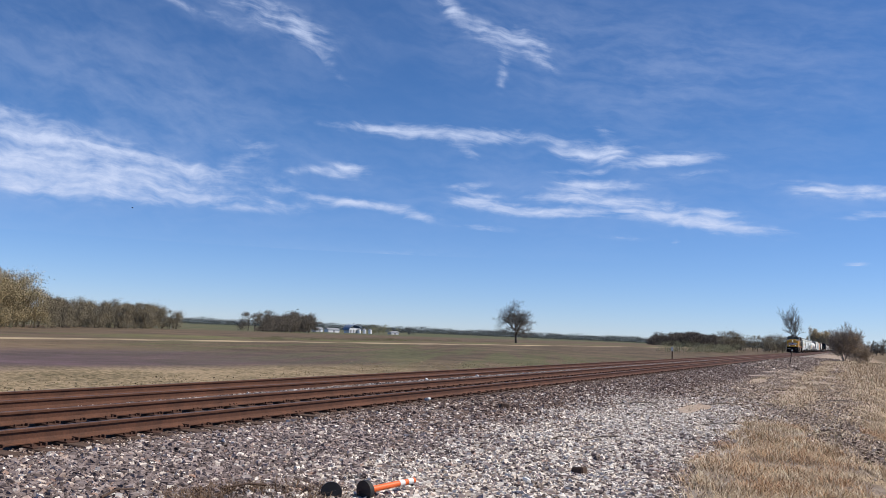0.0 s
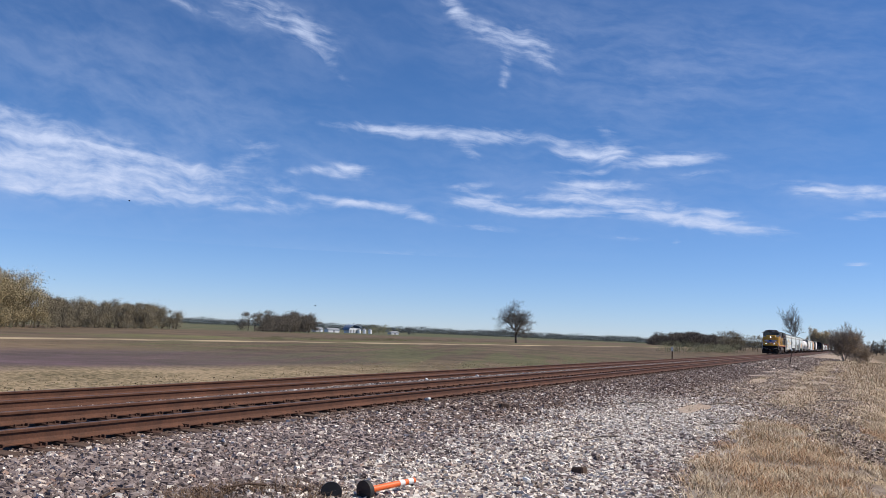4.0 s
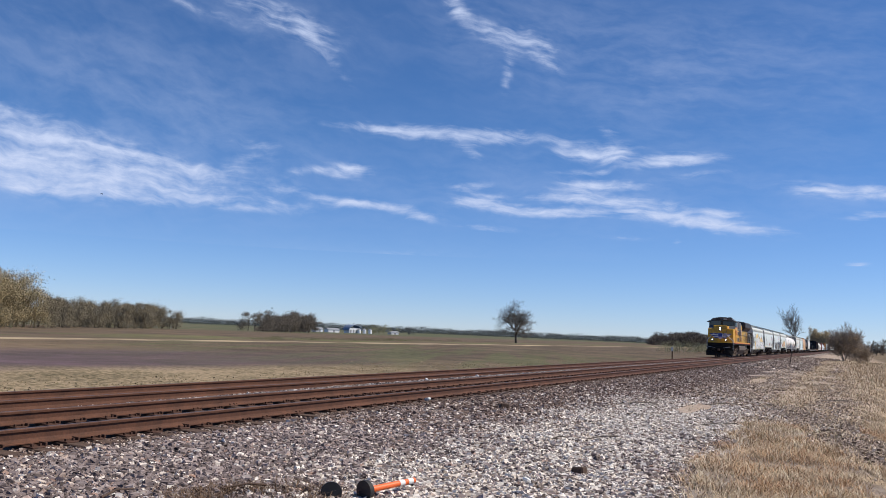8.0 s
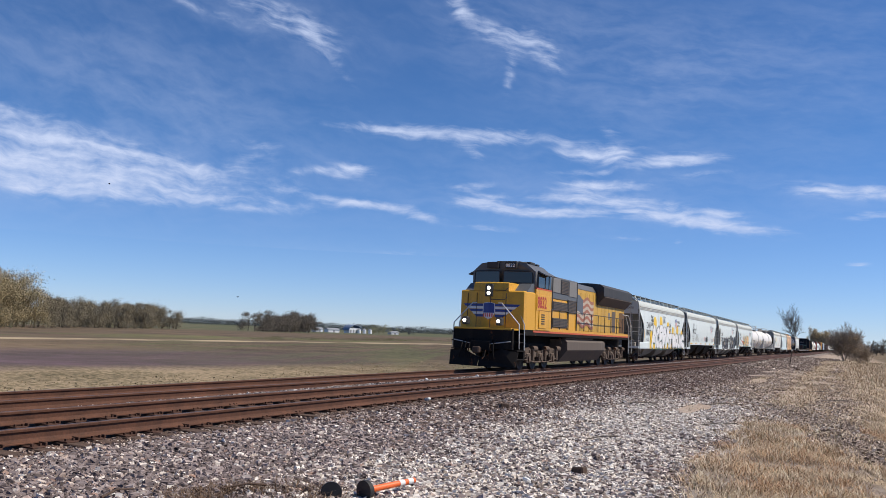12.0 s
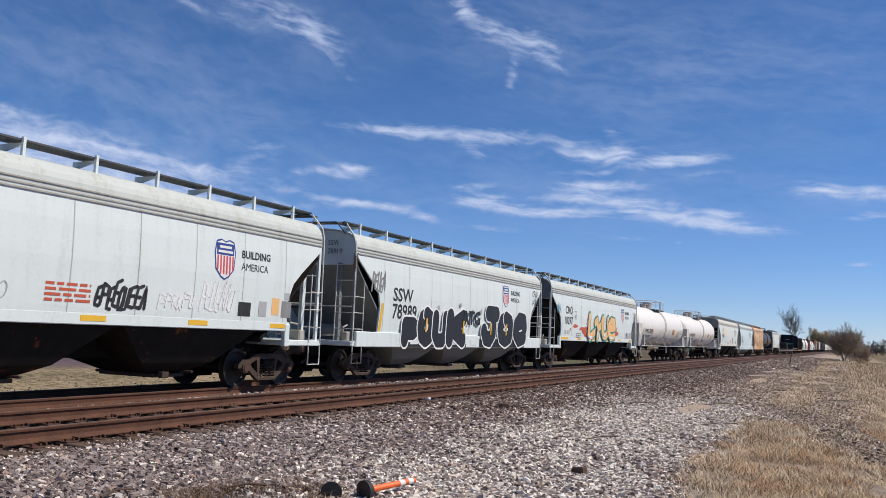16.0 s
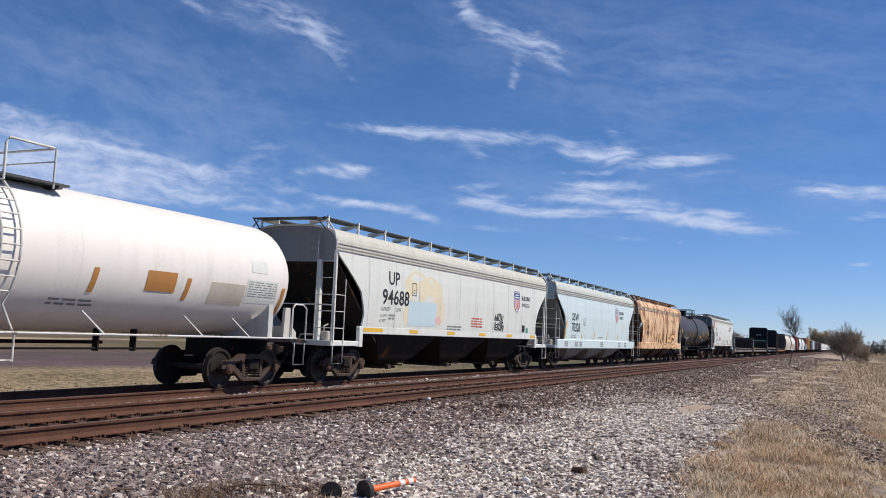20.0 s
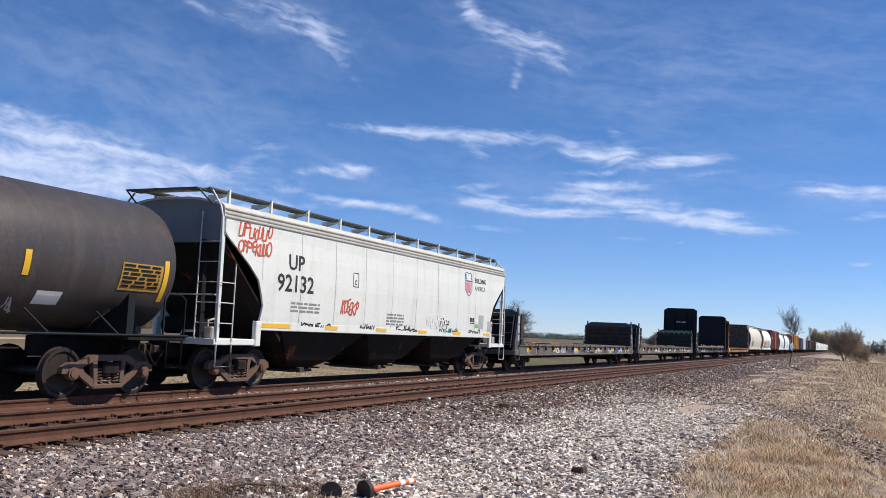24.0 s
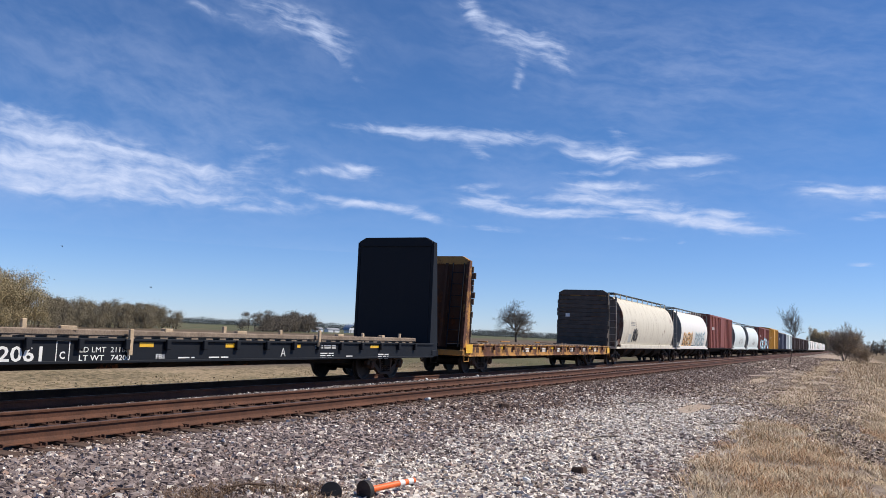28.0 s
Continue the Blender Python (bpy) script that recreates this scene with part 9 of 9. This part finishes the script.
def build_clouds():
    n = Nodes("thin_cirrus")
    m, nt = n.m, n.t
    nt.nodes.clear()

    def attribute(name):
        at = nt.nodes.new("ShaderNodeAttribute")
        at.attribute_name = name
        return at

    def shifted(co, by, amount):
        v = nt.nodes.new("ShaderNodeVectorMath")
        v.operation = "MULTIPLY_ADD"
        n.link(by, v.inputs[0])
        v.inputs[1].default_value = (amount, amount, 0)
        n.link(co, v.inputs[2])
        return v.outputs[0]

    def warp(scale, detail, co):
        w = nt.nodes.new("ShaderNodeTexNoise")
        w.inputs["Scale"].default_value, w.inputs["Detail"].default_value = scale, detail
        n.link(co, w.inputs["Vector"])
        return w.outputs["Color"]

    veil, haze = attribute("veil").outputs["Fac"], attribute("haze").outputs["Fac"]
    weave = attribute("weave").outputs["Vector"]
    bent = shifted(shifted(weave, warp(0.3, 2, weave), 1.5), warp(1.1, 2, weave), 0.22)
    fibre = n.noise(1.0, 5, n.stretch(0.22, 2.3, 0, bent), 0.55)
    puff = n.noise(1.0, 5, n.stretch(0.8, 2.0, 0, bent), 0.55)
    t = n.math("SUBTRACT", n.math("ADD", n.math("MULTIPLY", fibre, 0.55), n.math("MULTIPLY", puff, 0.45)), 0.5)
    t = n.math("MULTIPLY", t, n.band(veil, 0.0, 0.35))
    dens = n.band(n.math("ADD", veil, n.math("MULTIPLY", t, 2.0)), 0.12, 1.4)
    soft = n.math("MULTIPLY", haze, n.band(n.math("ADD", n.math("MULTIPLY", n.noise(1.0, 5, n.stretch(0.16, 0.5, 0, bent), 0.55), 0.7), n.math("MULTIPLY", puff, 0.3)), 0.30, 0.78))
    a = n.math("ADD", n.math("MULTIPLY", dens, 1.1), n.math("MULTIPLY", soft, 0.42), True)
    tr, em, mx, out = (nt.nodes.new(k) for k in ("ShaderNodeBsdfTransparent", "ShaderNodeEmission", "ShaderNodeMixShader", "ShaderNodeOutputMaterial"))
    em.inputs[0].default_value, em.inputs[1].default_value = (0.64, 0.74, 1.0, 1), 0.92
    n.link(a, mx.inputs[0]), n.link(tr.outputs[0], mx.inputs[1]), n.link(em.outputs[0], mx.inputs[2]), n.link(mx.outputs[0], out.inputs[0])

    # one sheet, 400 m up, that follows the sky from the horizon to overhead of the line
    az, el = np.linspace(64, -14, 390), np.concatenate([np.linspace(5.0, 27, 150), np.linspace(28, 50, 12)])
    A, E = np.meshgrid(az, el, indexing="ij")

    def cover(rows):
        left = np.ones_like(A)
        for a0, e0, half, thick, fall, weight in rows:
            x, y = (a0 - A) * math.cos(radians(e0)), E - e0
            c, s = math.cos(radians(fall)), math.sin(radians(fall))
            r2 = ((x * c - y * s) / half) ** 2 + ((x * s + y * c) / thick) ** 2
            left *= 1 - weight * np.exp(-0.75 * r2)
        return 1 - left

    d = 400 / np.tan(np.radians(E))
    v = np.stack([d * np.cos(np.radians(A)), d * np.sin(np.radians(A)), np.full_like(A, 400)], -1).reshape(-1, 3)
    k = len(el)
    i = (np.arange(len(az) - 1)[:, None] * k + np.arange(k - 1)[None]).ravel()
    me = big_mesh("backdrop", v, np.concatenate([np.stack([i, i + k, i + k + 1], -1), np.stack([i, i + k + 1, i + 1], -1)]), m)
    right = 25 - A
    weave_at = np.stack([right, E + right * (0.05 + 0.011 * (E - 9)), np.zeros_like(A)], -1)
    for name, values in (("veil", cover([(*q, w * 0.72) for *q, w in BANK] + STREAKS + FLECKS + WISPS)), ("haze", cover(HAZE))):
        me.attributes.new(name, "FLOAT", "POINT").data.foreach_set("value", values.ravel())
    me.attributes.new("weave", "FLOAT_VECTOR", "POINT").data.foreach_set("vector", weave_at.ravel())
    return tagged(new("backdrop", me), "thin white cirrus clouds high in a blue sky", "clouds", kind="structure")


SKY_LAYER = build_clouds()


# ---- loose cover: last, as it is the heaviest ----
def build_verge():
    def patch_of(x, y):
        """How bare of gravel the verge is: 1 in the grass, 0 in the stones."""
        wob = 0.35 * np.sin(x * 0.9 + 1.7 * np.sin(y * 1.1)) + 0.25 * np.sin(x * 2.1 - y * 1.9)
        right = -0.2 - y + wob * 0.6 + 0.012 * np.clip(x - 25, 0, 40) + 0.025 * np.clip(x - 55, 0, 60)
        tongue = 1 - np.hypot((x - 12.5) / 10.0, (y - 0.85 - 0.06 * (x - 12)) / 1.3) + wob * 0.2
        spots = [1 - np.hypot((x - a) / c, (y - b) / d) + wob * 0.3 for a, b, c, d in ((36, 1.7, 9, 0.85), (24, 3.7, 2.6, 0.4), (46, 4.1, 7, 0.45), (62, 2.1, 14, 0.7), (85, 1.9, 18, 1.1), (120, 2.0, 25, 1.5))]
        return np.maximum.reduce([right, tongue] + spots) - 2.2 * np.clip(bare(x, y), 0, 1)

    def bare(x, y):
        """The tongue of dark fine gravel between the patches of grass."""
        return 1 - np.hypot((x - 21) / 6.5, (y - 0.2 - 0.22 * (x - 21)) / 0.8) + 0.15 * np.sin(x * 1.7 + y * 3)

    def white(x, y):
        rag = 0.35 * np.sin(x * 1.3 + 2.1 * np.sin(y * 0.9)) + 0.25 * np.sin(x * 2.9 - y * 2.3)
        return np.exp(-(np.abs(y - 3.65 - 0.05 * (x - 10) + rag) / 1.95) ** 4) * np.clip(1.45 - np.abs(x - 14.5) / 11 + 0.2 * rag, 0, 1)

    stones("ballast", "loose grey ballast stones on the near shoulder", M["stone"], 100000, (3.0, 17, 1.6, 8.62), 0.023, 1, lambda x, y, r: (r < np.clip((20 - x) / 8, 0.35, 1) * (1 - 0.75 * white(x, y)) * np.where(y > 8.35, 0.5, 1)) & (patch_of(x, y) < 0.2), 0.3, False)
    stones("ballast", "grey-brown ballast stones further along the track", M["brown_stone"], 90000, (15, 75, -0.8, 6.2), 0.027, 2, lambda x, y, r: (y < 5.2 + r) & (r < np.clip((80 - x) / 60, 0.15, 1) * (1 - 0.8 * white(x, y)) * np.clip(0.3 + (y - 2.2 - 0.03 * (x - 20)) / 2.2, 0.3, 1)) & (patch_of(x, y) < 0.25))
    stones("ballast", "dark red-brown ballast stones below the ties", M["dark_ballast"], 95000, (13, 90, 4.6, 8.62), 0.03, 41, lambda x, y, r: (r < np.clip((100 - x) / 75, 0.15, 1) * np.clip((y - 4.8) / 0.9, 0, 1) * (1 - 0.85 * white(x, y))) & (patch_of(x, y) < 0.25))
    stones("ballast", "far ballast stones beside the line", M["brown_stone"], 26000, (70, 170, 0.0, 8.6), 0.07, 22, lambda x, y, r: patch_of(x, y) < 0.1)
    stones("limestone_chips", "pale crushed limestone on the verge", M["pale_stone"], 150000, (6, 30, 1.2, 7.6), 0.024, 3, lambda x, y, r: (r < 1.1 * white(x, y)) & (patch_of(x, y) < 0.25 * r / 0.6))
    stones("limestone_chips", "scattered pale chips among the ballast", M["pale_stone"], 36000, (3, 70, 0.2, 8.62), 0.025, 23, lambda x, y, r: r < 0.7 * np.clip(1.2 - x / 50, 0.3, 1) * np.where((y > 5.5) & (x < 9), 0.5, 1) * np.clip(0.35 + (y - 1.5) / 3, 0.35, 1) * (patch_of(x, y) < 0.0))
    stones("ballast", "brown stones packed between the tie ends", M["dark_ballast"], 14000, (3, 45, 8.45, 9.1), 0.024, 42, None, 0.05)
    stones("ballast", "rust-stained stones between the rails", M["rusty_stone"], 12000, (3, 45, 8.75, 11.2), 0.026, 4, lambda x, y, r: (r < 0.7) & (abs(abs(y - Y1) - 0.7525) > 0.11), 0.0)
    stones("ballast", "pale stones between the two tracks", M["mixed_stone"], 40000, (9, 90, 11.5, 12.75), 0.022, 15, lambda x, y, r: r < 0.95, 0.25)
    stones("ballast", "grey stones along the far track", M["rusty_stone"], 12000, (4, 75, 12.6, 16.2), 0.04, 5, lambda x, y, r: (abs(abs(y - Y2) - 0.7525) > 0.12) & (r < 0.6), 0.1)
    x, y = clumped(95000, (4.5, 30, -4.5, 2.6), 7, 2000, 0.14)
    loose = np.random.default_rng(61).random(len(x)) ** 1.5 * 1.1 + 0.2 * np.sin(x * 2.7 + 1.9 * np.sin(y * 3.1))
    k = (patch_of(x, y) > loose - 0.12) & (x > 3)
    blades("dry_grass", "matted dry straw-coloured grass on the verge", M["straw"], x[k], y[k], 0.085, 8, 2.4, 0.0045)
    x, y = clumped(26000, (5, 28, -5.5, 2.0), 17, 300, 0.16)
    k = (patch_of(x, y) > 0.1) & (x > 3)
    blades("dry_grass", "taller tufts of dry grass", M["straw"], x[k], y[k], 0.15, 18, 2.4, 0.0045)
    x, y = clumped(50000, (26, 160, -7, 4.4), 9, 2200, 0.45)
    k = patch_of(x, y) > 0.0
    blades("dry_grass", "dry grass along the ditch and in the gravel", M["straw"], x[k], y[k], 0.13, 10, 2.4, 0.012)
    x, y = clumped(42000, (17, 95, -1.0, 4.6), 71, 1500, 0.33)
    k = np.random.default_rng(72).random(len(x)) < np.clip(0.95 - (y - 0.02 * (x - 20)) / 4.0, 0.08, 0.8)
    blades("dry_grass", "thin wisps of dry grass in the stony soil", M["straw"], x[k], y[k], 0.085, 73, 2.6, 0.012)
    x, y = clumped(24000, (55, 220, -26, -0.5), 27, 1500, 0.9)
    blades("dry_grass", "rough dry grass beyond the ditch", M["straw"], x, y, 0.3, 33, 1.4, 0.03)
    x, y = clumped(11000, (11, 23, -1.5, 2.4), 51, 150, 0.2)
    k = patch_of(x, y) > 0.1
    blades("dry_grass", "rust-tan dry grass among the straw", M["red_straw"], x[k], y[k], 0.11, 52, 2.6, 0.0045)
    stones("fine_gravel", "dark fine gravel between the patches of grass", M["fine_gravel"], 60000, (14, 46, -1.2, 3.4), 0.013, 53, lambda x, y, r: ((bare(x, y) > 0) | (r < 0.3)) & (patch_of(x, y) < 0.1))
    stones("field_clods", "clods, weeds and stubble on the near field", M["clod"], 90000, (8, 110, 18.9, 48), 0.026, 54, lambda x, y, r: r < np.clip(1.3 - x / 100, 0.2, 1) * np.clip((33 + 3 * np.sin(x * 0.13) - y) / 12, 0, 1) * (0.35 + 0.65 * (np.sin(x * 0.9 + y * 0.35) * np.sin(y * 0.8 - x * 0.3) > -0.2)))
    # brush and old stalks that lie at the foot of the shoulder
    x, y = clumped(2600, (6.2, 7.9, 4.75, 5.7), 31, 16, 0.13)
    blades("dead_weeds", "brown dead weeds lying on the ballast", M["weed"], x, y, 0.1, 32, 3.0, 0.004)


# ---- what moves ----
BIRD_ROWS = [
    [(0, 90.8, 62.1, 3.5), (3, 92.1, 60.1, 4.1), (5.5, 91.2, 61.4, 3.9), (8, 89.0, 64.7, 3.5), (11, 86.1, 68.3, 4.9), (12.5, 86.5, 67.9, 4.6), (16, 84.6, 70.2, 5.3), (20, 82.5, 72.7, 4.7), (24, 81.2, 74.2, 4.9), (28, 79.7, 75.7, 5.3)],
    [(0, 84.3, 84.2, 15.8), (3, 84.2, 84.1, 16.5), (8, 81.4, 86.7, 17.2), (11, 81.8, 86.1, 18.2), (14, 82.1, 85.7, 19.0), (18, 84.9, 83.4, 16.4), (22, 81.9, 86.9, 13.1), (25.5, 78.9, 89.8, 11.4), (28, 78.8, 90.0, 10.2)]]
def run(t):
    """How far the train has rolled after t seconds."""
    return 18.67 * t if t < 15 else 280.05 + 19.1 * (t - 15)


def motions():
    times = [0, 2, 4, 6, 8, 10, 12, 14, 15, 16, 18, 20, 22, 24, 26, 28]
    for car, mid in CARS:
        walk(car, [(t, pose(mid - run(t), Y2, Z2)) for t in times])
    for w, x, r in WHEELSETS:
        walk(w, [(k / 30, pose(x, 0, r, 0, -math.degrees(run(k / 30) / r) % 360, 0)) for k in range(0, 841)])
    walk(SKY_LAYER, [(t, pose(17 * t / 28, -20.5 * t / 28, 0)) for t in (0, 7, 14, 21, 28)])
    for (b, wings), rows in zip(BIRDS, BIRD_ROWS):
        walk(b, [(t, pose(x, y, z, 0, 0, 120)) for t, x, y, z in rows])
        for s, w in zip((-1, 1), wings):
            walk(w, [(k * 0.25, pose(0, 0, 0, s * (25 if k % 2 else -20), 0, 0)) for k in range(113)])
build_verge()
motions()
